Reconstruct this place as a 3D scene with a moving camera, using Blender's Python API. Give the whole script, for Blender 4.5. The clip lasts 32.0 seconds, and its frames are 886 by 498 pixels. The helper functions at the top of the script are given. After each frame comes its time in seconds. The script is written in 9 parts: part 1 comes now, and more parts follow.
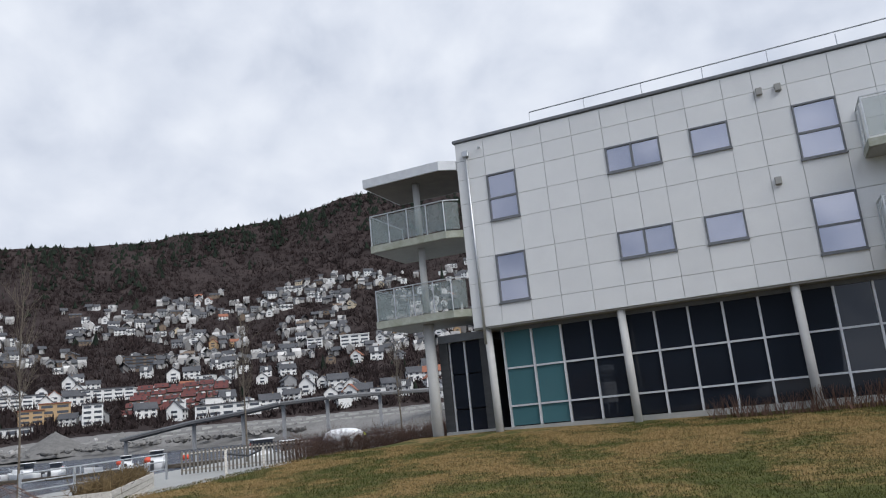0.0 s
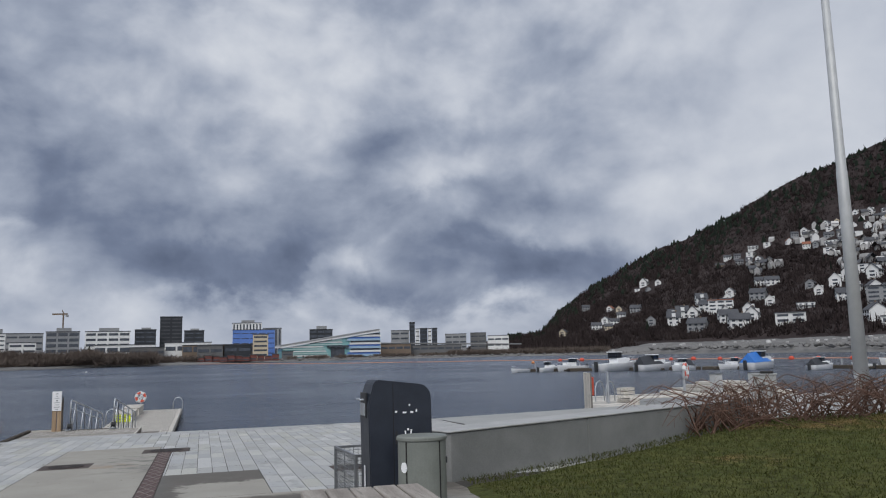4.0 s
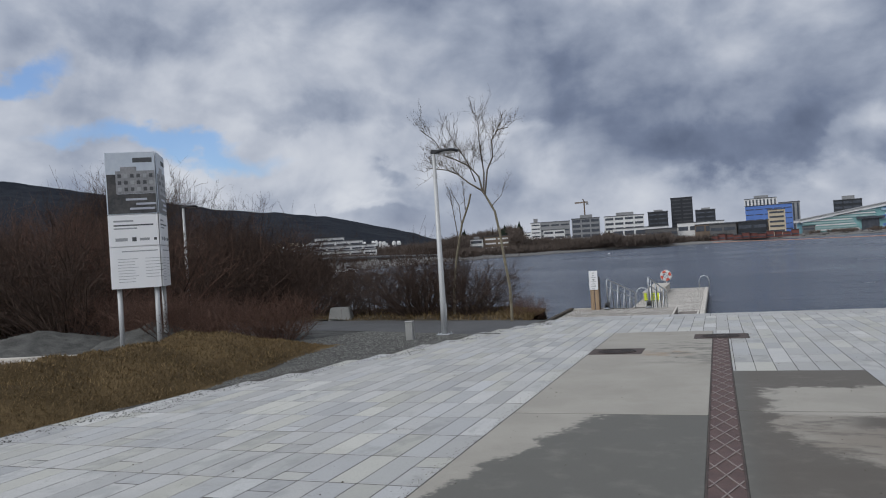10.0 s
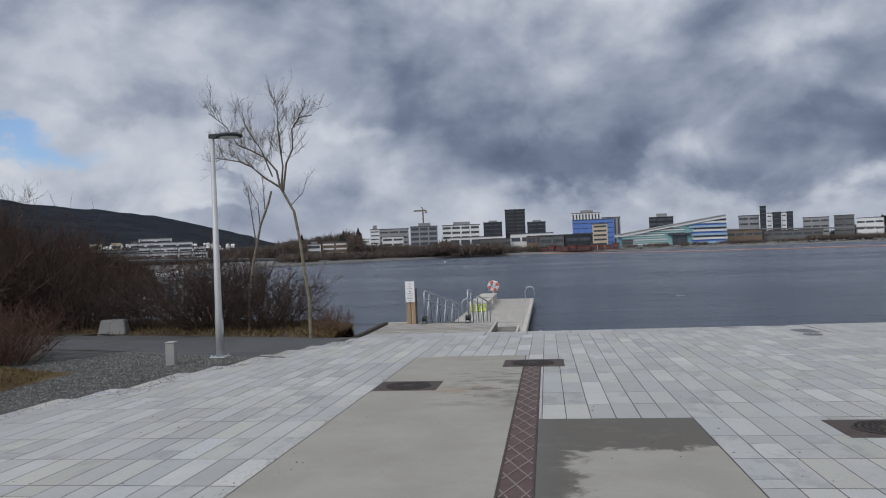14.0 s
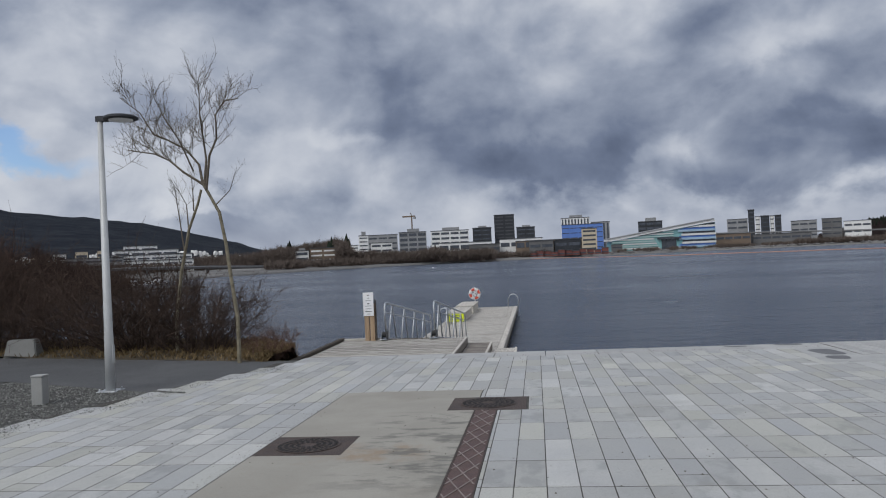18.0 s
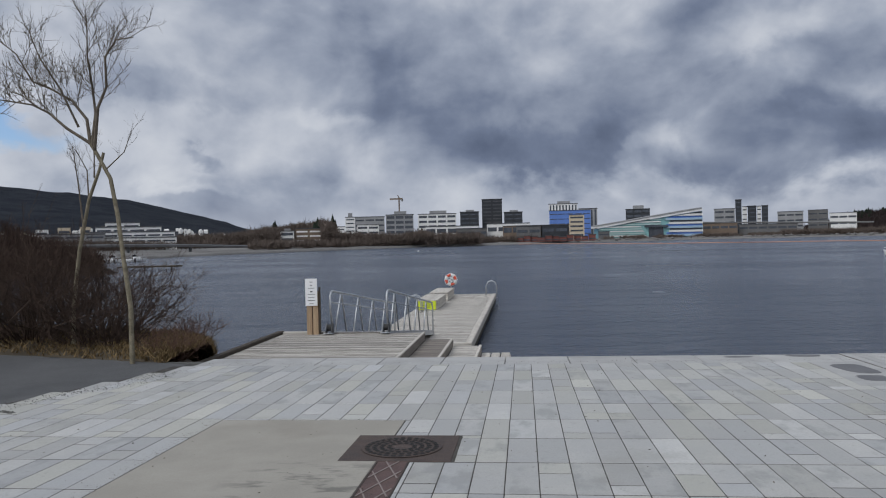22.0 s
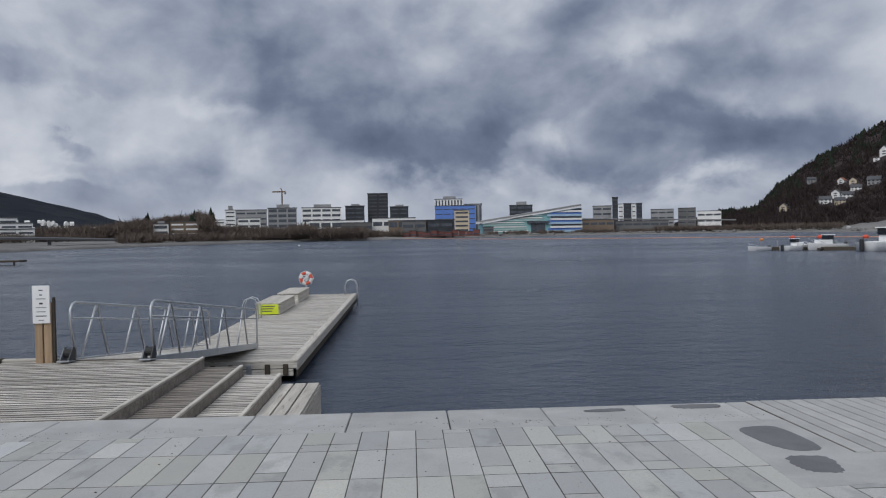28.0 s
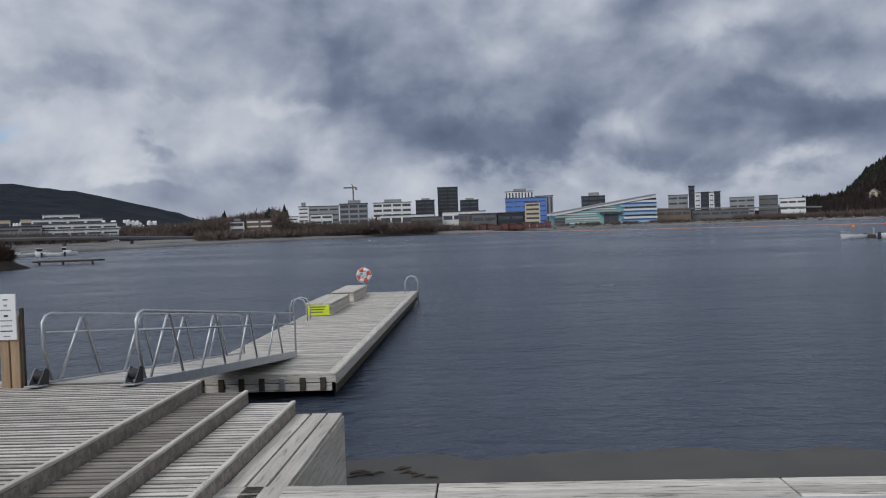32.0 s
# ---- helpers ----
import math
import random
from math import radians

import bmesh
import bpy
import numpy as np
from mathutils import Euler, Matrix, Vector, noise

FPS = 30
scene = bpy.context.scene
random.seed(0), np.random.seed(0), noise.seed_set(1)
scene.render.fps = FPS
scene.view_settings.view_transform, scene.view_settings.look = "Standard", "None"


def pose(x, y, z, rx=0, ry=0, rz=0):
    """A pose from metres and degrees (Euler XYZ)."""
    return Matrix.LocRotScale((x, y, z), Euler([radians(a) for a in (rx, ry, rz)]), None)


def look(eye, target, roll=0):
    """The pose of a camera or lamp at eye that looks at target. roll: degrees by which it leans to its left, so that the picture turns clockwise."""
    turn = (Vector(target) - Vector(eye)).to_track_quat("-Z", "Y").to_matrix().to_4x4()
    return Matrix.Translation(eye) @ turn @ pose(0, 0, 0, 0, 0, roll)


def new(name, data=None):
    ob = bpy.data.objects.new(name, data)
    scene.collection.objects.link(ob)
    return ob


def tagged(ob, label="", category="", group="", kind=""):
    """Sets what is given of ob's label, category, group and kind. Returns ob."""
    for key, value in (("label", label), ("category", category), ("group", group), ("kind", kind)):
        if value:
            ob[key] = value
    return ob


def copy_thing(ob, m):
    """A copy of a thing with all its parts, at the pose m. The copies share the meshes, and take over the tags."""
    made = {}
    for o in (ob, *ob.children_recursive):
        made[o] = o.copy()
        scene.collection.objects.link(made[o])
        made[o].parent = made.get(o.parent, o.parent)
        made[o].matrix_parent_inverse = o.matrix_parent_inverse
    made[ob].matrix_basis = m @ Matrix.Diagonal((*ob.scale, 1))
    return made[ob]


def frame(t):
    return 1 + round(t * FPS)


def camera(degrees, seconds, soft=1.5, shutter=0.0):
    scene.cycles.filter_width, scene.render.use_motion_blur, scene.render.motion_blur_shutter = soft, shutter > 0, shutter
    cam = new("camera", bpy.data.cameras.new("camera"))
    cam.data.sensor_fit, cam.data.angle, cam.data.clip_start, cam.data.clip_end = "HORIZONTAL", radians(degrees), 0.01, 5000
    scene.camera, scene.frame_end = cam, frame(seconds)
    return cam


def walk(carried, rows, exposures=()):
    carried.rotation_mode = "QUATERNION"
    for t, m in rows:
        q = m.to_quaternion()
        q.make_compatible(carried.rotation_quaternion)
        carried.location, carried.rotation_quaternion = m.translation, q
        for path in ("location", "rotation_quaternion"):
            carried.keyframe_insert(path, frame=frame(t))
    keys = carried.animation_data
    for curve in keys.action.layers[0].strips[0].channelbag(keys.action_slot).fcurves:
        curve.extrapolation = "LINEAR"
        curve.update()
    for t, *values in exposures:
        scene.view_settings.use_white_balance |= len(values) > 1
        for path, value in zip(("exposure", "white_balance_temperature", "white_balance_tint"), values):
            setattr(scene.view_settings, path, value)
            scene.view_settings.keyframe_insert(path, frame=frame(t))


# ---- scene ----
cam = camera(61.0, 32.0, 1.1)
PATH = [
    (0, (0.737, -18.557, 2.111), (2.667, -18.247, 2.536), -5.7),
    (0.5, (0.788, -18.404, 2.106), (2.656, -17.842, 2.546), -4.2),
    (1, (0.843, -18.3, 2.107), (2.66, -17.584, 2.535), -3.2),
    (1.5, (0.871, -18.238, 2.124), (2.623, -17.363, 2.528), -2.1),
    (2, (0.807, -18.25, 2.14), (2.383, -17.093, 2.56), -0.4),
    (2.5, (0.964, -18.206, 2.133), (2.309, -16.789, 2.561), -0.3),
    (3, (0.956, -18.125, 2.109), (1.965, -16.444, 2.505), -1.0),
    (3.5, (0.93, -18.018, 2.088), (1.688, -16.196, 2.409), -1.0),
    (5.5, (0.573, -17.462, 2.031), (0.737, -15.475, 2.182), -1.6),
    (6, (0.526, -17.257, 1.997), (0.376, -15.263, 2.054), -1.3),
    (6.5, (0.52, -16.974, 1.997), (0.082, -15.022, 2.004), -1.7),
    (7, (0.37, -16.67, 1.994), (-0.099, -14.726, 1.981), -1.4),
    (7.5, (0.31, -16.422, 1.966), (-0.149, -14.476, 1.955), -1.5),
    (8, (0.293, -16.182, 1.966), (-0.155, -14.233, 1.958), -1.8),
    (8.5, (0.251, -15.785, 1.955), (-0.153, -13.826, 1.929), -1.9),
    (9, (0.221, -15.545, 1.955), (-0.13, -13.576, 1.936), -2.7),
    (9.5, (0.228, -15.262, 1.978), (-0.282, -13.328, 1.976), -3.3),
    (10, (0.156, -14.998, 1.962), (-0.526, -13.118, 1.976), -3.6),
    (10.5, (0.157, -14.674, 1.957), (-0.515, -12.79, 1.975), -3.4),
    (11, (0.266, -14.29, 1.95), (-0.393, -12.402, 1.971), -3.2),
    (11.5, (0.266, -14.0, 1.937), (-0.271, -12.074, 1.953), -2.6),
    (12, (0.27, -13.633, 1.949), (-0.104, -11.668, 1.959), -2.3),
    (12.5, (0.311, -13.252, 1.937), (-0.036, -11.282, 1.943), -2.2),
    (13, (0.312, -12.863, 1.932), (-0.021, -10.891, 1.933), -2.0),
    (13.5, (0.321, -12.532, 1.93), (0.033, -10.553, 1.938), -2.1),
    (14, (0.403, -12.237, 1.946), (0.133, -10.255, 1.955), -2.2),
    (14.5, (0.408, -11.854, 1.947), (0.209, -9.864, 1.955), -2.0),
    (15, (0.484, -11.477, 1.93), (0.381, -9.479, 1.938), -2.0),
    (15.5, (0.583, -11.129, 1.932), (0.519, -9.13, 1.951), -2.2),
    (17.5, (0.681, -9.71, 1.937), (0.647, -7.711, 1.946), -2.3),
    (18, (0.793, -9.375, 1.941), (0.55, -7.39, 1.964), -2.6),
    (18.5, (0.829, -9.006, 1.911), (0.559, -7.024, 1.933), -2.4),
    (19, (0.881, -8.671, 1.941), (0.619, -6.689, 1.961), -2.2),
    (19.5, (1.005, -8.261, 1.941), (0.748, -6.278, 1.955), -2.1),
    (20, (0.992, -7.911, 1.913), (0.731, -5.928, 1.921), -2.1),
    (20.5, (1.011, -7.544, 1.904), (0.753, -5.56, 1.902), -2.0),
    (21, (1.11, -7.185, 1.916), (0.827, -5.205, 1.908), -2.0),
    (21.5, (1.144, -6.833, 1.918), (0.87, -4.852, 1.892), -1.4),
    (22, (1.221, -6.485, 1.905), (1.009, -4.496, 1.883), -1.4),
    (22.5, (1.301, -6.155, 1.904), (1.11, -4.165, 1.894), -1.6),
    (23, (1.354, -5.684, 1.883), (1.219, -3.689, 1.875), -1.6),
    (23.5, (1.496, -5.335, 1.865), (1.428, -3.336, 1.855), -2.1),
    (24, (1.617, -4.944, 1.853), (1.578, -2.945, 1.836), -2.0),
    (24.5, (1.694, -4.523, 1.87), (1.717, -2.523, 1.846), -1.7),
    (25, (1.891, -4.208, 1.863), (1.946, -2.209, 1.827), -1.7),
    (25.5, (1.991, -3.839, 1.837), (2.054, -1.841, 1.786), -1.6),
    (26, (2.105, -3.452, 1.858), (2.185, -1.454, 1.811), -1.4),
    (26.5, (2.271, -3.07, 1.855), (2.36, -1.072, 1.815), -1.3),
    (28.5, (2.651, -1.736, 1.846), (2.736, 0.262, 1.803), -1.0),
    (29, (2.772, -1.395, 1.814), (2.781, 0.605, 1.781), -1.3),
    (29.5, (2.776, -1.04, 1.816), (2.392, 0.922, 1.791), -2.6),
    (30, (2.713, -0.677, 1.845), (2.316, 1.283, 1.813), -2.4),
    (30.5, (2.733, -0.247, 1.828), (2.289, 1.703, 1.795), -2.7),
    (31, (2.727, 0.099, 1.789), (2.271, 2.046, 1.754), -2.5),
    (31.5, (2.759, 0.518, 1.793), (2.545, 2.506, 1.742), -2.0),
    (32, (2.922, 0.901, 1.786), (2.819, 2.898, 1.731), -2.0),
]
walk(cam, [(t, look(eye, target, roll)) for t, eye, target, roll in PATH], [(0, 0.59), (1, 0.47), (2, 0.28), (3, 0.18), (3.5, 0.15), (6, 0.08), (9, 0.12), (12, 0.1), (18, 0.06), (32, 0.03)])

# ---- light ----
sun = new("sun", bpy.data.lights.new("sun", "SUN"))
sun.data.energy, sun.data.angle, sun.data.color = 1.4, radians(35), (1.0, 0.965, 0.91)
sun.matrix_world = pose(0, 0, 60, 45, 0, -38)


class Nodes:
    """Short hand for building a node tree."""

    def __init__(self, tree):
        self.tree = tree
        tree.nodes.clear()

    def add(self, kind):
        return self.tree.nodes.new("ShaderNode" + kind)

    def link(self, a, b):
        self.tree.links.new(a, b)

    def put(self, socket, value):
        if isinstance(value, bpy.types.NodeSocket):
            self.link(value, socket)
        else:
            socket.default_value = value

    def math(self, op, a, b=0.0, c=0.0, clamp=False):
        node = self.add("Math")
        node.operation, node.use_clamp = op, clamp
        for n, v in enumerate((a, b, c)):
            self.put(node.inputs[n], v)
        return node.outputs[0]

    def vec(self, op, a, b=(0, 0, 0), scale=1.0):
        node = self.add("VectorMath")
        node.operation = op
        self.put(node.inputs[0], a)
        if op == "SCALE":
            self.put(node.inputs["Scale"], scale)
        else:
            self.put(node.inputs[1], b)
        return node.outputs["Value"] if op in ("DOT_PRODUCT", "LENGTH", "DISTANCE") else node.outputs[0]

    def noise(self, vector, scale, detail=4.0, rough=0.55, distort=0.0):
        node = self.add("TexNoise")
        self.put(node.inputs["Vector"], vector)
        for key, v in (("Scale", scale), ("Detail", detail), ("Roughness", rough), ("Distortion", distort)):
            node.inputs[key].default_value = v
        return node.outputs["Fac"]

    def ramp(self, fac, stops, mode="LINEAR"):
        node = self.add("ValToRGB")
        node.color_ramp.interpolation = mode
        while len(node.color_ramp.elements) < len(stops):
            node.color_ramp.elements.new(0.5)
        for e, (at, c) in zip(node.color_ramp.elements, stops):
            e.position = at
            e.color = (*c, 1) if len(c) == 3 else c
        self.put(node.inputs[0], fac)
        return node.outputs[0]

    def mix(self, fac, a, b):
        node = self.add("Mix")
        node.data_type = "RGBA"
        self.put(node.inputs[0], fac)
        for socket, v in ((node.inputs[6], a), (node.inputs[7], b)):
            self.put(socket, v if isinstance(v, bpy.types.NodeSocket) else (*v, 1))
        return node.outputs[2]

    def steps(self, value, lo, hi, a=0.0, b=1.0):
        node = self.add("MapRange")
        node.interpolation_type = "SMOOTHSTEP"
        for n, v in enumerate((value, lo, hi, a, b)):
            self.put(node.inputs[n], v)
        return node.outputs[0]


def make_world():
    world = bpy.data.worlds.new("sky")
    world.use_nodes = True
    scene.world = world
    n = Nodes(world.node_tree)
    way = n.add("TexCoord").outputs["Generated"]
    parts = n.add("SeparateXYZ")
    n.link(way, parts.inputs[0])
    up = n.math("MAXIMUM", parts.outputs[2], 0.0)
    # azimuth and height in degrees
    az = n.math("MULTIPLY", n.math("ARCTAN2", parts.outputs[0], parts.outputs[1]), 57.2958)
    el = n.math("MULTIPLY", n.math("ARCSINE", parts.outputs[2]), 57.2958)

    def pair(a, b):
        node = n.add("CombineXYZ")
        n.put(node.inputs[0], a)
        n.put(node.inputs[1], b)
        return node.outputs[0]

    plane = pair(n.math("MULTIPLY", az, 0.82), n.math("MULTIPLY", el, 1.05))

    def stir(scale, detail, rough, amount, source):
        node = n.add("TexNoise")
        n.link(source, node.inputs["Vector"])
        for key, v in (("Scale", scale), ("Detail", detail), ("Roughness", rough)):
            node.inputs[key].default_value = v
        return n.vec("SCALE", n.vec("SUBTRACT", node.outputs["Color"], (0.5, 0.5, 0.5)), scale=amount)

    bent = n.vec("ADD", plane, stir(0.10, 1.0, 0.4, 3.2, plane))
    curl = stir(0.19, 6.0, 0.55, 8.5, bent)
    place = n.vec("ADD", pair(az, el), curl)
    big = n.noise(bent, 0.055, 3.0, 0.5)
    lump = n.noise(bent, 0.21, 6.0, 0.52)
    higher = n.noise(n.vec("ADD", bent, (-0.7, 1.2, 0.0)), 0.21, 5.0, 0.52)
    relief = n.math("SUBTRACT", lump, higher)
    puff = n.add("TexVoronoi")
    puff.feature = "SMOOTH_F1"
    n.link(n.vec("ADD", bent, stir(0.3, 3.0, 0.5, 2.5, bent)), puff.inputs["Vector"])
    for key, v in (("Scale", 0.17), ("Detail", 1.5), ("Roughness", 0.45), ("Smoothness", 0.55)):
        puff.inputs[key].default_value = v
    billow = n.math("SUBTRACT", 0.42, puff.outputs["Distance"])
    tone = n.math("ADD", 0.71, n.math("ADD", n.math("MULTIPLY", n.math("SUBTRACT", big, 0.5), 0.26), n.math("MULTIPLY", n.math("SUBTRACT", lump, 0.5), 0.24)))
    tone = n.math("ADD", tone, n.math("ADD", n.math("MULTIPLY", relief, 0.36), n.math("MULTIPLY", billow, 0.32)))
    # an even, paler deck towards the hill
    east = n.steps(az, 26.0, 46.0)
    tone = n.math("ADD", n.math("MULTIPLY", n.math("SUBTRACT", tone, 0.70), n.math("SUBTRACT", 1.0, n.math("MULTIPLY", east, 0.55))), 0.70)
    tone = n.math("ADD", tone, n.math("MULTIPLY", east, 0.08))

    def bank(a, e, wide, tall, soft, lean=0.0):
        """Where a cloud of that half-width and half-height lies, with an edge that soft."""
        off = n.vec("SUBTRACT", place, (a, e, 0.0))
        if lean:
            rot = n.add("VectorRotate")
            rot.rotation_type = "Z_AXIS"
            n.link(off, rot.inputs["Vector"])
            rot.inputs["Angle"].default_value = radians(-lean)
            off = rot.outputs[0]
        off = n.vec("MULTIPLY", off, (1.0 / wide, 1.0 / tall, 0.0))
        return n.steps(n.vec("LENGTH", off), 1.0 - soft, 1.0 + soft, 1.0, 0.0)

    def add(amount, *shape):
        return n.math("ADD", tone, n.math("MULTIPLY", bank(*shape), amount))

    # broad grey masses and their dark bellies
    for amount, *shape in ((-0.12, -3, 11.5, 13, 7.5, 0.35, -18), (-0.06, -18, 17.5, 13, 3.4, 0.6, -14), (-0.12, -9.6, 10.3, 3.0, 5.0, 0.55, 12), (-0.15, 1.2, 6.4, 6.6, 2.2, 0.45, 0),
                           (-0.25, 17.5, 6.0, 8.0, 2.9, 0.35, 3), (-0.24, 28, 5.2, 5.0, 3.0, 0.5, 0), (-0.10, 19, 10.5, 9, 1.8, 0.5, 6), (-0.15, 16, 14.5, 13, 4.0, 0.7, 10),
                           (-0.15, -43, 16.5, 4.5, 1.5, 0.6, -8), (-0.10, -27, 11.5, 8, 1.1, 0.6, -4), (-0.14, -24, 6.9, 1.7, 0.6, 0.5, -6), (-0.14, -20, 3.0, 10, 2.2, 0.7, -4)):
        tone = add(amount, *shape)
    # brighter billows that stand in front
    for amount, *shape in ((0.13, -13.8, 9.2, 2.4, 1.1, 0.6, -14), (0.09, -29, 8.2, 12, 2.4, 0.7, 0), (0.09, -33, 5.2, 9, 1.6, 0.6, 0), (0.14, -24.4, 4.6, 2.8, 0.6, 0.55, 0), (0.09, -34, 16, 9, 2.0, 0.7, 0),
                           (0.13, 7.8, 6.4, 1.7, 0.8, 0.7, 35), (0.14, 10.8, 7.2, 1.2, 1.9, 0.7, -20), (0.10, 4.5, 13.6, 4.5, 1.5, 0.7, 14), (0.12, 17, 13.5, 7, 1.5, 0.7, 16), (0.13, 9, 3.0, 16, 1.0, 0.7, 0),
                           (0.15, 10, 20.5, 17, 4.5, 0.7, 4), (0.08, 44, 12, 10, 3.0, 0.7, -12)):
        tone = add(amount, *shape)
    cloud = n.ramp(tone, ((0.08, (0.086, 0.110, 0.172)), (0.30, (0.155, 0.190, 0.274)), (0.52, (0.297, 0.338, 0.425)), (0.72, (0.468, 0.503, 0.575)), (0.96, (0.64, 0.665, 0.71))))
    haze = n.steps(up, 0.010, 0.075, 1.0, 0.0)
    cloud = n.mix(n.math("MULTIPLY", haze, 0.45), cloud, (0.45, 0.48, 0.55))
    sky = n.add("TexSky")
    sky.sky_type, sky.sun_disc = "NISHITA", False
    sky.sun_elevation, sky.sun_rotation = radians(45), radians(218)
    blue = n.vec("MULTIPLY", sky.outputs[0], (0.085, 0.105, 0.135))
    gap = n.math("MAXIMUM", bank(-39.5, 8.8, 7.0, 0.9, 0.5, -5), bank(-49.5, 13.4, 3.0, 0.8, 0.6, 8))
    colour = n.mix(n.math("MULTIPLY", gap, 0.85), cloud, blue)
    # thinner cloud round the hidden sun, behind the walker
    toward = n.vec("DOT_PRODUCT", way, (-0.435, -0.557, 0.707))
    colour = n.vec("SCALE", colour, scale=n.steps(toward, 0.05, 0.95, 1.0, 1.5))
    back = n.add("Background")
    n.link(colour, back.inputs[0])
    back.inputs[1].default_value = 1.0
    n.link(back.outputs[0], n.add("OutputWorld").inputs[0])


make_world()

# ---- materials ----


def surface(name, a, b, rough=0.7, scale=4.0, fine=60.0, bump=0.15, metal=0.0, vary=0.0, spec=0.5, extra=None, stretch=(1, 1, 1), island=False, depth=0.01, bright=0.0):
    """A two-scale procedural surface between the colours a and b. vary: how much objects (or islands) differ."""
    m = bpy.data.materials.new(name)
    m.use_nodes = True
    n = Nodes(m.node_tree)
    at = n.add("TexCoord").outputs["Object"]
    info = n.add("ObjectInfo").outputs["Random"]
    if island:
        info = n.add("NewGeometry").outputs["Random Per Island"]
    shift = n.vec("SCALE", n.vec("ADD", (7.3, 3.1, 5.7), (0, 0, 0)), scale=n.math("MULTIPLY", info, 9.0))
    where = n.vec("ADD", n.vec("MULTIPLY", at, stretch), shift)
    large = n.noise(where, scale, 5.0, 0.6, 0.3)
    small = n.noise(where, fine, 3.0, 0.6)
    fac = n.math("ADD", n.math("MULTIPLY", n.steps(large, 0.3, 0.7), 0.65), n.math("MULTIPLY", n.steps(small, 0.3, 0.7), 0.35))
    colour = n.mix(fac, a, b)
    if vary:
        gain = n.math("ADD", n.math("MULTIPLY", info, 2 * vary), 1 - vary)
        if bright:
            pick = n.math("FRACT", n.math("MULTIPLY", info, 17.31))
            gain = n.math("ADD", gain, n.steps(pick, 0.80, 0.90, 0.0, bright))
        colour = n.vec("SCALE", colour, scale=gain)
    if extra:
        colour = extra(n, at, colour)
    shader = n.add("BsdfPrincipled")
    n.put(shader.inputs["Base Color"], colour)
    shader.inputs["Metallic"].default_value = metal
    shader.inputs["Specular IOR Level"].default_value = spec
    n.put(shader.inputs["Roughness"], n.math("ADD", n.math("MULTIPLY", large, 0.25), rough - 0.12, clamp=True))
    if bump:
        node = n.add("Bump")
        node.inputs["Strength"].default_value = bump
        node.inputs["Distance"].default_value = depth
        n.link(n.math("ADD", small, n.math("MULTIPLY", large, 0.6)), node.inputs["Height"])
        n.link(node.outputs[0], shader.inputs["Normal"])
    n.link(shader.outputs[0], n.add("OutputMaterial").inputs[0])
    return m


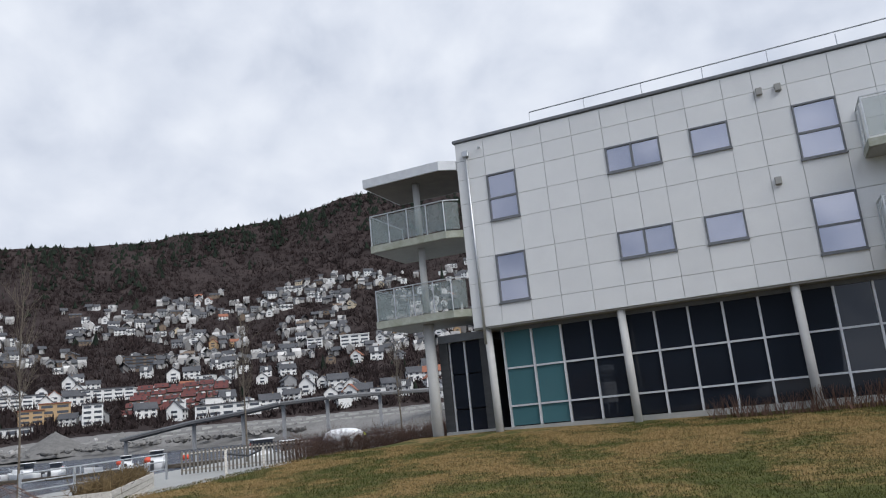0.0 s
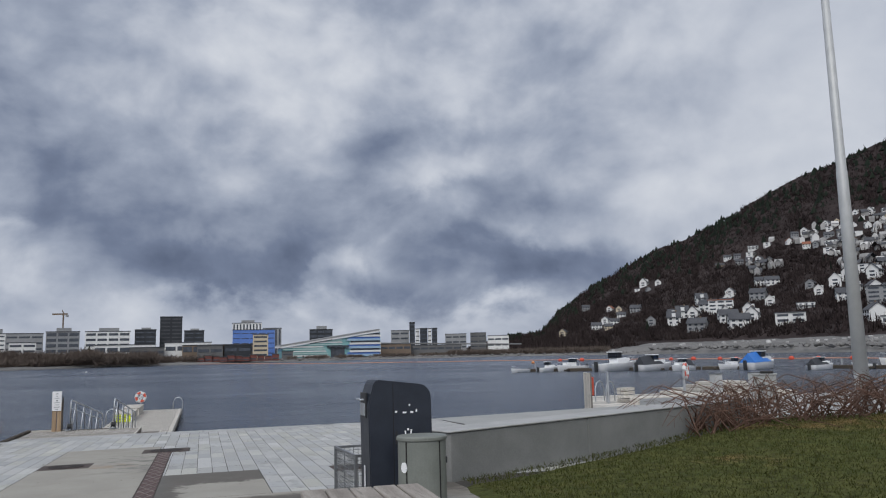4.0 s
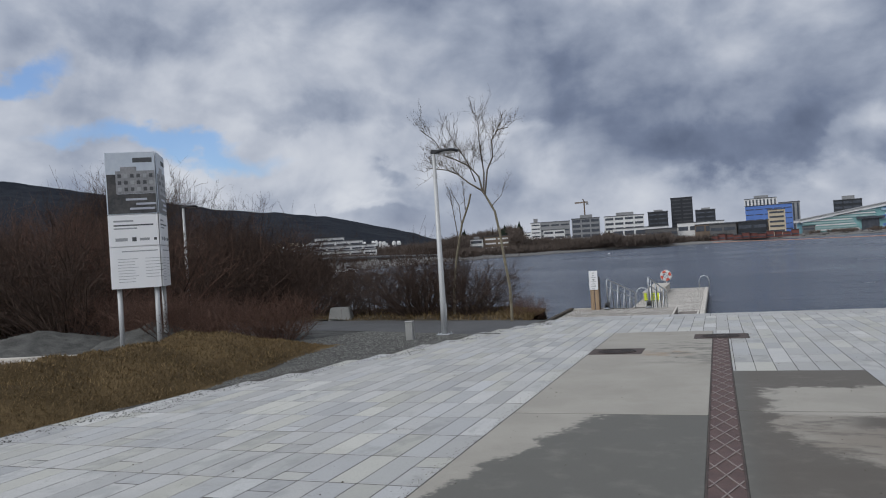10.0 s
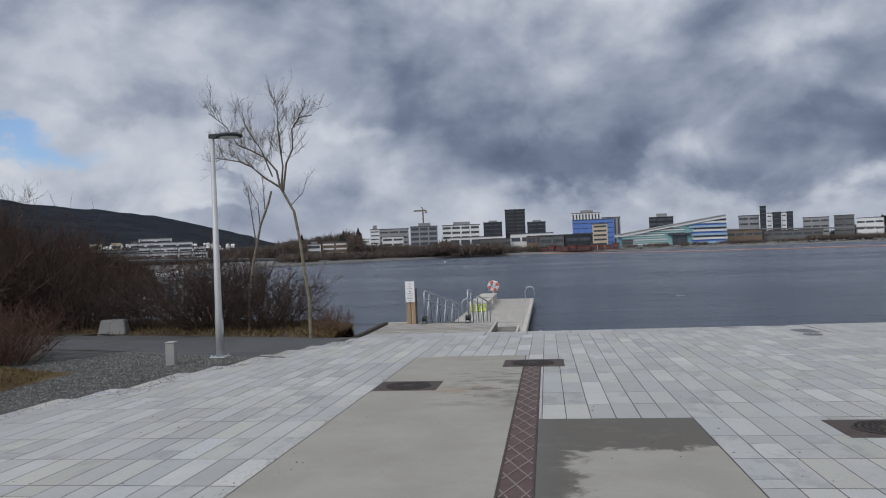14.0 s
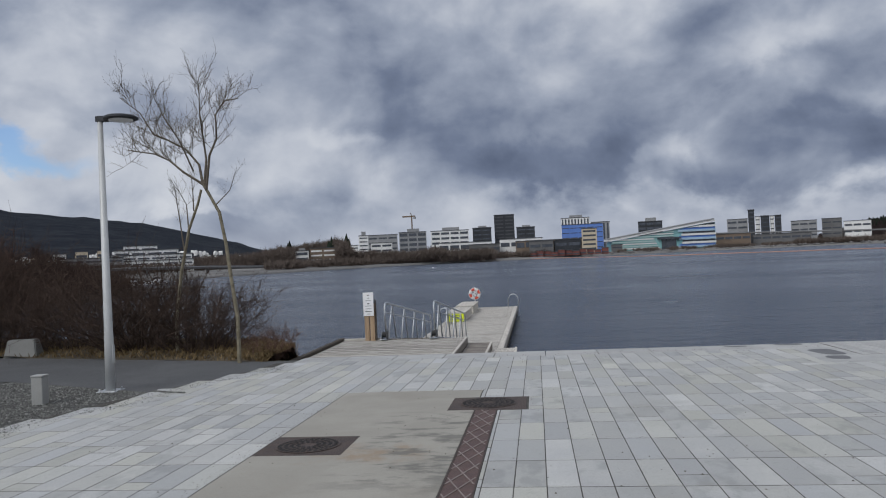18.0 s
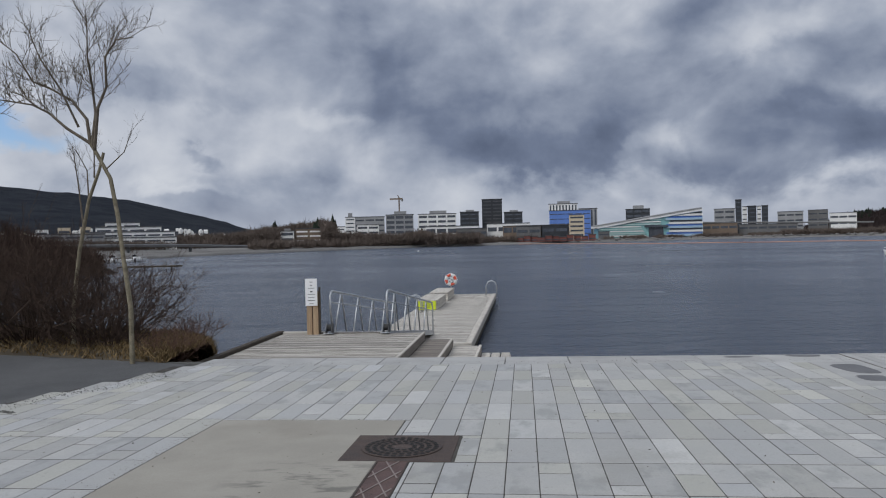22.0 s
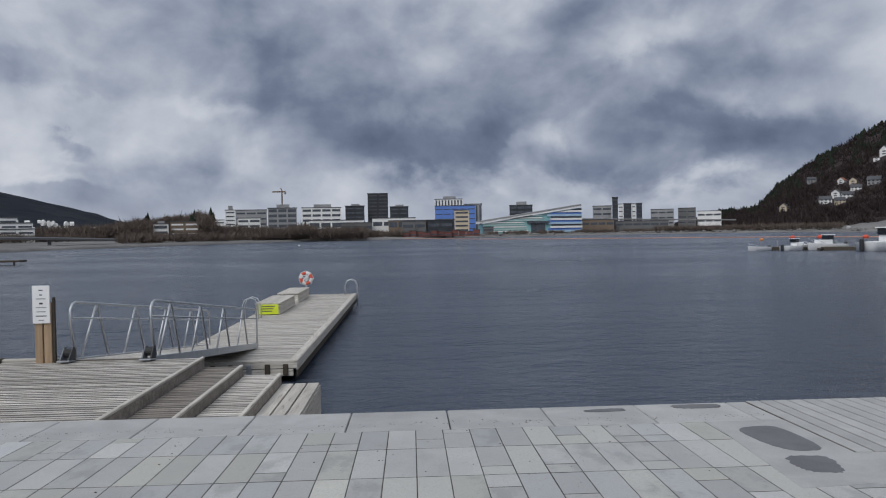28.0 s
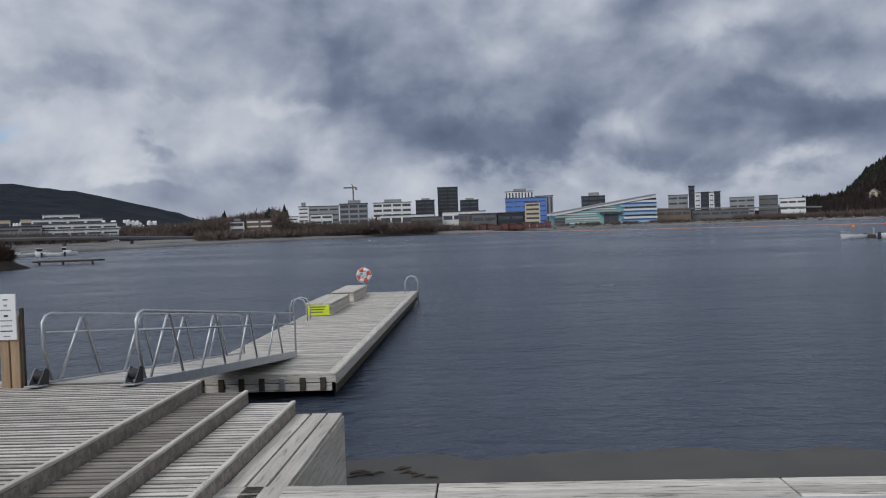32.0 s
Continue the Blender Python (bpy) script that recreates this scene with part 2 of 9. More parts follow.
def stained(n, at, colour):
    """Damp areas on the concrete, with ragged edges."""
    rough = n.math("ADD", n.math("SUBTRACT", n.noise(at, 1.8, 6.0, 0.68), 0.5), n.math("MULTIPLY", n.math("SUBTRACT", n.noise(at, 8.0, 5.0, 0.7), 0.5), 0.35))
    sep = n.add("SeparateXYZ")
    n.link(at, sep.inputs[0])
    x = n.math("ADD", sep.outputs[0], n.math("MULTIPLY", rough, 1.1))
    y = n.math("ADD", sep.outputs[1], n.math("MULTIPLY", rough, 0.9))

    def over(value, edge, soft=0.05):
        return n.steps(n.math("SUBTRACT", value, edge), -soft, soft)

    def under(value, edge, soft=0.05):
        return n.steps(n.math("SUBTRACT", value, edge), -soft, soft, 1.0, 0.0)

    both = lambda a, b: n.math("MULTIPLY", a, b)
    left_side = n.math("ADD", n.math("MULTIPLY", n.math("ADD", y, 7.36), 0.29), -1.06)
    west = both(both(under(sep.outputs[0], 0.1), under(sep.outputs[1], -7.36, 0.02)), both(over(x, left_side), over(y, -10.75, 0.1)))
    north = both(both(over(sep.outputs[0], 0.1), over(y, -5.7)), under(x, 3.0))
    strip = both(both(over(sep.outputs[0], 0.1), under(x, 0.55, 0.08)), over(y, -9.0, 0.4))
    right_side = n.math("ADD", n.math("MULTIPLY", n.math("ADD", y, 8.4), -0.55), 0.85)
    south = both(both(over(sep.outputs[0], 0.1), under(y, -7.3)), both(under(x, right_side, 0.15), over(y, -14.0, 0.3)))
    band = both(both(over(sep.outputs[0], 1.2, 0.2), under(y, -7.3, 0.1)), over(y, -7.85, 0.12))
    streak = n.steps(n.noise(n.vec("MULTIPLY", at, (1.0, 2.6, 1.0)), 2.2, 5.0, 0.65), 0.48, 0.62, 0.0, 0.75)
    west_streaks = both(streak, both(both(over(sep.outputs[0], -0.95, 0.25), under(sep.outputs[0], 0.1)), both(over(y, -3.6, 0.4), under(y, -0.6, 0.3))))
    east_streaks = both(streak, both(over(sep.outputs[0], 0.3), both(over(y, -10.5, 0.5), under(y, -7.3, 0.3))))
    wet = west
    for w in (north, strip, south, band, west_streaks, east_streaks):
        wet = n.math("MAXIMUM", wet, w)
    muddy = both(both(over(sep.outputs[0], 0.3), under(sep.outputs[1], -7.3, 0.1)), n.steps(n.noise(at, 1.1, 5.0, 0.65), 0.36, 0.60, 0.25, 0.85))
    colour = n.mix(muddy, colour, (0.185, 0.160, 0.130))
    brown = n.mix(n.steps(sep.outputs[0], 0.2, 0.5), (0.092, 0.091, 0.080), (0.088, 0.078, 0.065))
    wet = n.math("MULTIPLY", wet, n.steps(n.noise(at, 3.0, 5.0, 0.65), 0.25, 0.5, 0.72, 0.92))
    rust = both(both(over(x, -1.25, 0.2), under(x, -0.35, 0.25)), both(over(y, -2.85, 0.12), under(y, -2.2, 0.2)))
    colour = n.mix(n.math("MULTIPLY", rust, n.steps(n.noise(at, 2.4, 5.0, 0.65), 0.40, 0.62, 0.0, 0.55)), colour, (0.26, 0.165, 0.085))
    pale = n.noise(at, 0.9, 5.0, 0.6)
    colour = n.mix(n.steps(pale, 0.5, 0.68, 0.0, 0.35), colour, (0.24, 0.215, 0.175))
    return n.mix(wet, colour, brown)


def grained(n, at, colour):
    """Dark weather streaks along the grain, and one edge darkened for the gap's shade."""
    streak = n.noise(n.vec("MULTIPLY", n.add("NewGeometry").outputs["Position"], (1.2, 14.0, 14.0)), 2.0, 4.0, 0.6)
    across = n.add("SeparateXYZ")
    n.link(at, across.inputs[0])
    # the board's low edge takes on the dark of the gap beside it
    rim = n.math("MULTIPLY", n.steps(across.outputs[1], 0.006, 0.024, 0.8, 0.0), n.steps(across.outputs[1], -0.003, -0.001))
    colour = n.mix(rim, colour, (0.05, 0.043, 0.036))
    return n.mix(n.steps(streak, 0.53, 0.68, 0.0, 0.75), colour, (0.10, 0.092, 0.08))


def grained_along(n, at, colour):
    streak = n.noise(n.vec("MULTIPLY", n.add("NewGeometry").outputs["Position"], (14.0, 1.2, 14.0)), 2.0, 4.0, 0.6)
    return n.mix(n.steps(streak, 0.56, 0.70, 0.0, 0.6), colour, (0.10, 0.092, 0.08))


def glassy(name, tint, rough=0.03, alpha=1.0, metal=0.0):
    m = bpy.data.materials.new(name)
    m.use_nodes = True
    n = Nodes(m.node_tree)
    s = n.add("BsdfPrincipled")
    s.inputs["Base Color"].default_value = (*tint, 1)
    s.inputs["Roughness"].default_value = rough
    s.inputs["Specular IOR Level"].default_value = 0.6
    s.inputs["Alpha"].default_value = alpha
    s.inputs["Metallic"].default_value = metal
    n.link(s.outputs[0], n.add("OutputMaterial").inputs[0])
    return m


def water_material():
    m = bpy.data.materials.new("lake_water")
    m.use_nodes = True
    n = Nodes(m.node_tree)
    at = n.add("TexCoord").outputs["Object"]
    chop = n.noise(n.vec("MULTIPLY", at, (0.75, 1.2, 1.0)), 1.7, 4.0, 0.55, 0.5)
    swell = n.noise(n.vec("MULTIPLY", at, (0.5, 1.1, 1.0)), 0.24, 3.0, 0.5, 0.3)
    patch = n.noise(n.vec("MULTIPLY", at, (0.5, 1.0, 1.0)), 0.03, 4.0, 0.55)
    side = n.add("SeparateXYZ")
    n.link(at, side.inputs[0])
    fine = n.noise(n.vec("MULTIPLY", at, (0.8, 1.5, 1.0)), 6.0, 3.0, 0.5, 0.3)
    s = n.add("BsdfPrincipled")
    n.put(s.inputs["Base Color"], n.mix(patch, (0.027, 0.038, 0.060), (0.042, 0.057, 0.084)))
    n.put(s.inputs["Roughness"], n.steps(patch, 0.3, 0.7, 0.20, 0.28))
    s.inputs["IOR"].default_value = 1.33
    b = n.add("Bump")
    b.inputs["Strength"].default_value = 1.0
    n.put(b.inputs["Distance"], n.math("MULTIPLY", n.steps(patch, 0.36, 0.60, 0.12, 0.36), n.steps(n.math("ADD", side.outputs[0], n.math("MULTIPLY", patch, 14.0)), -2.0, 12.0, 1.8, 1.0)))
    n.link(n.math("ADD", n.math("ADD", chop, n.math("MULTIPLY", swell, 2.4)), n.math("MULTIPLY", fine, 0.16)), b.inputs["Height"])
    n.link(b.outputs[0], s.inputs["Normal"])
    n.link(s.outputs[0], n.add("OutputMaterial").inputs[0])
    return m


def paver_material(name, island):
    """Pale granite: every stone has its own tone, some a warm cast, some a grey smudge."""
    m = bpy.data.materials.new(name)
    m.use_nodes = True
    n = Nodes(m.node_tree)
    at = n.add("NewGeometry").outputs["Position"]
    info = n.add("NewGeometry").outputs["Random Per Island"] if island else n.add("ObjectInfo").outputs["Random"]
    part_of = lambda k: n.math("FRACT", n.math("MULTIPLY", info, k))
    where = n.vec("ADD", at, n.vec("SCALE", n.vec("ADD", (7.3, 3.1, 5.7), (0, 0, 0)), scale=n.math("MULTIPLY", info, 9.0)))
    grain = n.noise(at, 85, 3.0, 0.6)
    cloud = n.noise(where, 2.6, 5.0, 0.62)
    colour = n.mix(n.steps(cloud, 0.3, 0.7), (0.385, 0.388, 0.382), (0.440, 0.440, 0.426))
    colour = n.mix(n.steps(part_of(7.7), 0.50, 0.95, 0.0, 0.60), colour, (0.455, 0.450, 0.385))
    colour = n.mix(n.steps(part_of(5.3), 0.60, 0.90, 0.0, 0.55), colour, (0.36, 0.372, 0.385))
    gain = n.math("ADD", n.math("ADD", n.math("MULTIPLY", info, 0.24), 0.86), n.steps(part_of(17.31), 0.84, 0.92, 0.0, 0.17))
    colour = n.vec("SCALE", colour, scale=gain)
    smudge = n.math("MULTIPLY", n.steps(part_of(31.7), 0.62, 0.72), n.steps(n.noise(n.vec("MULTIPLY", where, (1.6, 0.8, 1)), 3.2, 4.0, 0.6), 0.46, 0.64, 0.0, 0.42))
    colour = n.mix(smudge, colour, (0.20, 0.21, 0.205))
    soil = n.noise(at, 0.7, 6.0, 0.66)
    colour = n.mix(n.steps(soil, 0.56, 0.74, 0.0, 0.40), colour, (0.27, 0.265, 0.23))
    fleck = n.noise(at, 14.0, 4.0, 0.7)
    colour = n.mix(n.steps(fleck, 0.60, 0.70, 0.0, 0.4), colour, (0.20, 0.20, 0.18))
    colour = n.mix(n.steps(grain, 0.40, 0.68, 0.0, 0.42), colour, (0.26, 0.26, 0.25))
    s = n.add("BsdfPrincipled")
    n.put(s.inputs["Base Color"], colour)
    n.put(s.inputs["Roughness"], n.steps(cloud, 0.3, 0.7, 0.62, 0.85))
    b = n.add("Bump")
    b.inputs["Strength"].default_value, b.inputs["Distance"].default_value = 0.16, 0.006
    n.link(n.math("ADD", grain, cloud), b.inputs["Height"])
    n.link(b.outputs[0], s.inputs["Normal"])
    n.link(s.outputs[0], n.add("OutputMaterial").inputs[0])
    return m


PAVER = paver_material("pale_granite", False)
PAVER_JOINED = paver_material("pale_granite_field", True)
JOINT = surface("joint_sand", (0.045, 0.042, 0.038), (0.11, 0.105, 0.095), 0.9, 6, 120, 0.2, spec=0.1)
CONCRETE = surface("slab_concrete", (0.268, 0.252, 0.216), (0.350, 0.332, 0.290), 0.75, 1.3, 70, 0.15, extra=stained)
WALL_DARK = surface("shuttered_grey_concrete", (0.17, 0.174, 0.168), (0.25, 0.252, 0.243), 0.75, 1.2, 50, 0.2)
WALL_CONCRETE = surface("cast_concrete", (0.27, 0.275, 0.265), (0.36, 0.36, 0.345), 0.7, 1.2, 50, 0.15)
KERB = surface("coping_granite", (0.31, 0.31, 0.305), (0.43, 0.43, 0.42), 0.75, 2.5, 90, 0.15, vary=0.08)
CAST_IRON = surface("rusty_cast_iron", (0.045, 0.035, 0.032), (0.105, 0.075, 0.062), 0.7, 9, 120, 0.35, metal=0.25)
LATTICE = surface("worn_lattice_steel", (0.20, 0.16, 0.145), (0.31, 0.265, 0.24), 0.6, 8, 110, 0.2, metal=0.2)
GRATE = surface("brown_steel_channel", (0.075, 0.045, 0.040), (0.135, 0.085, 0.075), 0.65, 8, 110, 0.3, metal=0.2)
# near-black base colour stands for the shade in gaps, slots and recesses
DARK = surface("unlit_recess_black", (0.012, 0.012, 0.012), (0.022, 0.021, 0.02), 0.9, 5, 50, 0.1)
GREY_WOOD = surface("weathered_timber", (0.37, 0.340, 0.298), (0.66, 0.630, 0.575), 0.8, 2.2, 38, 0.3, vary=0.27, stretch=(0.5, 6, 6), extra=grained)
GREY_WOOD_Y = surface("weathered_timber_lengthwise", (0.36, 0.330, 0.285), (0.62, 0.590, 0.535), 0.8, 2.2, 38, 0.3, vary=0.15, stretch=(6, 0.5, 6), extra=grained_along)
TABLE_WOOD = surface("stained_table_timber", (0.175, 0.150, 0.128), (0.40, 0.365, 0.325), 0.8, 2.0, 38, 0.35, vary=0.22, stretch=(6, 0.5, 6), extra=grained_along)
# dark brown for damp treads, and for the shaded faces of the risers
STEP_WOOD = surface("damp_and_shaded_timber", (0.125, 0.104, 0.085), (0.34, 0.305, 0.268), 0.75, 1.6, 38, 0.3, vary=0.2, stretch=(0.5, 6, 6), extra=grained)
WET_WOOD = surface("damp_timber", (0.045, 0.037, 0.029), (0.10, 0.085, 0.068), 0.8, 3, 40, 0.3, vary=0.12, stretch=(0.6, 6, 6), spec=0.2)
NEW_WOOD = surface("golden_timber", (0.30, 0.205, 0.125), (0.45, 0.325, 0.21), 0.7, 3, 40, 0.25, vary=0.08, stretch=(6, 6, 0.6))
GALV = surface("galvanised_steel", (0.42, 0.44, 0.46), (0.58, 0.60, 0.62), 0.42, 6, 60, 0.05, metal=0.75)
CAGE_WIRE = surface("dull_cage_wire", (0.16, 0.17, 0.18), (0.26, 0.27, 0.28), 0.5, 6, 60, 0.05, metal=0.5)
GREY_PAINT = surface("grey_pole_paint", (0.42, 0.43, 0.43), (0.52, 0.53, 0.53), 0.5, 3, 60, 0.04, metal=0.2)
BLACK_METAL = surface("dark_lamp_metal", (0.03, 0.032, 0.036), (0.055, 0.057, 0.06), 0.5, 5, 60, 0.05, metal=0.4)
BIN_BLUE = surface("dark_navy_plastic", (0.012, 0.016, 0.026), (0.022, 0.028, 0.042), 0.45, 4, 80, 0.08)
BIN_GREY = surface("grey_green_plastic", (0.155, 0.168, 0.15), (0.215, 0.228, 0.205), 0.5, 3, 70, 0.08)
WHITE = surface("white_paint", (0.70, 0.71, 0.71), (0.80, 0.80, 0.79), 0.6, 2, 40, 0.04)
PAPER = surface("printed_sign_white", (0.84, 0.85, 0.86), (0.88, 0.88, 0.88), 0.45, 4, 60, 0.02)
INK = surface("dark_print", (0.05, 0.055, 0.06), (0.09, 0.095, 0.10), 0.6, 9, 60, 0.0)
FADED_INK = surface("grey_print", (0.30, 0.31, 0.32), (0.38, 0.39, 0.40), 0.6, 9, 60, 0.0)
YELLOW = surface("fluorescent_yellow", (0.55, 0.66, 0.02), (0.68, 0.78, 0.04), 0.5, 4, 60, 0.03)
RED = surface("buoy_red", (0.55, 0.06, 0.03), (0.68, 0.10, 0.05), 0.5, 5, 60, 0.05)
ORANGE = surface("buoy_orange", (0.62, 0.20, 0.04), (0.72, 0.28, 0.06), 0.5, 5, 60, 0.05)
BOOM = surface("faded_red_boom", (0.42, 0.20, 0.14), (0.55, 0.30, 0.22), 0.6, 0.2, 3, 0.05)
BLUE_TARP = surface("blue_tarpaulin", (0.02, 0.13, 0.45), (0.04, 0.20, 0.58), 0.55, 4, 40, 0.3)
DARK_TARP = surface("dark_canvas", (0.02, 0.023, 0.03), (0.045, 0.048, 0.055), 0.7, 4, 40, 0.3)
HULL = surface("white_gelcoat", (0.76, 0.77, 0.78), (0.84, 0.84, 0.84), 0.3, 3, 40, 0.03)
RUBBER = surface("black_rubber", (0.015, 0.015, 0.016), (0.03, 0.03, 0.03), 0.7, 6, 60, 0.1)
ASPHALT = surface("asphalt", (0.055, 0.056, 0.058), (0.095, 0.096, 0.098), 0.85, 1.5, 140, 0.35)
PATCH = surface("grey_asphalt_repair", (0.105, 0.108, 0.115), (0.165, 0.168, 0.175), 0.85, 3.0, 140, 0.3)
GRAVEL = surface("grey_gravel", (0.045, 0.045, 0.043), (0.14, 0.14, 0.132), 0.9, 2.0, 26, 0.9, depth=0.03, spec=0.1)
SAND = surface("wet_silt", (0.044, 0.041, 0.036), (0.080, 0.075, 0.066), 0.6, 1.2, 30, 0.5, depth=0.03)
EARTH = surface("winter_earth", (0.06, 0.05, 0.038), (0.12, 0.10, 0.07), 0.95, 1.2, 25, 0.6, depth=0.05, spec=0.08)


def lawn_tint(n, at, colour):
    patch = n.noise(at, 0.45, 6.0, 0.7, 0.3)
    tuft = n.noise(at, 7.0, 5.0, 0.72)
    place = n.add("SeparateXYZ")
    n.link(at, place.inputs[0])
    patch = n.math("SUBTRACT", patch, n.steps(place.outputs[0], 7.0, 17.0, 0.20, 0.0))
    colour = n.mix(n.steps(patch, 0.38, 0.56, 0.0, 0.9), colour, (0.30, 0.20, 0.09))
    return n.mix(n.steps(tuft, 0.46, 0.62, 0.0, 0.75), colour, (0.045, 0.045, 0.018))


LAWN = surface("worn_winter_grass", (0.065, 0.085, 0.026), (0.14, 0.14, 0.05), 0.95, 1.6, 55, 0.9, extra=lawn_tint, depth=0.04, spec=0.08)
MOUND = surface("dead_brown_grass", (0.070, 0.050, 0.026), (0.19, 0.135, 0.070), 0.95, 0.9, 40, 1.0, depth=0.06, spec=0.08)


def blade_tint(n, at, colour):
    """Green and straw-coloured patches, several strides across."""
    patch = n.noise(n.add("NewGeometry").outputs["Position"], 0.45, 6.0, 0.7, 0.3)
    green = n.vec("MULTIPLY", colour, (0.28, 0.44, 0.30))
    place = n.add("SeparateXYZ")
    n.link(n.add("NewGeometry").outputs["Position"], place.inputs[0])
    lush = n.steps(place.outputs[0], 7.0, 17.0, 0.20, 0.0)
    return n.mix(n.steps(n.math("SUBTRACT", patch, lush), 0.43, 0.58), green, colour)


GRASS_BLADE = surface("grass_blades", (0.095, 0.073, 0.03), (0.35, 0.236, 0.105), 0.9, 0.5, 4, 0.0, vary=0.4, island=True, spec=0.1, extra=blade_tint)
DEAD_BLADE = surface("dead_grass_blades", (0.080, 0.058, 0.030), (0.24, 0.170, 0.088), 0.9, 0.9, 8, 0.0, vary=0.4, island=True, spec=0.1)
GRIT = surface("loose_grey_stones", (0.055, 0.055, 0.052), (0.19, 0.19, 0.18), 0.9, 0.5, 9, 0.0, vary=0.5, island=True, spec=0.2)
BARK = surface("grey_brown_bark", (0.075, 0.06, 0.045), (0.17, 0.145, 0.115), 0.9, 9, 60, 0.5)
BIRCH = surface("pale_mottled_bark", (0.105, 0.088, 0.056), (0.28, 0.25, 0.18), 0.85, 8, 50, 0.4)
TWIG = surface("dark_bare_twigs", (0.046, 0.033, 0.027), (0.105, 0.074, 0.060), 0.9, 3, 30, 0.0, vary=0.3, island=True, spec=0.08)
TWIG_RED = surface("reddish_brown_twigs", (0.090, 0.055, 0.043), (0.175, 0.108, 0.083), 0.9, 3, 30, 0.0, vary=0.3, island=True, spec=0.08)
# brown underside, its base colour darkened for the shade beneath the canopy
BROWN_SOFFIT = surface("shaded_canopy_brown", (0.10, 0.085, 0.072), (0.16, 0.14, 0.12), 0.8, 1.5, 40, 0.06)
WOODS = surface("bare_woodland", (0.029, 0.022, 0.022), (0.056, 0.042, 0.041), 0.95, 0.008, 0.3, 0.0, depth=2.0, vary=0.14, island=True, spec=0.05)
DENSE_WOODS = surface("dense_dark_woodland", (0.027, 0.021, 0.021), (0.052, 0.040, 0.038), 0.95, 0.01, 0.3, 0.0, depth=2.0, vary=0.14, island=True, spec=0.05)
PINES = surface("dark_conifers", (0.010, 0.015, 0.012), (0.024, 0.032, 0.022), 0.95, 0.05, 0.6, 0.3, depth=2.0, vary=0.25, island=True, spec=0.08)
HILL = surface("wooded_hillside", (0.025, 0.0195, 0.019), (0.056, 0.043, 0.041), 0.95, 0.012, 0.12, 0.6, depth=4.0, spec=0.08)
# the blue of distant air is put into the ridge's base colour
MOUNTAIN = surface("haze_blue_wooded_ridge", (0.016, 0.022, 0.033), (0.054, 0.060, 0.072), 0.95, 0.012, 0.25, 1.0, depth=14.0, spec=0.05)
FILL = surface("gravel_fill_land", (0.13, 0.128, 0.124), (0.235, 0.228, 0.22), 0.95, 0.03, 0.6, 0.6, depth=1.0, spec=0.1)
PANEL = surface("white_facade_panel", (0.63, 0.64, 0.65), (0.69, 0.70, 0.705), 0.55, 0.8, 30, 0.03, vary=0.025)
PANEL_GAP = surface("panel_joint", (0.38, 0.385, 0.39), (0.45, 0.455, 0.46), 0.8, 3, 40, 0.0)
FRAME = surface("dark_window_frame", (0.11, 0.12, 0.135), (0.16, 0.17, 0.185), 0.5, 4, 50, 0.03)
LIGHT_FRAME = surface("pale_aluminium_frame", (0.50, 0.52, 0.55), (0.60, 0.62, 0.64), 0.45, 4, 50, 0.03, metal=0.15)
COLUMN = surface("matte_pale_column", (0.44, 0.44, 0.43), (0.54, 0.54, 0.53), 0.85, 1.5, 40, 0.06, spec=0.2)
SLATE = surface("black_slate_cladding", (0.025, 0.027, 0.03), (0.055, 0.058, 0.062), 0.6, 2, 30, 0.4, stretch=(1, 1, 5))
BLINDS = surface("pale_window_blind", (0.42, 0.44, 0.50), (0.52, 0.54, 0.60), 0.4, 3, 40, 0.0)
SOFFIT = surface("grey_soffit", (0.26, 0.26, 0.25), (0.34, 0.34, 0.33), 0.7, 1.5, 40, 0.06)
MOSSY = surface("mossy_concrete_edge", (0.22, 0.24, 0.18), (0.40, 0.41, 0.37), 0.8, 3, 40, 0.15)
GLASS = glassy("window_glass", (0.014, 0.018, 0.026), 0.02)
TEAL_GLASS = glassy("teal_backed_glass", (0.06, 0.145, 0.165), 0.05)
CLEAR = glassy("balcony_glass", (0.30, 0.36, 0.36), 0.05, 0.30)
SKY_GLASS = glassy("pale_coated_pane", (0.44, 0.45, 0.52), 0.03, metal=0.75)
WATER = water_material()

# ---- geometry helpers ----


def finish(name, bm, material, smooth=False):
    me = bpy.data.meshes.new(name)
    bm.to_mesh(me)
    bm.free()
    for m in material if isinstance(material, (list, tuple)) else (material,):
        me.materials.append(m)
    if smooth:
        me.polygons.foreach_set("use_smooth", [True] * len(me.polygons))
    return me


def part(name, bm, material, parent=None, label="", smooth=False):
    """Links a bmesh as one mesh object under a thing or a part."""
    ob = new(name, finish(name, bm, material, smooth))
    ob.parent = parent
    if label:
        tagged(ob, label)
    return ob


def share(name, mesh, parent, m=None):
    """One more object on a mesh that is already there."""
    ob = new(name, mesh)
    ob.parent = parent
    if m is not None:
        ob.matrix_basis = m
    return ob


def thing(name, label, category, m=None, group="", kind=""):
    ob = new(name)
    if m is not None:
        ob.matrix_basis = m
    return tagged(ob, label, category, group, kind)


def box(x0, x1, y0, y1, z0, z1, bevel=0.0, bm=None):
    own = bm is None
    bm = bm or bmesh.new()
    made = bmesh.ops.create_cube(bm, size=1.0)["verts"]
    for v in made:
        v.co = Vector((x0 + (v.co.x + 0.5) * (x1 - x0), y0 + (v.co.y + 0.5) * (y1 - y0), z0 + (v.co.z + 0.5) * (z1 - z0)))
    if bevel and own:
        bmesh.ops.bevel(bm, geom=bm.edges[:], offset=bevel, segments=1, affect="EDGES")
    return bm


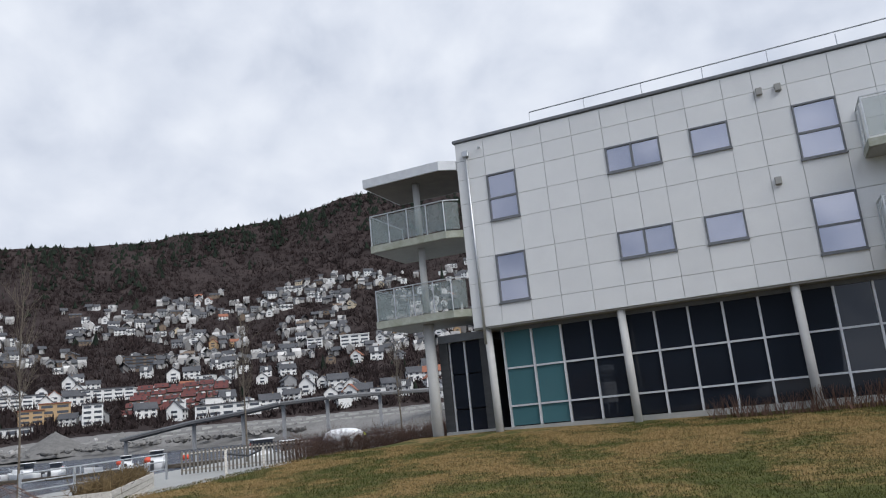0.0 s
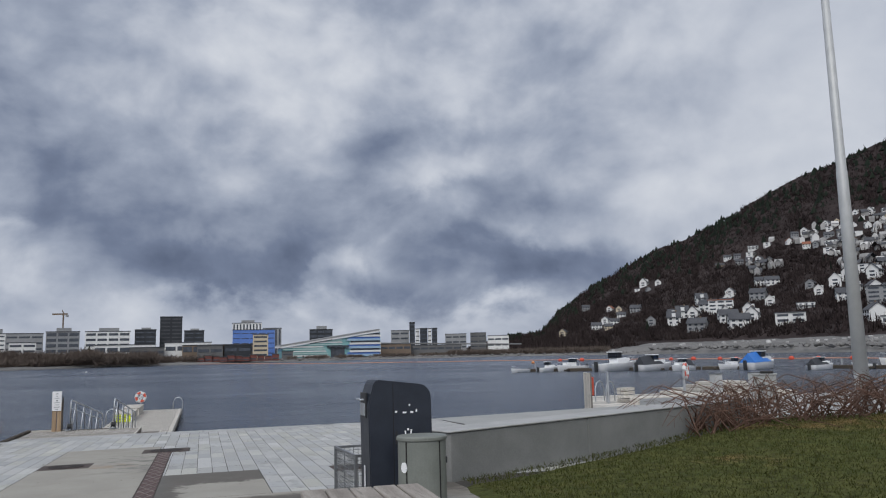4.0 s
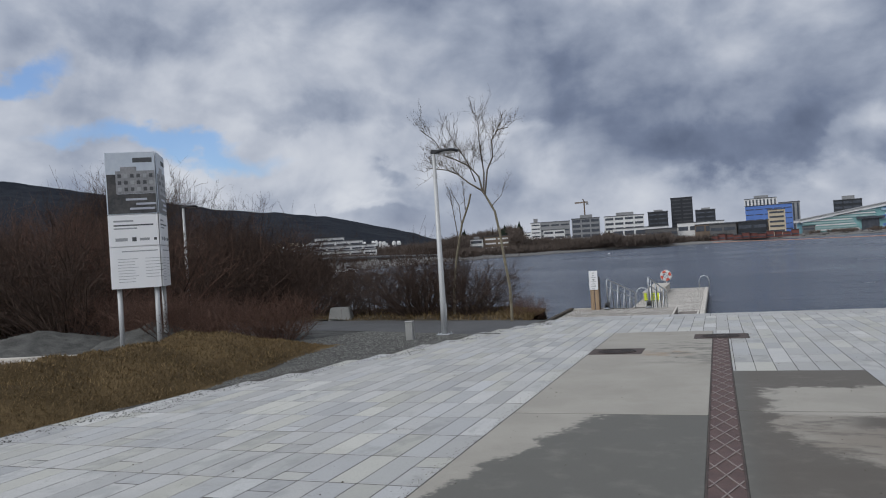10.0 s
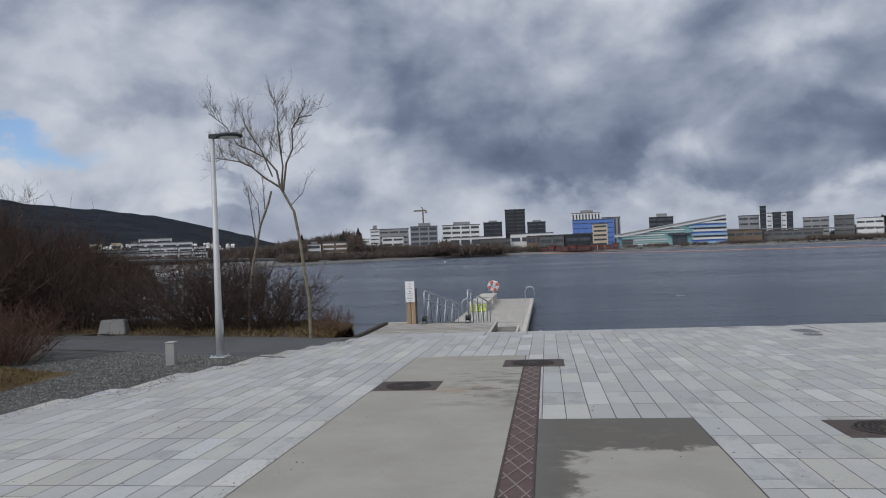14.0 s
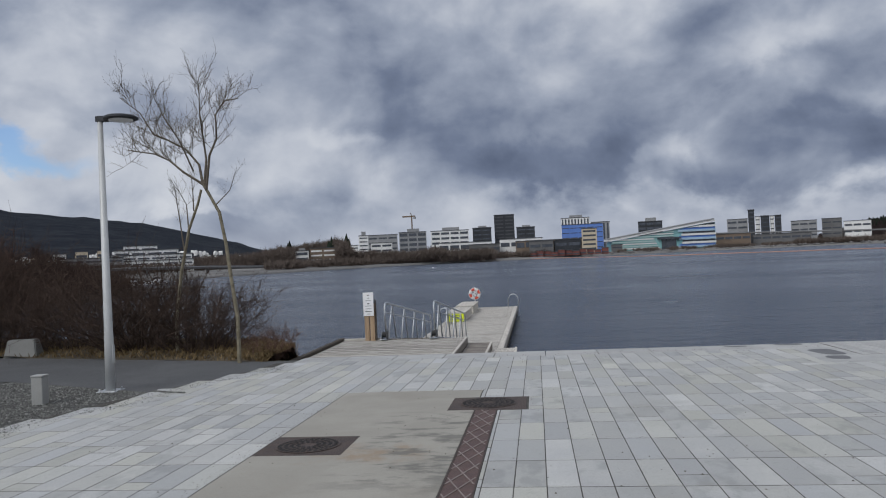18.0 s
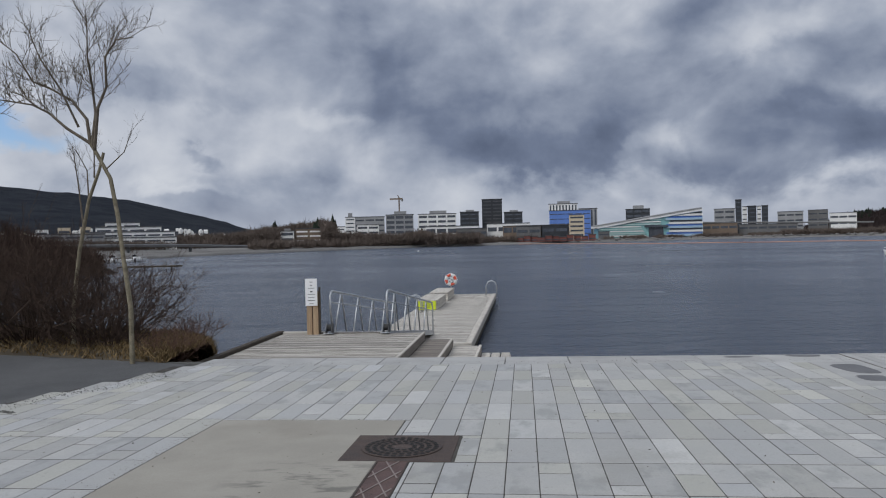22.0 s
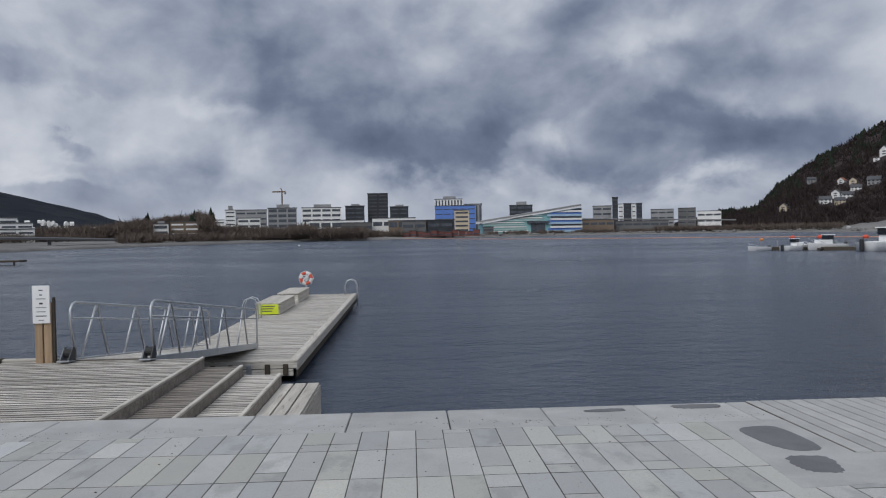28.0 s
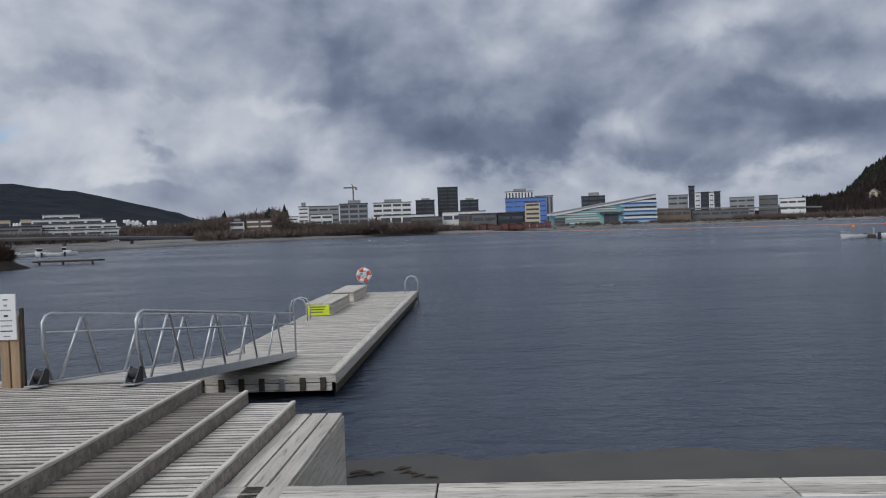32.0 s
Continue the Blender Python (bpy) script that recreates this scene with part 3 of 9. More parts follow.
def tube(points, radii, sides=8, bm=None, caps=True):
    """A tube along points, with a radius at each."""
    bm = bm or bmesh.new()
    points = [Vector(p) for p in points]
    radii = radii if isinstance(radii, (list, tuple)) else [radii] * len(points)
    rings = []
    side = None
    for i, p in enumerate(points):
        a, b = points[max(i - 1, 0)], points[min(i + 1, len(points) - 1)]
        d = (b - a).normalized()
        side = d.orthogonal().normalized() if side is None else (side - d * side.dot(d)).normalized()
        other = d.cross(side)
        rings.append([bm.verts.new(p + radii[i] * (math.cos(k * math.tau / sides) * side + math.sin(k * math.tau / sides) * other)) for k in range(sides)])
    for a, b in zip(rings, rings[1:]):
        for k in range(sides):
            bm.faces.new((a[k], a[(k + 1) % sides], b[(k + 1) % sides], b[k]))
    if caps:
        bm.faces.new(rings[0][::-1])
        bm.faces.new(rings[-1])
    return bm


def prism(outline, z0, z1, bm=None):
    """An upright prism over a list of (x, y)."""
    bm = bm or bmesh.new()
    low = [bm.verts.new((x, y, z0)) for x, y in outline]
    top = [bm.verts.new((x, y, z1)) for x, y in outline]
    n = len(outline)
    for i in range(n):
        bm.faces.new((low[i], low[(i + 1) % n], top[(i + 1) % n], top[i]))
    bm.faces.new(top)
    bm.faces.new(low[::-1])
    return bm


def lathe(profile, sides=24, bm=None):
    """A body of revolution about z from a list of (radius, height)."""
    bm = bm or bmesh.new()
    rings = [[bm.verts.new((max(r, 1e-4) * math.cos(k * math.tau / sides), max(r, 1e-4) * math.sin(k * math.tau / sides), z)) for k in range(sides)] for r, z in profile]
    for a, b in zip(rings, rings[1:]):
        for k in range(sides):
            bm.faces.new((a[k], a[(k + 1) % sides], b[(k + 1) % sides], b[k]))
    bm.faces.new(rings[0][::-1])
    bm.faces.new(rings[-1])
    return bm


def heap(verts, faces, name, material, smooth=False):
    me = bpy.data.meshes.new(name)
    me.from_pydata(verts, [], faces)
    me.materials.append(material)
    if smooth:
        me.polygons.foreach_set("use_smooth", [True] * len(me.polygons))
    return me


def sheet(name, nx, ny, at, material, label, category, smooth=True):
    """A ground sheet: at(u, v) gives the place for u, v in 0..1."""
    verts = [at(i / nx, j / ny) for j in range(ny + 1) for i in range(nx + 1)]
    faces = [(j * (nx + 1) + i, j * (nx + 1) + i + 1, (j + 1) * (nx + 1) + i + 1, (j + 1) * (nx + 1) + i) for j in range(ny) for i in range(nx)]
    return tagged(new(name, heap(verts, faces, name, material, smooth)), label, category, kind="structure")


SLOPE = 0.02
EDGE = 5.75
WATER_Z = -2.05


def floor_z(y):
    """The plaza falls gently to the water."""
    return SLOPE * (5.35 - y)


def tilt(x, y, lift=0.0, turn=0.0):
    """A pose on the falling plaza."""
    return Matrix.Translation((x, y, floor_z(y) + lift)) @ Matrix.Rotation(-math.atan(SLOPE), 4, "X") @ Matrix.Rotation(radians(turn), 4, "Z")


def lerp_table(table, a):
    if a <= table[0][0]:
        return table[0][1]
    for (a0, v0), (a1, v1) in zip(table, table[1:]):
        if a <= a1:
            k = (a - a0) / (a1 - a0)
            return v0 + (v1 - v0) * k
    return table[-1][1]


# ---- water, shores and hills ----
sheet("lake_water", 60, 60, lambda u, v: ((u - 0.5) * 9000, (v - 0.5) * 9000, WATER_Z), WATER, "dark grey-blue rippled lake water", "water", smooth=False)

EYE = Vector((0.5, -15.0, 2.0))
SHORE = ((-90, 120), (-45, 200), (-32, 240), (-20, 370), (-10, 480), (0, 560), (13, 640), (22, 640), (30, 560), (45, 420), (60, 330), (80, 260), (110, 220))
RIDGE = ((19, 0.1), (21.5, 0.7), (22.6, 1.1), (24.0, 1.2), (24.9, 1.3), (25.5, 1.8), (26.3, 2.7), (28.2, 4.2), (30.7, 5.6), (33.7, 7.1), (36, 7.8), (39.5, 9.5), (43, 11.2), (47.2, 12.6), (49.7, 13.4), (52, 13.6), (54.3, 13.6), (57, 13.8), (59.5, 14.1), (62.6, 14.6), (66, 15.0), (70.5, 15.8), (74, 16.9), (77.5, 17.1), (90, 16.0), (115, 9.0))
LEFT_RIDGE = ((-75, 7.5), (-50, 6.6), (-42, 5.3), (-36.5, 4.3), (-28.5, 3.4), (-23.4, 2.1), (-20.5, 1.2), (-16, 0.4))
HILL_NEAR, HILL_FAR = 470.0, 1500.0


def polar(az, far, z):
    a = radians(az)
    return (EYE.x + far * math.sin(a), EYE.y + far * math.cos(a), z)


def hill_place(az, el):
    """A place on the hillside that is seen from the plaza at az and el."""
    top = lerp_table(RIDGE, az)
    s = max(0.0, min(1.0, (el + 0.3) / max(top + 0.3, 0.1))) ** 1.1
    near = max(HILL_NEAR, lerp_table(SHORE, az) + 75)
    far = near + s * (HILL_FAR - near)
    return polar(az, far, EYE.z + far * math.tan(radians(el)))


def hill_at(u, v):
    az = 19.2 + u * 95.8
    el = -0.3 + v * (lerp_table(RIDGE, az) + 0.3)
    x, y, z = hill_place(az, el)
    z += 6 * v * noise.noise(Vector((az * 0.4, v * 7, 0.0))) + 3 * v * noise.noise(Vector((az * 1.7, v * 15, 4.0)))
    return (x, y, z)


sheet("backdrop_hillside", 190, 46, hill_at, HILL, "steep brown wooded hillside above the fjord arm", "hillside")


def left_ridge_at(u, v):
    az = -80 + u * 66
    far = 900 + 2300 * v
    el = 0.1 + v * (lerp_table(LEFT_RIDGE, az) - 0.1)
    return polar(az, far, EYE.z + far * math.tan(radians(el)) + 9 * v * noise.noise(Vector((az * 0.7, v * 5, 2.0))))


sheet("backdrop_mountain", 90, 20, left_ridge_at, MOUNTAIN, "dark forested mountain ridge, tinted blue-grey for distance", "mountain")


def shore_at(u, v):
    az = -95 + u * 205
    near = lerp_table(SHORE, az)
    far = near + (0, 1.2, 6, 60, 160, 400, 900, 2600)[round(v * 7)]
    z = (WATER_Z - 1.5, WATER_Z + 0.4, WATER_Z + 1.3, -0.2, 1.5, 2.0, 2.0, 2.0)[round(v * 7)]
    return polar(az, far, z + (0.5 * noise.noise(Vector((az * 0.9, v * 9, 1.0))) if v > 0.2 else 0))


sheet("ground_far_shore", 200, 7, shore_at, FILL, "grey gravel fill along the far shore", "shore")


FILL_TOP = ((28, -0.3), (33, 0.35), (41, 0.45), (48, 0.55), (56, 0.85), (70, 0.8), (95, 0.8))


def fill_at(u, v):
    """The filled land rising from the shore to the foot of the hill."""
    az = 28 + u * 67
    near = lerp_table(SHORE, az)
    back = (12, 30, 60, 90, 120, 160)[round(v * 5)]
    el = lerp_table(FILL_TOP, az) * (0, 0.3, 0.6, 0.85, 1.0, 1.0)[round(v * 5)]
    top = EYE.z + (near + back) * math.tan(radians(el)) + 0.8 * noise.noise(Vector((az * 1.3, v * 6, 3.0)))
    return polar(az, near + back, (WATER_Z + 0.6) if v < 0.1 else top)


sheet("ground_fill_slope", 150, 5, fill_at, FILL, "sloping grey gravel fill below the hillside", "shore")


def land(az, far):
    """The height of the far shore's land."""
    return max(-0.3, min(2.0, -0.3 + (far - lerp_table(SHORE, az) - 50) * 0.015))


# ---- plaza ----
def plaza_base(u, v):
    x, y = -60 + u * 68.0, -70 + v * (70 + EDGE)
    return (x, y, floor_z(y) - 0.042)


sheet("ground", 34, 38, plaza_base, GRAVEL, "dark grey gravel ground beside the paved plaza", "ground")


def paved_edge(y):
    """The ragged left edge of the paving."""
    return lerp_table(((-30, -7.6), (-8, -7.25), (-4.7, -6.65), (-2.9, -6.1), (1.2, -5.3), (4.0, -4.45), (5.2, -4.4)), y)


def sloped(x0, x1, y0, y1, top, thick, bm=None, bevel=0.0):
    bm2 = box(x0, x1, y0, y1, -thick, top, bevel, bm)
    for v in bm2.verts:
        v.co.z += floor_z(v.co.y)
    return bm2


bed = prism([(8.0, -30), (8.0, 4.95)] + [(paved_edge(y) + 0.03, y) for y in (4.95, 4.0, 2.5, 1.2, -1, -2.9, -4.7, -8, -30)], -0.2, -0.0012)
for v in bed.verts:
    v.co.z += floor_z(v.co.y)
plaza = tagged(part("plaza_floor", bed, JOINT), "pale grey granite paving with dark narrow joints", "pavement", kind="structure")
part("slab", sloped(-1.945, -0.012, -7.34, 1.06, 0.002, 0.1, bevel=0.006), CONCRETE, plaza)
part("slab", sloped(-1.945, -0.012, -30, -7.36, 0.002, 0.1, bevel=0.006), CONCRETE, plaza)
part("slab", sloped(0.262, 1.795, -7.1, -4.45, 0.002, 0.1, bevel=0.006), CONCRETE, plaza)
part("slab", sloped(0.262, 4.3, -30, -7.12, 0.002, 0.1, bevel=0.006), CONCRETE, plaza)


def drain_channel():
    """A patterned brown steel cover strip over the drain."""
    t = thing("drain_channel", "brown rusted steel drain cover with a diamond lattice", "drain", kind="structure")
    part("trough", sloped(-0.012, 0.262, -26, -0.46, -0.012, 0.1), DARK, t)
    part("cover", sloped(0.005, 0.245, -26, -0.46, -0.0005, 0.011), GRATE, t)
    bm = bmesh.new()
    for y0 in np.arange(-26, -0.55, 0.44):
        y1 = min(y0 + 0.62, -0.47)
        reach = (y1 - y0) / 0.62 * 0.226
        for a, b in ((0.012, 0.012 + reach), (0.238, 0.238 - reach)):
            tube(((a, y0, floor_z(y0) + 0.0), (b, y1, floor_z(y1) + 0.0)), 0.008, 4, bm, caps=False)
    part("lattice", bm, LATTICE, t, "pale worn diamond lattice")
    for x in (-0.004, 0.252):
        part("rim", sloped(x - 0.006, x + 0.006, -26, -0.46, 0.003, 0.03), CAST_IRON, t)


drain_channel()


def drain_cover(x0, x1, y0, y1, label, crack=False):
    t = thing("drain_cover", label, "drain cover", kind="structure")
    part("surround", sloped(x0, x1, y0, y1, 0.004, 0.06, bevel=0.004), CAST_IRON, t)
    cx, cy = (x0 + x1) / 2, (y0 + y1) / 2
    r = min(x1 - x0, y1 - y0) * 0.40
    m = tilt(cx, cy, 0.005)
    plate = part("grating", lathe(((0.01, 0), (r * 0.98, 0), (r, 0.004), (r, 0.006), (r * 0.94, 0.007), (r * 0.93, 0.004), (0.01, 0.004)), 28), CAST_IRON, t)
    plate.matrix_basis = m
    bm = bmesh.new()
    for ring, n in ((0.32, 12), (0.5, 18), (0.68, 24), (0.86, 30)):
        for k in range(n):
            a = k * math.tau / n + ring
            c = Vector((math.cos(a), math.sin(a), 0)) * r * ring
            d = Vector((-c.y, c.x, 0)).normalized() * r * ring * 2.1 / n
            o = c.normalized() * r * 0.055
            vs = [bm.verts.new(c + s * d + q * o + Vector((0, 0, 0.0085))) for s, q in ((-1, -1), (1, -1), (1, 1), (-1, 1))]
            bm.faces.new(vs)
    # no holes are cut: near-black quads carry the slots' shade
    slots = part("slots", bm, DARK, t)
    slots.matrix_basis = m
    return t


drain_cover(-0.34, 0.60, -0.46, 0.42, "square rusted cast-iron drain cover with round slotted grating at the channel's end")
drain_cover(-1.94, -1.08, -2.58, -1.78, "rusted square cast-iron drain cover set in concrete")
drain_cover(2.95, 3.85, -5.35, -4.6, "worn dark drain cover set in the pale paving")


def damp_patch(x, y, rx, ry, turn, ragged=0.03):
    """A dark asphalt repair in the paving near the edge."""
    rng = random.Random(x)
    n = 72
    outline = []
    for k in range(n):
        a = k * math.tau / n
        g = 1.0 + 0.05 * math.sin(3 * a + x) + rng.uniform(-ragged, ragged)
        outline.append((rx * math.copysign(abs(math.cos(a)) ** 0.62, math.cos(a)) * g, ry * math.copysign(abs(math.sin(a)) ** 0.62, math.sin(a)) * g))
    ob = part("asphalt_patch", prism(outline, -0.02, 0.006), PATCH)
    ob.matrix_basis = tilt(x, y, 0.0, turn)
    tagged(ob, "dark asphalt repair patch in pale paving", "patch", group="repair patches")


damp_patch(5.69, 4.30, 0.21, 0.42, 4, 0.02)
damp_patch(5.59, 3.52, 0.17, 0.22, -10, 0.08)
damp_patch(5.48, 5.62, 0.24, 0.09, 0, 0.10)
damp_patch(4.5, 5.55, 0.20, 0.06, 4, 0.10)


patch = prism(((5.2, 2.97), (5.72, 3.02), (6.5, 2.72), (7.9, 2.7), (7.9, 4.94), (5.34, 4.94)), -0.04, 0.003)
for v in patch.verts:
    v.co.z += floor_z(v.co.y)
part("slab", patch, KERB, plaza, "plain concrete infill in the paving")
part("joint_bed", sloped(6.06, 7.92, 3.78, 5.76, 0.005, 0.03), EARTH, plaza, "dark mossy joints between narrow stone strips")
for k in range(12):
    part("strip_stone", sloped(6.07 + 0.154 * k, 6.206 + 0.154 * k, 3.77, 5.77, 0.012, 0.02, bevel=0.003), KERB, plaza)


def coping():
    """Long granite kerb stones and a timber beam along the water's edge."""
    t = thing("quay_coping", "pale granite coping stones along the quay edge", "kerb", kind="structure")
    stone = finish("coping_stone", sloped(0.006, 0.984, 0, 0.82, 0, 0.3, bevel=0.008), KERB)
    for v in stone.vertices:
        v.co.z -= floor_z(v.co.y)
    for k in range(-4, 12):
        share("stone", stone, t, tilt(-0.09 + k * 0.99 - 0.0, 4.96))
    walkway = thing("lower_walkway", "weathered timber walkway below the quay edge", "walkway", kind="structure")
    for k in range(12):
        for q in range(4):
            part("plank", box(-1.0 + q * 3.4 + 0.01, 2.4 + q * 3.4 - 0.01, EDGE + 0.04 + k * 0.223, EDGE + 0.25 + k * 0.223, -0.86, -0.80, 0.006), GREY_WOOD, walkway)
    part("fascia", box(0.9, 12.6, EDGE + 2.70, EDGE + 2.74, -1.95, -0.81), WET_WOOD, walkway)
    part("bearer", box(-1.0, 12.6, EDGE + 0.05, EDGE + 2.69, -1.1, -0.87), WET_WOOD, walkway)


coping()
quay = part("wall_quay", box(-60, 11.0, EDGE - 0.35, EDGE, -3.2, -0.12), WALL_CONCRETE)
tagged(quay, "grey concrete quay wall down to the water", "quay wall", kind="structure")
beach = sheet("beach", 40, 10, lambda u, v: (-0.2 + u * 16, EDGE + v * 10.0, -1.80 - v * 0.325 + 0.02 * noise.noise(Vector((u * 20, v * 12, 0)))), SAND, "strip of wet silt and concrete below the quay", "beach")


def drift(seed, x, y):
    rng = random.Random(seed)
    bm = bmesh.new()
    for k in range(7 if x < 1.2 else 3):
        a = rng.uniform(-0.6, 0.6)
        p = Vector((x + rng.uniform(-0.2, 0.2), y + rng.uniform(-0.12, 0.12), -1.80 - (y - EDGE) * 0.034 + 0.03))
        d = Vector((math.cos(a), math.sin(a), 0.1)) * rng.uniform(0.06, 0.15)
        tube((p - d, p + d * 0.3 + Vector((0, 0, 0.015)), p + d), (0.012, 0.02, 0.008), 5, bm)
    tagged(part("driftwood", bm, WET_WOOD), "dark wet driftwood washed up on silt", "driftwood", group="driftwood")


drift(3, 1.02, 12.45)
drift(5, 1.45, 12.6)
drift(8, 1.85, 12.3)

# ---- timber bathing deck, gangway and floating dock ----
DECK = -0.30


def boards(name, x0, x1, y0, y1, z, width, along, parent, material, gap=0.012, thick=0.045):
    """Loose boards side by side; along: the axis that they run on."""
    across = (y0, y1) if along == "x" else (x0, x1)
    n = max(1, round((across[1] - across[0]) / width))
    w = (across[1] - across[0]) / n
    size = (x1 - x0, w - gap) if along == "x" else (w - gap, y1 - y0)
    mesh = finish(name, box(0, size[0], 0, size[1], -thick, 0, 0.004), material)
    for k in range(n):
        at = (x0, y0 + k * w, z) if along == "x" else (x0 + k * w, y0, z)
        share(name, mesh, parent, pose(at[0], at[1], at[2] + 0.002 * (k * 7 % 3 - 1), 0, 0, 0))


def bathing_deck():
    t = thing("bathing_deck", "weathered grey timber bathing deck stepping down to the water", "deck")
    x0, y0, y1 = -4.72, EDGE + 0.05, 11.5
    steps = ((x0, -1.18, DECK), (-1.18, -0.50, DECK - 0.165), (-0.50, 0.18, DECK - 0.33), (0.18, 0.88, DECK - 0.50))
    for k, (a, b, z) in enumerate(steps):
        if k < 3:
            boards("board", a + 0.02, b - 0.064, y0, y1, z, 0.115, "x", t, STEP_WOOD if k == 1 else GREY_WOOD, gap=0.017 if k else 0.031)
            part("nosing", box(b - 0.062, b, y0, y1 + 0.02, z - 0.02, z + 0.02, 0.008), GREY_WOOD_Y, t)
            # riser colour is darker than the nosing because its side is unlit
            part("riser", box(b - 0.058, b - 0.006, y0, y1 + 0.015, z - 0.19, z - 0.022, 0.004), STEP_WOOD, t, "brown riser board, darkened to carry its unlit side")
        else:
            boards("plank", a + 0.01, b, y0, y1, z, 0.23, "y", t, GREY_WOOD_Y, gap=0.03)
        # joists coloured near-black so the board gaps read as shade below
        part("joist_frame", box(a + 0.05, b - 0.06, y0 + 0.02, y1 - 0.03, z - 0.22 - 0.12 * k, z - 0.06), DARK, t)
    part("skirt", box(0.835, 0.868, y0, y1 + 0.03, -1.95, DECK - 0.55), GREY_WOOD_Y, t, "green-stained vertical face")
    for a, b in ((x0, -1.2), (-1.2, 0.83)):
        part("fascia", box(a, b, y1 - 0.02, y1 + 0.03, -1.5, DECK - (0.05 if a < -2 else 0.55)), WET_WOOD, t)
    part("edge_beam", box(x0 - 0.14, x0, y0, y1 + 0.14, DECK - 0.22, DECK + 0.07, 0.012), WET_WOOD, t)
    part("edge_beam", box(x0, -3.62, y1, y1 + 0.14, DECK - 0.22, DECK + 0.05, 0.012), GREY_WOOD, t)
    # the deck is not cut here; this dark plate draws the gap's shade
    part("ramp_cheek", prism(((-4.10, 7.00), (-3.47, 6.40), (-3.20, 7.34)), DECK + 0.004, DECK + 0.028), WET_WOOD, t, "dark triangular plate standing for a shaded gap in the deck")
    for x in (-4.5, -3.0, -1.4, 0.0, 0.7):
        for y in (6.4, 8.9, 11.3):
            part("pile", tube(((x, y, -3.0), (x, y, DECK - 0.4 if x < -1 else -1.0)), 0.09, 8), WET_WOOD, t)


bathing_deck()

GANG_A, GANG_B = Vector((-2.80, 11.45, DECK + 0.03)), Vector((-2.80, 20.6, -1.36))


def gangway():
    t = thing("gangway", "galvanised steel gangway with bent tube railings sloping to the floating dock", "gangway")
    run = GANG_B - GANG_A
    length, half = run.length, 0.70
    pitch = math.degrees(math.atan2(run.z, run.y))
    t.matrix_basis = pose(*GANG_A, pitch, 0, 0)
    mesh = finish("tread", box(-half + 0.04, half - 0.04, 0, 0.19, -0.03, 0.0, 0.003), GREY_WOOD)
    for k in range(int(length / 0.2)):
        share("tread", mesh, t, pose(0, k * 0.2, 0.0))
    for s in (-1, 1):
        part("stringer", box(s * half - 0.03, s * half + 0.03, 0, length, -0.14, 0.03, 0.006), GALV, t)
        h = 1.02
        rail = part("railing", tube(((s * half, 0.25, 0.02), (s * half, -0.02, 0.55), (s * half, -0.06, h - 0.14), (s * half, 0.02, h - 0.04), (s * half, 0.16, h), (s * half, length - 0.4, h), (s * half, length - 0.22, h - 0.05), (s * half, length - 0.12, h - 0.2), (s * half, length - 0.02, 0.02)), 0.026, 8), GALV, t, smooth=True)
        part("mid_rail", tube(((s * half, 0.06, 0.74), (s * half, length - 0.16, 0.74)), 0.017, 6), GALV, rail, smooth=True)
        for y in (1.05, 3.1, 5.15, 7.25):
            part("brace", tube(((s * half, y - 0.62, 0.02), (s * half, y - 0.06, h - 0.08), (s * half, y, h - 0.03), (s * half, y + 0.06, h - 0.08), (s * half, y + 0.62, 0.02)), 0.023, 6), GALV, rail, smooth=True)
        bracket = part("hinge_bracket", box(s * half - 0.12, s * half + 0.09, -0.28, 0.05, -0.03, -0.008, 0.004), GALV, t, "steel hinge bracket")
        for q in (-0.085, 0.06):
            side = prism(((-0.25, 0.0), (0.02, 0.0), (0.02, 0.18), (-0.02, 0.225), (-0.09, 0.225)), s * half + q, s * half + q + 0.02)
            for v in side.verts:
                v.co = Vector((v.co.z, v.co.x, v.co.y))
            part("cheek", side, FRAME if q < 0 else BLACK_METAL, bracket)
        roller = part("roller", tube(((s * half - 0.06, -0.07, 0.12), (s * half + 0.055, -0.07, 0.12)), 0.08, 14), RUBBER, bracket)


gangway()

DOCK_X0, DOCK_X1, DOCK_Y0, DOCK_Y1, DOCK_Z = -4.15, -0.55, 18.1, 40.3, -1.46


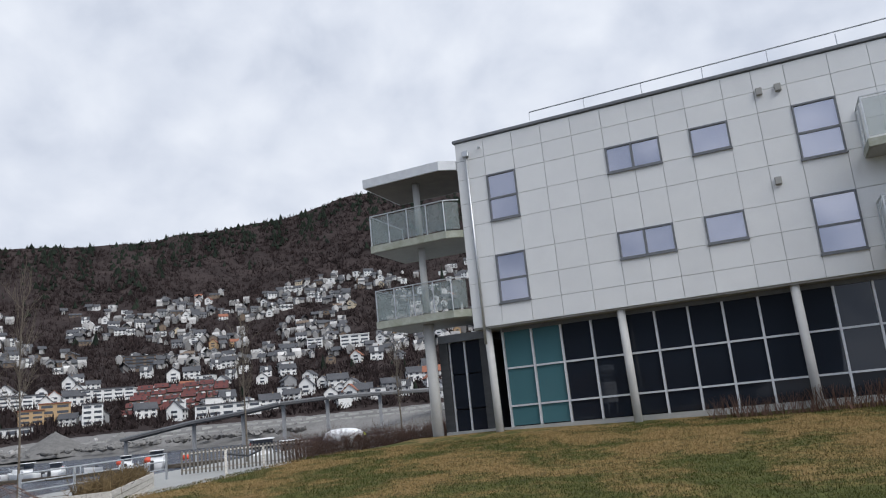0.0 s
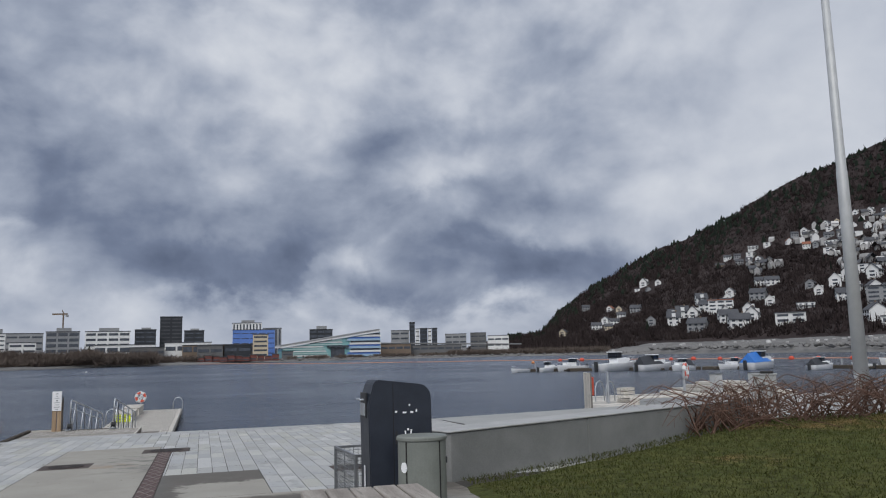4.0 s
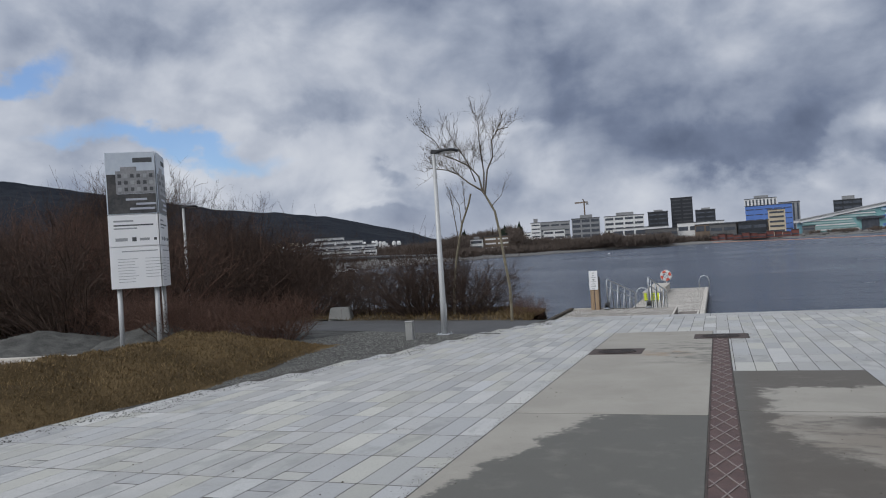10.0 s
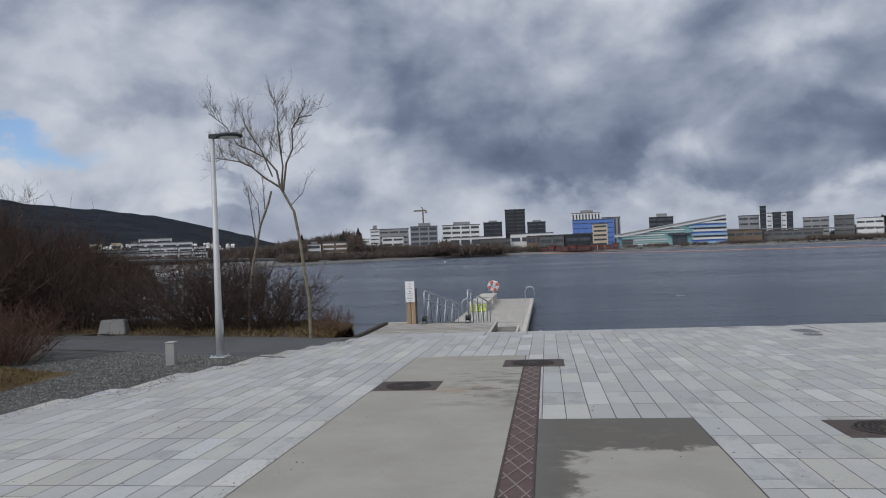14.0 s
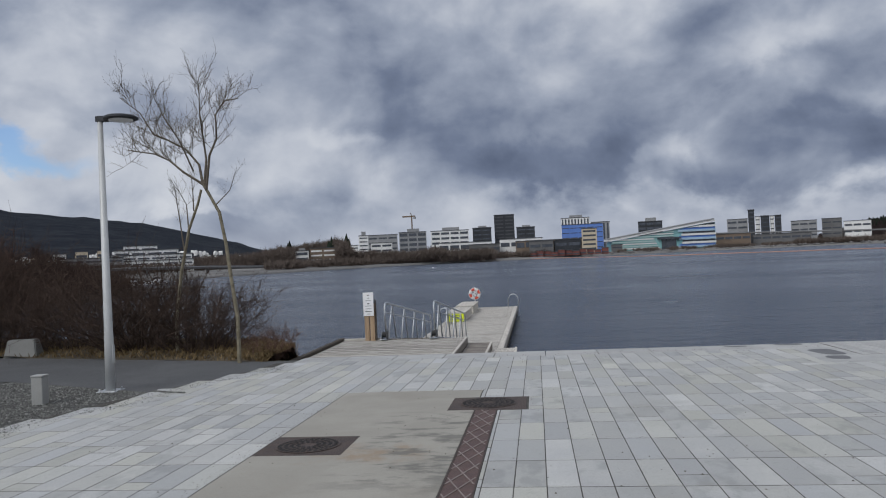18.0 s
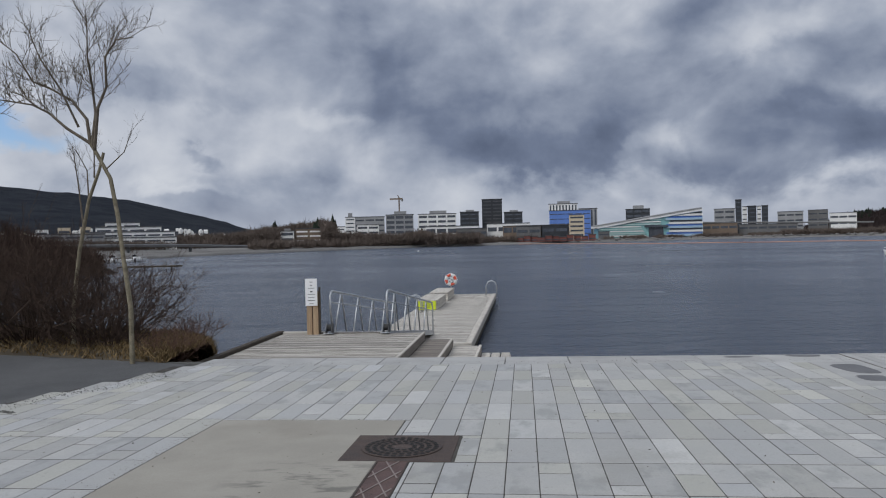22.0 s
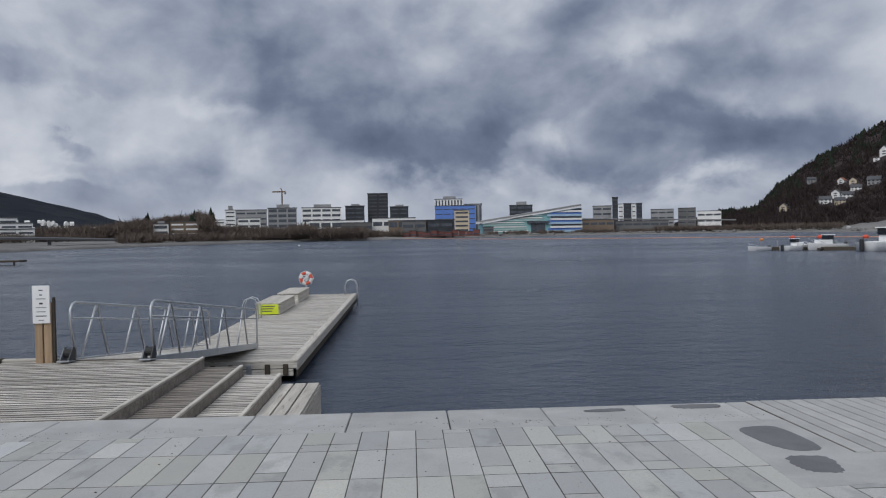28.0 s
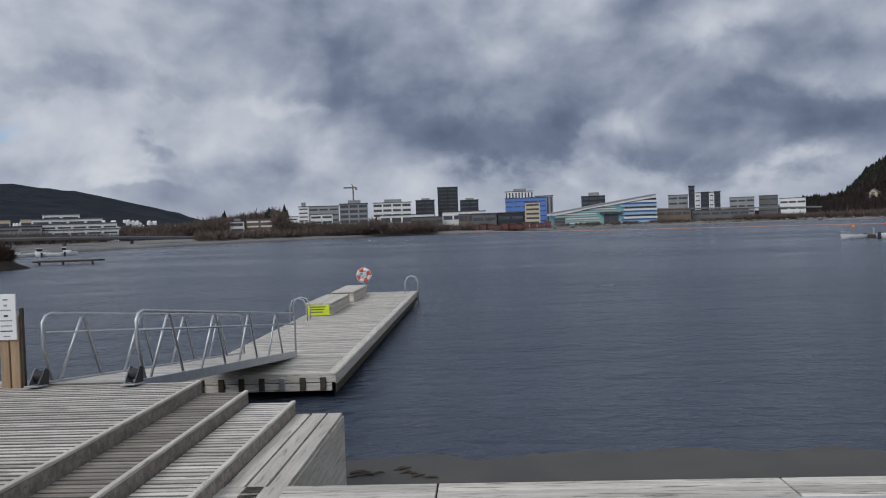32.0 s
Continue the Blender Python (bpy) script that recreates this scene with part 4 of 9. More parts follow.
def floating_dock():
    t = thing("floating_dock", "long weathered timber floating dock on dark floats", "dock")
    boards("board", DOCK_X0, DOCK_X1 - 0.2, DOCK_Y0, DOCK_Y1, DOCK_Z, 0.125, "x", t, GREY_WOOD)
    part("edge_plank", box(DOCK_X1 - 0.19, DOCK_X1, DOCK_Y0, DOCK_Y1, DOCK_Z - 0.05, DOCK_Z + 0.012, 0.006), GREY_WOOD_Y, t)
    for x in (DOCK_X0, DOCK_X1):
        part("side_beam", box(x - 0.03, x + 0.03, DOCK_Y0, DOCK_Y1, DOCK_Z - 0.26, DOCK_Z - 0.004, 0.006), GREY_WOOD_Y, t)
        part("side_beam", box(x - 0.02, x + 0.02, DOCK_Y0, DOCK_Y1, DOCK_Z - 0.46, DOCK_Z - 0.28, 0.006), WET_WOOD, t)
    for y in (DOCK_Y0, DOCK_Y1):
        part("end_beam", box(DOCK_X0, DOCK_X1, y - 0.03, y + 0.03, DOCK_Z - 0.22, DOCK_Z - 0.004, 0.006), GREY_WOOD, t)
        part("end_beam", box(DOCK_X0 + 0.1, DOCK_X1 - 0.1, y - 0.02, y + 0.02, DOCK_Z - 0.42, DOCK_Z - 0.24, 0.006), GREY_WOOD, t)
    for k in range(7):
        x = DOCK_X0 + 0.35 + k * 0.48
        part("end_block", box(x, x + 0.14, DOCK_Y0 - 0.06, DOCK_Y0 - 0.03, DOCK_Z - 0.40, DOCK_Z - 0.10, 0.01), GALV if k == 4 else WET_WOOD, t)
    for k in range(5):
        y = DOCK_Y0 + 0.7 + k * 4.3
        part("float", box(DOCK_X0 + 0.15, DOCK_X1 - 0.15, y, y + 3.4, WATER_Z - 0.25, DOCK_Z - 0.3, 0.04), RUBBER, t)


floating_dock()


def deck_box(y0, y1, x0=-4.0, x1=-3.0, h=0.50, sign=False):
    t = thing("storage_box", "weathered grey timber storage bench " + ("behind a yellow notice" if sign else "near the dock end"), "storage box", pose(0, 0, DOCK_Z), group="dock boxes")
    n = 4
    for k in range(n):
        z = 0.02 + k * (h - 0.1) / n
        part("side_board", box(x0, x1, y0, y0 + 0.03, z, z + (h - 0.1) / n - 0.01, 0.003), GREY_WOOD, t)
        for x in (x0, x1 - 0.03):
            part("side_board", box(x, x + 0.03, y0 + 0.035, y1, z, z + (h - 0.1) / n - 0.01, 0.003), GREY_WOOD_Y, t)
    # near-black filler draws the shade seen between the boards
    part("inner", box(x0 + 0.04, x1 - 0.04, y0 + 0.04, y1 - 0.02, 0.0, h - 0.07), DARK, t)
    for k in range(6):
        x = x0 - 0.03 + k * (x1 - x0 + 0.06) / 6
        part("top_board", box(x, x + (x1 - x0 + 0.06) / 6 - 0.01, y0 - 0.03, y1 + 0.03, h - 0.06, h, 0.005), GREY_WOOD_Y, t)
    if sign:
        s = thing("notice", "fluorescent yellow warning notice fixed to a dock box", "sign", pose(0, 0, DOCK_Z))
        part("plate", box(x0 + 0.08, x1 - 0.06, y0 - 0.05, y0 - 0.035, 0.03, h - 0.06, 0.003), YELLOW, s)
        for k in range(3):
            part("print_bar", box(x0 + 0.2, x1 - 0.2 - 0.06 * k, y0 - 0.053, y0 - 0.0505, h - 0.16 - 0.10 * k, h - 0.12 - 0.10 * k), INK, s)


deck_box(29.8, 33.9, sign=True)
deck_box(35.0, 38.9)


def life_ring(x, y, z, post_base, label, face=0.0):
    p = thing("ring_post", "grey post carrying a life ring", "post", pose(x, y, post_base, 0, 0, face), group="ring posts")
    part("post", box(-0.04, 0.04, 0.06, 0.14, 0, z - post_base + 0.25, 0.006), GALV, p)
    t = thing("life_ring", label, "life ring", pose(x, y, z, 0, 0, face), group="life rings")
    R, r = 0.29, 0.085
    for k in range(8):
        bm = tube([(R * math.cos(a), 0, R * math.sin(a)) for a in [(k + q / 6) * math.tau / 8 for q in range(7)]], r, 10)
        part("ring_segment", bm, RED if k % 2 == 0 else WHITE, t, "orange-red band" if k % 2 == 0 else "white band", smooth=True)
    part("rope", tube([(0.41 * math.cos(a) * (1 - 0.08 * abs(math.sin(4 * a))), -0.02, 0.41 * math.sin(a) * (1 - 0.08 * abs(math.sin(4 * a)))) for a in [q * math.tau / 32 for q in range(33)]], 0.012, 5), WHITE, t)
    part("rope_coil", tube([(0.11 * math.sin(a * 2.2) * (1 + 0.1 * a), -0.07, 0.16 * math.cos(a * 1.7)) for a in [q * 0.35 for q in range(26)]], 0.02, 5), WHITE, t)


life_ring(-3.28, 39.9, -0.52, DOCK_Z, "red and white life ring with coiled rope at the dock's end")


def ladder(x, y, z, turn, label, h=0.85):
    t = thing("bathing_ladder", label, "ladder", pose(x, y, z, 0, 0, turn), group="bathing ladders")
    for s in (-0.24, 0.24):
        part("side_rail", tube([(s, -0.55, 0.0), (s, -0.55, h * 0.6), (s, -0.42, h * 0.92), (s, -0.22, h), (s, 0.0, h * 0.9), (s, 0.10, h * 0.62), (s, 0.12, -1.4)], 0.022, 8), GALV, t, smooth=True)
    for k in range(4):
        part("rung", tube(((-0.24, 0.12, -0.2 - k * 0.28), (0.24, 0.12, -0.2 - k * 0.28)), 0.018, 6), GALV, t)


ladder(-0.55, 39.6, DOCK_Z, -90, "galvanised bent-tube bathing ladder at the dock's corner")
ladder(-4.15, 28.6, DOCK_Z, 90, "galvanised bent-tube bathing ladder beside the dock boxes")


def dock_sign():
    t = thing("notice_post", "white notice board on two golden timber posts at the deck's edge", "sign", pose(-3.92, 11.35, DECK))
    for x in (-0.135, 0.02):
        part("post", box(x, x + 0.13, 0.0, 0.10, -0.1, 1.05, 0.006), NEW_WOOD, t)
    part("back_post", box(0.165, 0.20, 0.02, 0.08, 0, 1.15, 0.004), WET_WOOD, t)
    b = part("board", box(-0.15, 0.145, -0.03, -0.004, 0.70, 1.36, 0.004), PAPER, t, "white printed notice board")
    for k, w in enumerate((0.07, 0.05, 0.16, 0.06, 0.18, 0.16, 0.18, 0.10)):
        z = 1.28 - k * 0.075
        part("print_bar", box(-w / 2, w / 2, -0.034, -0.0305, z - (0.022 if k in (1, 3) else 0.008), z + 0.008), FADED_INK if k % 3 else INK, b)


dock_sign()


# ---- plaza furniture ----
def picnic_table():
    t = thing("picnic_table", "weathered timber picnic table with attached benches on the plaza", "picnic table", tilt(1.96, -13.2, 0.0, -3))
    w = 0.9 / 5
    for k in range(5):
        part("top_board", box(-0.45 + k * w, -0.45 + (k + 1) * w - 0.012, -1.06 + 0.006 * (k * 5 % 3), 1.06 - 0.008 * (k * 7 % 3), 0.70, 0.745, 0.006), TABLE_WOOD, t)
    for s in (-1, 1):
        for k in range(2):
            x = s * 0.78 - 0.15 + k * 0.152
            part("seat_board", box(x, x + 0.145, -1.06, 0.94, 0.375, 0.42, 0.005), NEW_WOOD if (s, k) == (-1, 0) else TABLE_WOOD, t, "bare golden seat board" if (s, k) == (-1, 0) else "")
    for y in (-0.75, 0.75):
        part("top_bearer", box(-0.42, 0.42, y - 0.045, y, 0.60, 0.699, 0.005), NEW_WOOD, t)
        part("seat_bearer", box(-0.90, 0.90, y - 0.045, y, 0.275, 0.374, 0.005), NEW_WOOD, t)
        for s in (-1, 1):
            bm = bmesh.new()
            vs = [bm.verts.new((s * x, yy, z)) for yy in (y + 0.002, y + 0.047) for x, z in ((0.60, 0.0), (0.73, 0.0), (0.36, 0.70), (0.23, 0.70))]
            for f in ((0, 1, 2, 3), (7, 6, 5, 4), (0, 4, 5, 1), (1, 5, 6, 2), (2, 6, 7, 3), (3, 7, 4, 0)):
                bm.faces.new([vs[i] for i in f])
            bmesh.ops.recalc_face_normals(bm, faces=bm.faces[:])
            part("leg", bm, NEW_WOOD, t, "golden sloping plank leg")


picnic_table()


def litter_bin():
    t = thing("litter_bin", "tall dark navy litter bin with rounded top and peeling stickers", "litter bin", tilt(3.0, -9.28, 0.0, -2) @ Matrix.Diagonal((0.88, 0.88, 1.0, 1.0)))
    bm = bmesh.new()
    w, d, h, r = 0.33, 0.40, 1.50, 0.16
    outline = [(-d, 0.0), (-d - 0.02, h - 0.28), (-d + 0.05, h - 0.04), (-d + 0.10, h)] + [(d - r + r * math.sin(a), h - 0.06 - r + r * math.cos(a)) for a in [q * math.pi / 10 for q in range(6)]] + [(d + 0.01, 0.0)]
    rings = [[bm.verts.new((y * 1.0, x, z)) for y, z in outline] for x in (-w, w)]
    n = len(outline)
    for i in range(n):
        bm.faces.new((rings[0][i], rings[0][(i + 1) % n], rings[1][(i + 1) % n], rings[1][i]))
    bm.faces.new(rings[0][::-1])
    bm.faces.new(rings[1])
    bmesh.ops.recalc_face_normals(bm, faces=bm.faces[:])
    bmesh.ops.bevel(bm, geom=bm.edges[:], offset=0.012, segments=2, affect="EDGES")
    body = part("body", bm, BIN_BLUE, t)
    part("slot_frame", box(-d - 0.035, -d - 0.012, -0.20, 0.20, h - 0.42, h - 0.14, 0.006), BLACK_METAL, t)
    part("slot_flap", box(-d - 0.045, -d - 0.03, -0.17, 0.17, h - 0.40, h - 0.26, 0.004), GALV, t, "grey steel flap")
    part("handle", tube(((-d - 0.05, -0.15, h - 0.22), (-d - 0.09, -0.15, h - 0.22), (-d - 0.09, 0.15, h - 0.22), (-d - 0.05, 0.15, h - 0.22)), 0.01, 6), GALV, t)
    part("door_seam", box(-0.105, -0.098, -w - 0.004, -w - 0.0005, 0.05, h - 0.05), DARK, t)
    part("lock", box(-0.08, -0.05, -w - 0.012, -w - 0.001, 0.78, 0.93, 0.003), BLACK_METAL, t)
    for x, z, ww, hh in ((-0.08, 1.13, 0.03, 0.02), (0.02, 1.12, 0.05, 0.018), (0.12, 1.12, 0.04, 0.02), (0.19, 1.13, 0.02, 0.03), (0.10, 1.20, 0.02, 0.02), (0.02, 0.26, 0.03, 0.02), (0.11, 0.15, 0.02, 0.04), (0.0, 0.12, 0.03, 0.015)):
        part("sticker_scrap", box(x, x + ww, -w - 0.004, -w - 0.001, z, z + hh), PAPER, t)
    part("emblem", tube(((0.05, -w - 0.003, 0.93), (0.06, -w - 0.003, 0.84), (0.115, -w - 0.003, 0.84), (0.13, -w - 0.003, 0.94)), 0.011, 5), PAPER, t, "white cup-shaped emblem")
    part("emblem_dot", box(0.075, 0.1, -w - 0.004, -w - 0.001, 0.93, 0.955), PAPER, t)
    part("emblem_bar", box(0.06, 0.13, -w - 0.004, -w - 0.001, 0.765, 0.795), PAPER, t)
    part("sticker_strip", box(-d - 0.024, -d - 0.0195, -0.05, 0.02, 0.25, 0.55), PAPER, t)


litter_bin()


def round_bin():
    t = thing("round_bin", "grey-green cylindrical waste container with a flat lid", "waste container", tilt(3.03, -10.25, 0.0, 0) @ Matrix.Diagonal((0.9, 0.9, 1.05, 1.0)))
    part("body", lathe(((0.27, 0.0), (0.275, 0.02), (0.275, 0.83), (0.27, 0.845)), 36), BIN_GREY, t, smooth=False)
    part("lid", lathe(((0.285, 0.845), (0.29, 0.85), (0.29, 0.875), (0.275, 0.888), (0.05, 0.892)), 36), BIN_GREY, t)
    for a in (215, 300):
        x, y = 0.2765 * math.cos(radians(a)), 0.2765 * math.sin(radians(a))
        part("seam", box(x - 0.006, x + 0.006, y - 0.006, y + 0.006, 0.03, 0.84), DARK, t)
    x, y = 0.277 * math.cos(radians(208)), 0.277 * math.sin(radians(208))
    m = part("round_sticker", lathe(((0.01, 0), (0.05, 0.0), (0.05, 0.004), (0.01, 0.004)), 20), PAPER, t)
    m.matrix_basis = pose(x, y, 0.60, 90, 0, -62)
    part("latch", box(0.235, 0.262, -0.13, -0.08, 0.62, 0.68, 0.004), BLACK_METAL, t)


round_bin()


def wire_cage():
    t = thing("wire_cage", "galvanised wire mesh crate on the paving beside a bin", "wire crate", tilt(2.62, -8.8, 0.0, 2))
    a, b, h = 0.55, 1.2, 0.62
    for x in (0, a):
        for y in (0, b):
            part("post", box(x - 0.018, x + 0.018, y - 0.018, y + 0.018, 0, h, 0.003), CAGE_WIRE, t)
    for z in (0.03, h - 0.02):
        for x in (0, a):
            part("frame_bar", box(x - 0.015, x + 0.015, 0.019, b - 0.019, z - 0.015, z + 0.015), CAGE_WIRE, t)
        for y in (0, b):
            part("frame_bar", box(0.019, a - 0.019, y - 0.015, y + 0.015, z - 0.015, z + 0.015), CAGE_WIRE, t)
    wires = (((0, 0), (0, b)), ((a, 0), (a, b)), ((0, 0), (a, 0)), ((0, b), (a, b)))
    for p, q in wires:
        bm = bmesh.new()
        n = int(math.dist(p, q) / 0.06)
        for k in range(1, n):
            x, y = p[0] + (q[0] - p[0]) * k / n, p[1] + (q[1] - p[1]) * k / n
            tube(((x, y, 0.04), (x, y, h - 0.03)), 0.0042, 4, bm, False)
        for k in range(1, 9):
            tube(((*p, k * h / 9), (*q, k * h / 9)), 0.0042, 4, bm, False)
        part("mesh_panel", bm, CAGE_WIRE, t)


wire_cage()

WALL_A, WALL_B = Vector((4.25, -7.42)), Vector((12.2, -4.15))


def low_wall():
    d = WALL_B - WALL_A
    length, turn = d.length, math.degrees(math.atan2(d.y, d.x))
    t = thing("wall_low", "smooth grey cast-concrete low wall beside the lawn", "wall", pose(WALL_A.x, WALL_A.y, 0, 0, 0, turn), kind="structure")
    seams = (0, 3.05, 6.1, length)
    for a, b in zip(seams, seams[1:]):
        part("wall_block", box(a + 0.004, b - 0.004, 0.0, 0.55, -0.3, 0.935, 0.012), WALL_DARK, t)
    part("coping_cap", box(-0.03, length + 0.02, -0.02, 0.60, 0.938, 0.965, 0.008), KERB, t)


low_wall()


def lawn_z(x, y):
    return max(floor_z(y) + 0.03, 0.20 + 0.048 * (x - 4.3) + 0.05 * noise.noise(Vector((x * 0.2, y * 0.2, 0))))


def lawn_near(y):
    """The lawn's plaza side."""
    return lerp_table(((-60, 6.0), (-20, 4.9), (-12, 4.0), (-8.5, 3.95), (-7.5, 4.2)), y)


def lawn_north(x):
    """The lawn's water side: the wall, then a path edge that climbs to the building."""
    return lerp_table(((3.9, -7.55), (4.25, -7.44), (12.2, -4.3), (14.5, -5.7), (19, -7.6), (24.3, -9.8), (26.5, -11.5), (32, -14.0)), x)


def lawn_at(u, v):
    v = v ** 0.7
    y_top = lawn_north(3.9 + u * 24)
    y = -60 + v * (y_top + 60)
    near = lawn_near(y)
    x = near + u * (27.6 - near)
    y = min(y, lawn_north(x))
    z = lawn_z(x, y)
    edge = min(u * 24, (1 - v) * 30)
    return (x, y, z - (0.08 if edge < 0.01 else 0.0))


sheet("lawn_ground", 70, 80, lawn_at, LAWN, "patchy green and straw-brown winter lawn", "lawn")


def blades(name, count, place, material, label, tall, category, seed):
    """Short grass: thin upright triangles."""
    rng = np.random.default_rng(seed)
    verts, faces = [], []
    for k in range(count):
        p = place(rng)
        if p is None:
            continue
        a = rng.uniform(0, math.tau)
        h, w = tall * rng.uniform(0.5, 1.3), 0.009 * tall / 0.06
        lean = rng.normal(0, 0.55, 2) * h
        n = len(verts)
        c, s = math.cos(a) * w, math.sin(a) * w
        verts += [(p[0] - c, p[1] - s, p[2]), (p[0] + c, p[1] + s, p[2]), (p[0] + lean[0], p[1] + lean[1], p[2] + h)]
        faces.append((n, n + 1, n + 2))
    return tagged(new(name, heap(verts, faces, name, material)), label, category, kind="stuff")


def lawn_spot(rng):
    x = 4.4 + 21 * rng.random()
    y = lawn_north(x) - 26 * rng.random()
    return (x, y, lawn_z(x, y) - 0.005)


blades("grass", 240000, lawn_spot, GRASS_BLADE, "short worn grass blades of the lawn", 0.052, "grass", 3)


MOUND_EDGE = ((-30, -7.5), (-8.3, -7.28), (-6.4, -7.05), (-3.8, -7.4), (-2.2, -7.8), (-0.5, -7.95))


def mound_z(x, y):
    """A low grassy bank along the paving's far side."""
    d = lerp_table(MOUND_EDGE, y) - x
    rise = 0.66 * max(0, min(1, d / 1.5)) ** 0.7 * max(0, 1 - max(0, d - 1.9) / 2.2) ** 0.8
    taper = max(0, min(1, (0.1 - y) / 2.6)) ** 0.7
    return floor_z(y) + rise * taper * (0.85 + 0.35 * noise.noise(Vector((x * 1.3, y * 1.3, 0)))) - 0.035 + 0.02 * noise.noise(Vector((x * 5, y * 5, 2)))


def mound_at(u, v):
    y = -30 + v * 30.2
    x = lerp_table(MOUND_EDGE, y) + 0.1 - u * 4.3
    return (x, y, mound_z(x, y))


sheet("mound_ground", 40, 180, mound_at, MOUND, "low bank of dead brown grass", "grass bank")


def mound_spot(rng):
    y = -16 + 16.2 * rng.random()
    x = lerp_table(MOUND_EDGE, y) - 3.6 * rng.random()
    z = mound_z(x, y)
    return (x, y, z - 0.005) if z > floor_z(y) - 0.01 else None


blades("dry_grass", 52000, mound_spot, DEAD_BLADE, "tufts of dead brown grass on the bank", 0.05, "grass", 5)


def street_lamp(x, y, z, h=4.15, turn=0.0, label="slim grey street lamp with a flat dark disc head"):
    t = thing("street_lamp", label, "street lamp", pose(x, y, z, 0, 0, turn), group="street lamps")
    part("base_plate", box(-0.16, 0.16, -0.16, 0.16, -0.02, 0.02, 0.006), GALV, t)
    for p in ((-0.12, -0.12), (0.12, -0.12), (0.12, 0.12), (-0.12, 0.12)):
        b = part("bolt", lathe(((0.014, 0.0), (0.014, 0.03), (0.008, 0.036)), 6), GALV, t)
        b.matrix_basis = pose(p[0], p[1], 0.02)
    part("pole", tube(((0, 0, 0), (0, 0, 0.9), (0, 0, 0.92), (0, 0, h - 0.02)), (0.078, 0.072, 0.068, 0.042), 16), GREY_PAINT, t, smooth=True)
    part("hatch", box(0.05, 0.082, -0.03, 0.03, 0.45, 0.75, 0.004), GREY_PAINT, t)
    head = part("head", lathe(((0.24, 0.0), (0.27, 0.012), (0.27, 0.04), (0.22, 0.065), (0.05, 0.075)), 28), BLACK_METAL, t, "flat dark disc lamp head")
    head.matrix_basis = pose(0.36, 0, h - 0.05)
    lens = part("lens", lathe(((0.01, 0), (0.19, 0), (0.19, 0.006), (0.01, 0.006)), 28), PAPER, head)
    lens.matrix_basis = pose(0.0, 0, -0.007)
    part("arm", box(-0.06, 0.14, -0.05, 0.05, h - 0.06, h + 0.03, 0.008), BLACK_METAL, t)


street_lamp(-6.12, 2.06, floor_z(2.06) - 0.04, 4.43)
street_lamp(-18.9, 8.7, 0.0, 4.4)


def bollard(x, y, z):
    t = thing("bollard", "short square grey concrete bollard in gravel", "bollard", pose(x, y, z, 0, 0, 4))
    part("body", box(-0.085, 0.085, -0.085, 0.085, -0.1, 0.42, 0.008), WALL_CONCRETE, t)
    part("cap", box(-0.092, 0.092, -0.092, 0.092, 0.42, 0.445, 0.008), KERB, t)


bollard(-6.55, 0.93, floor_z(0.93) - 0.05)


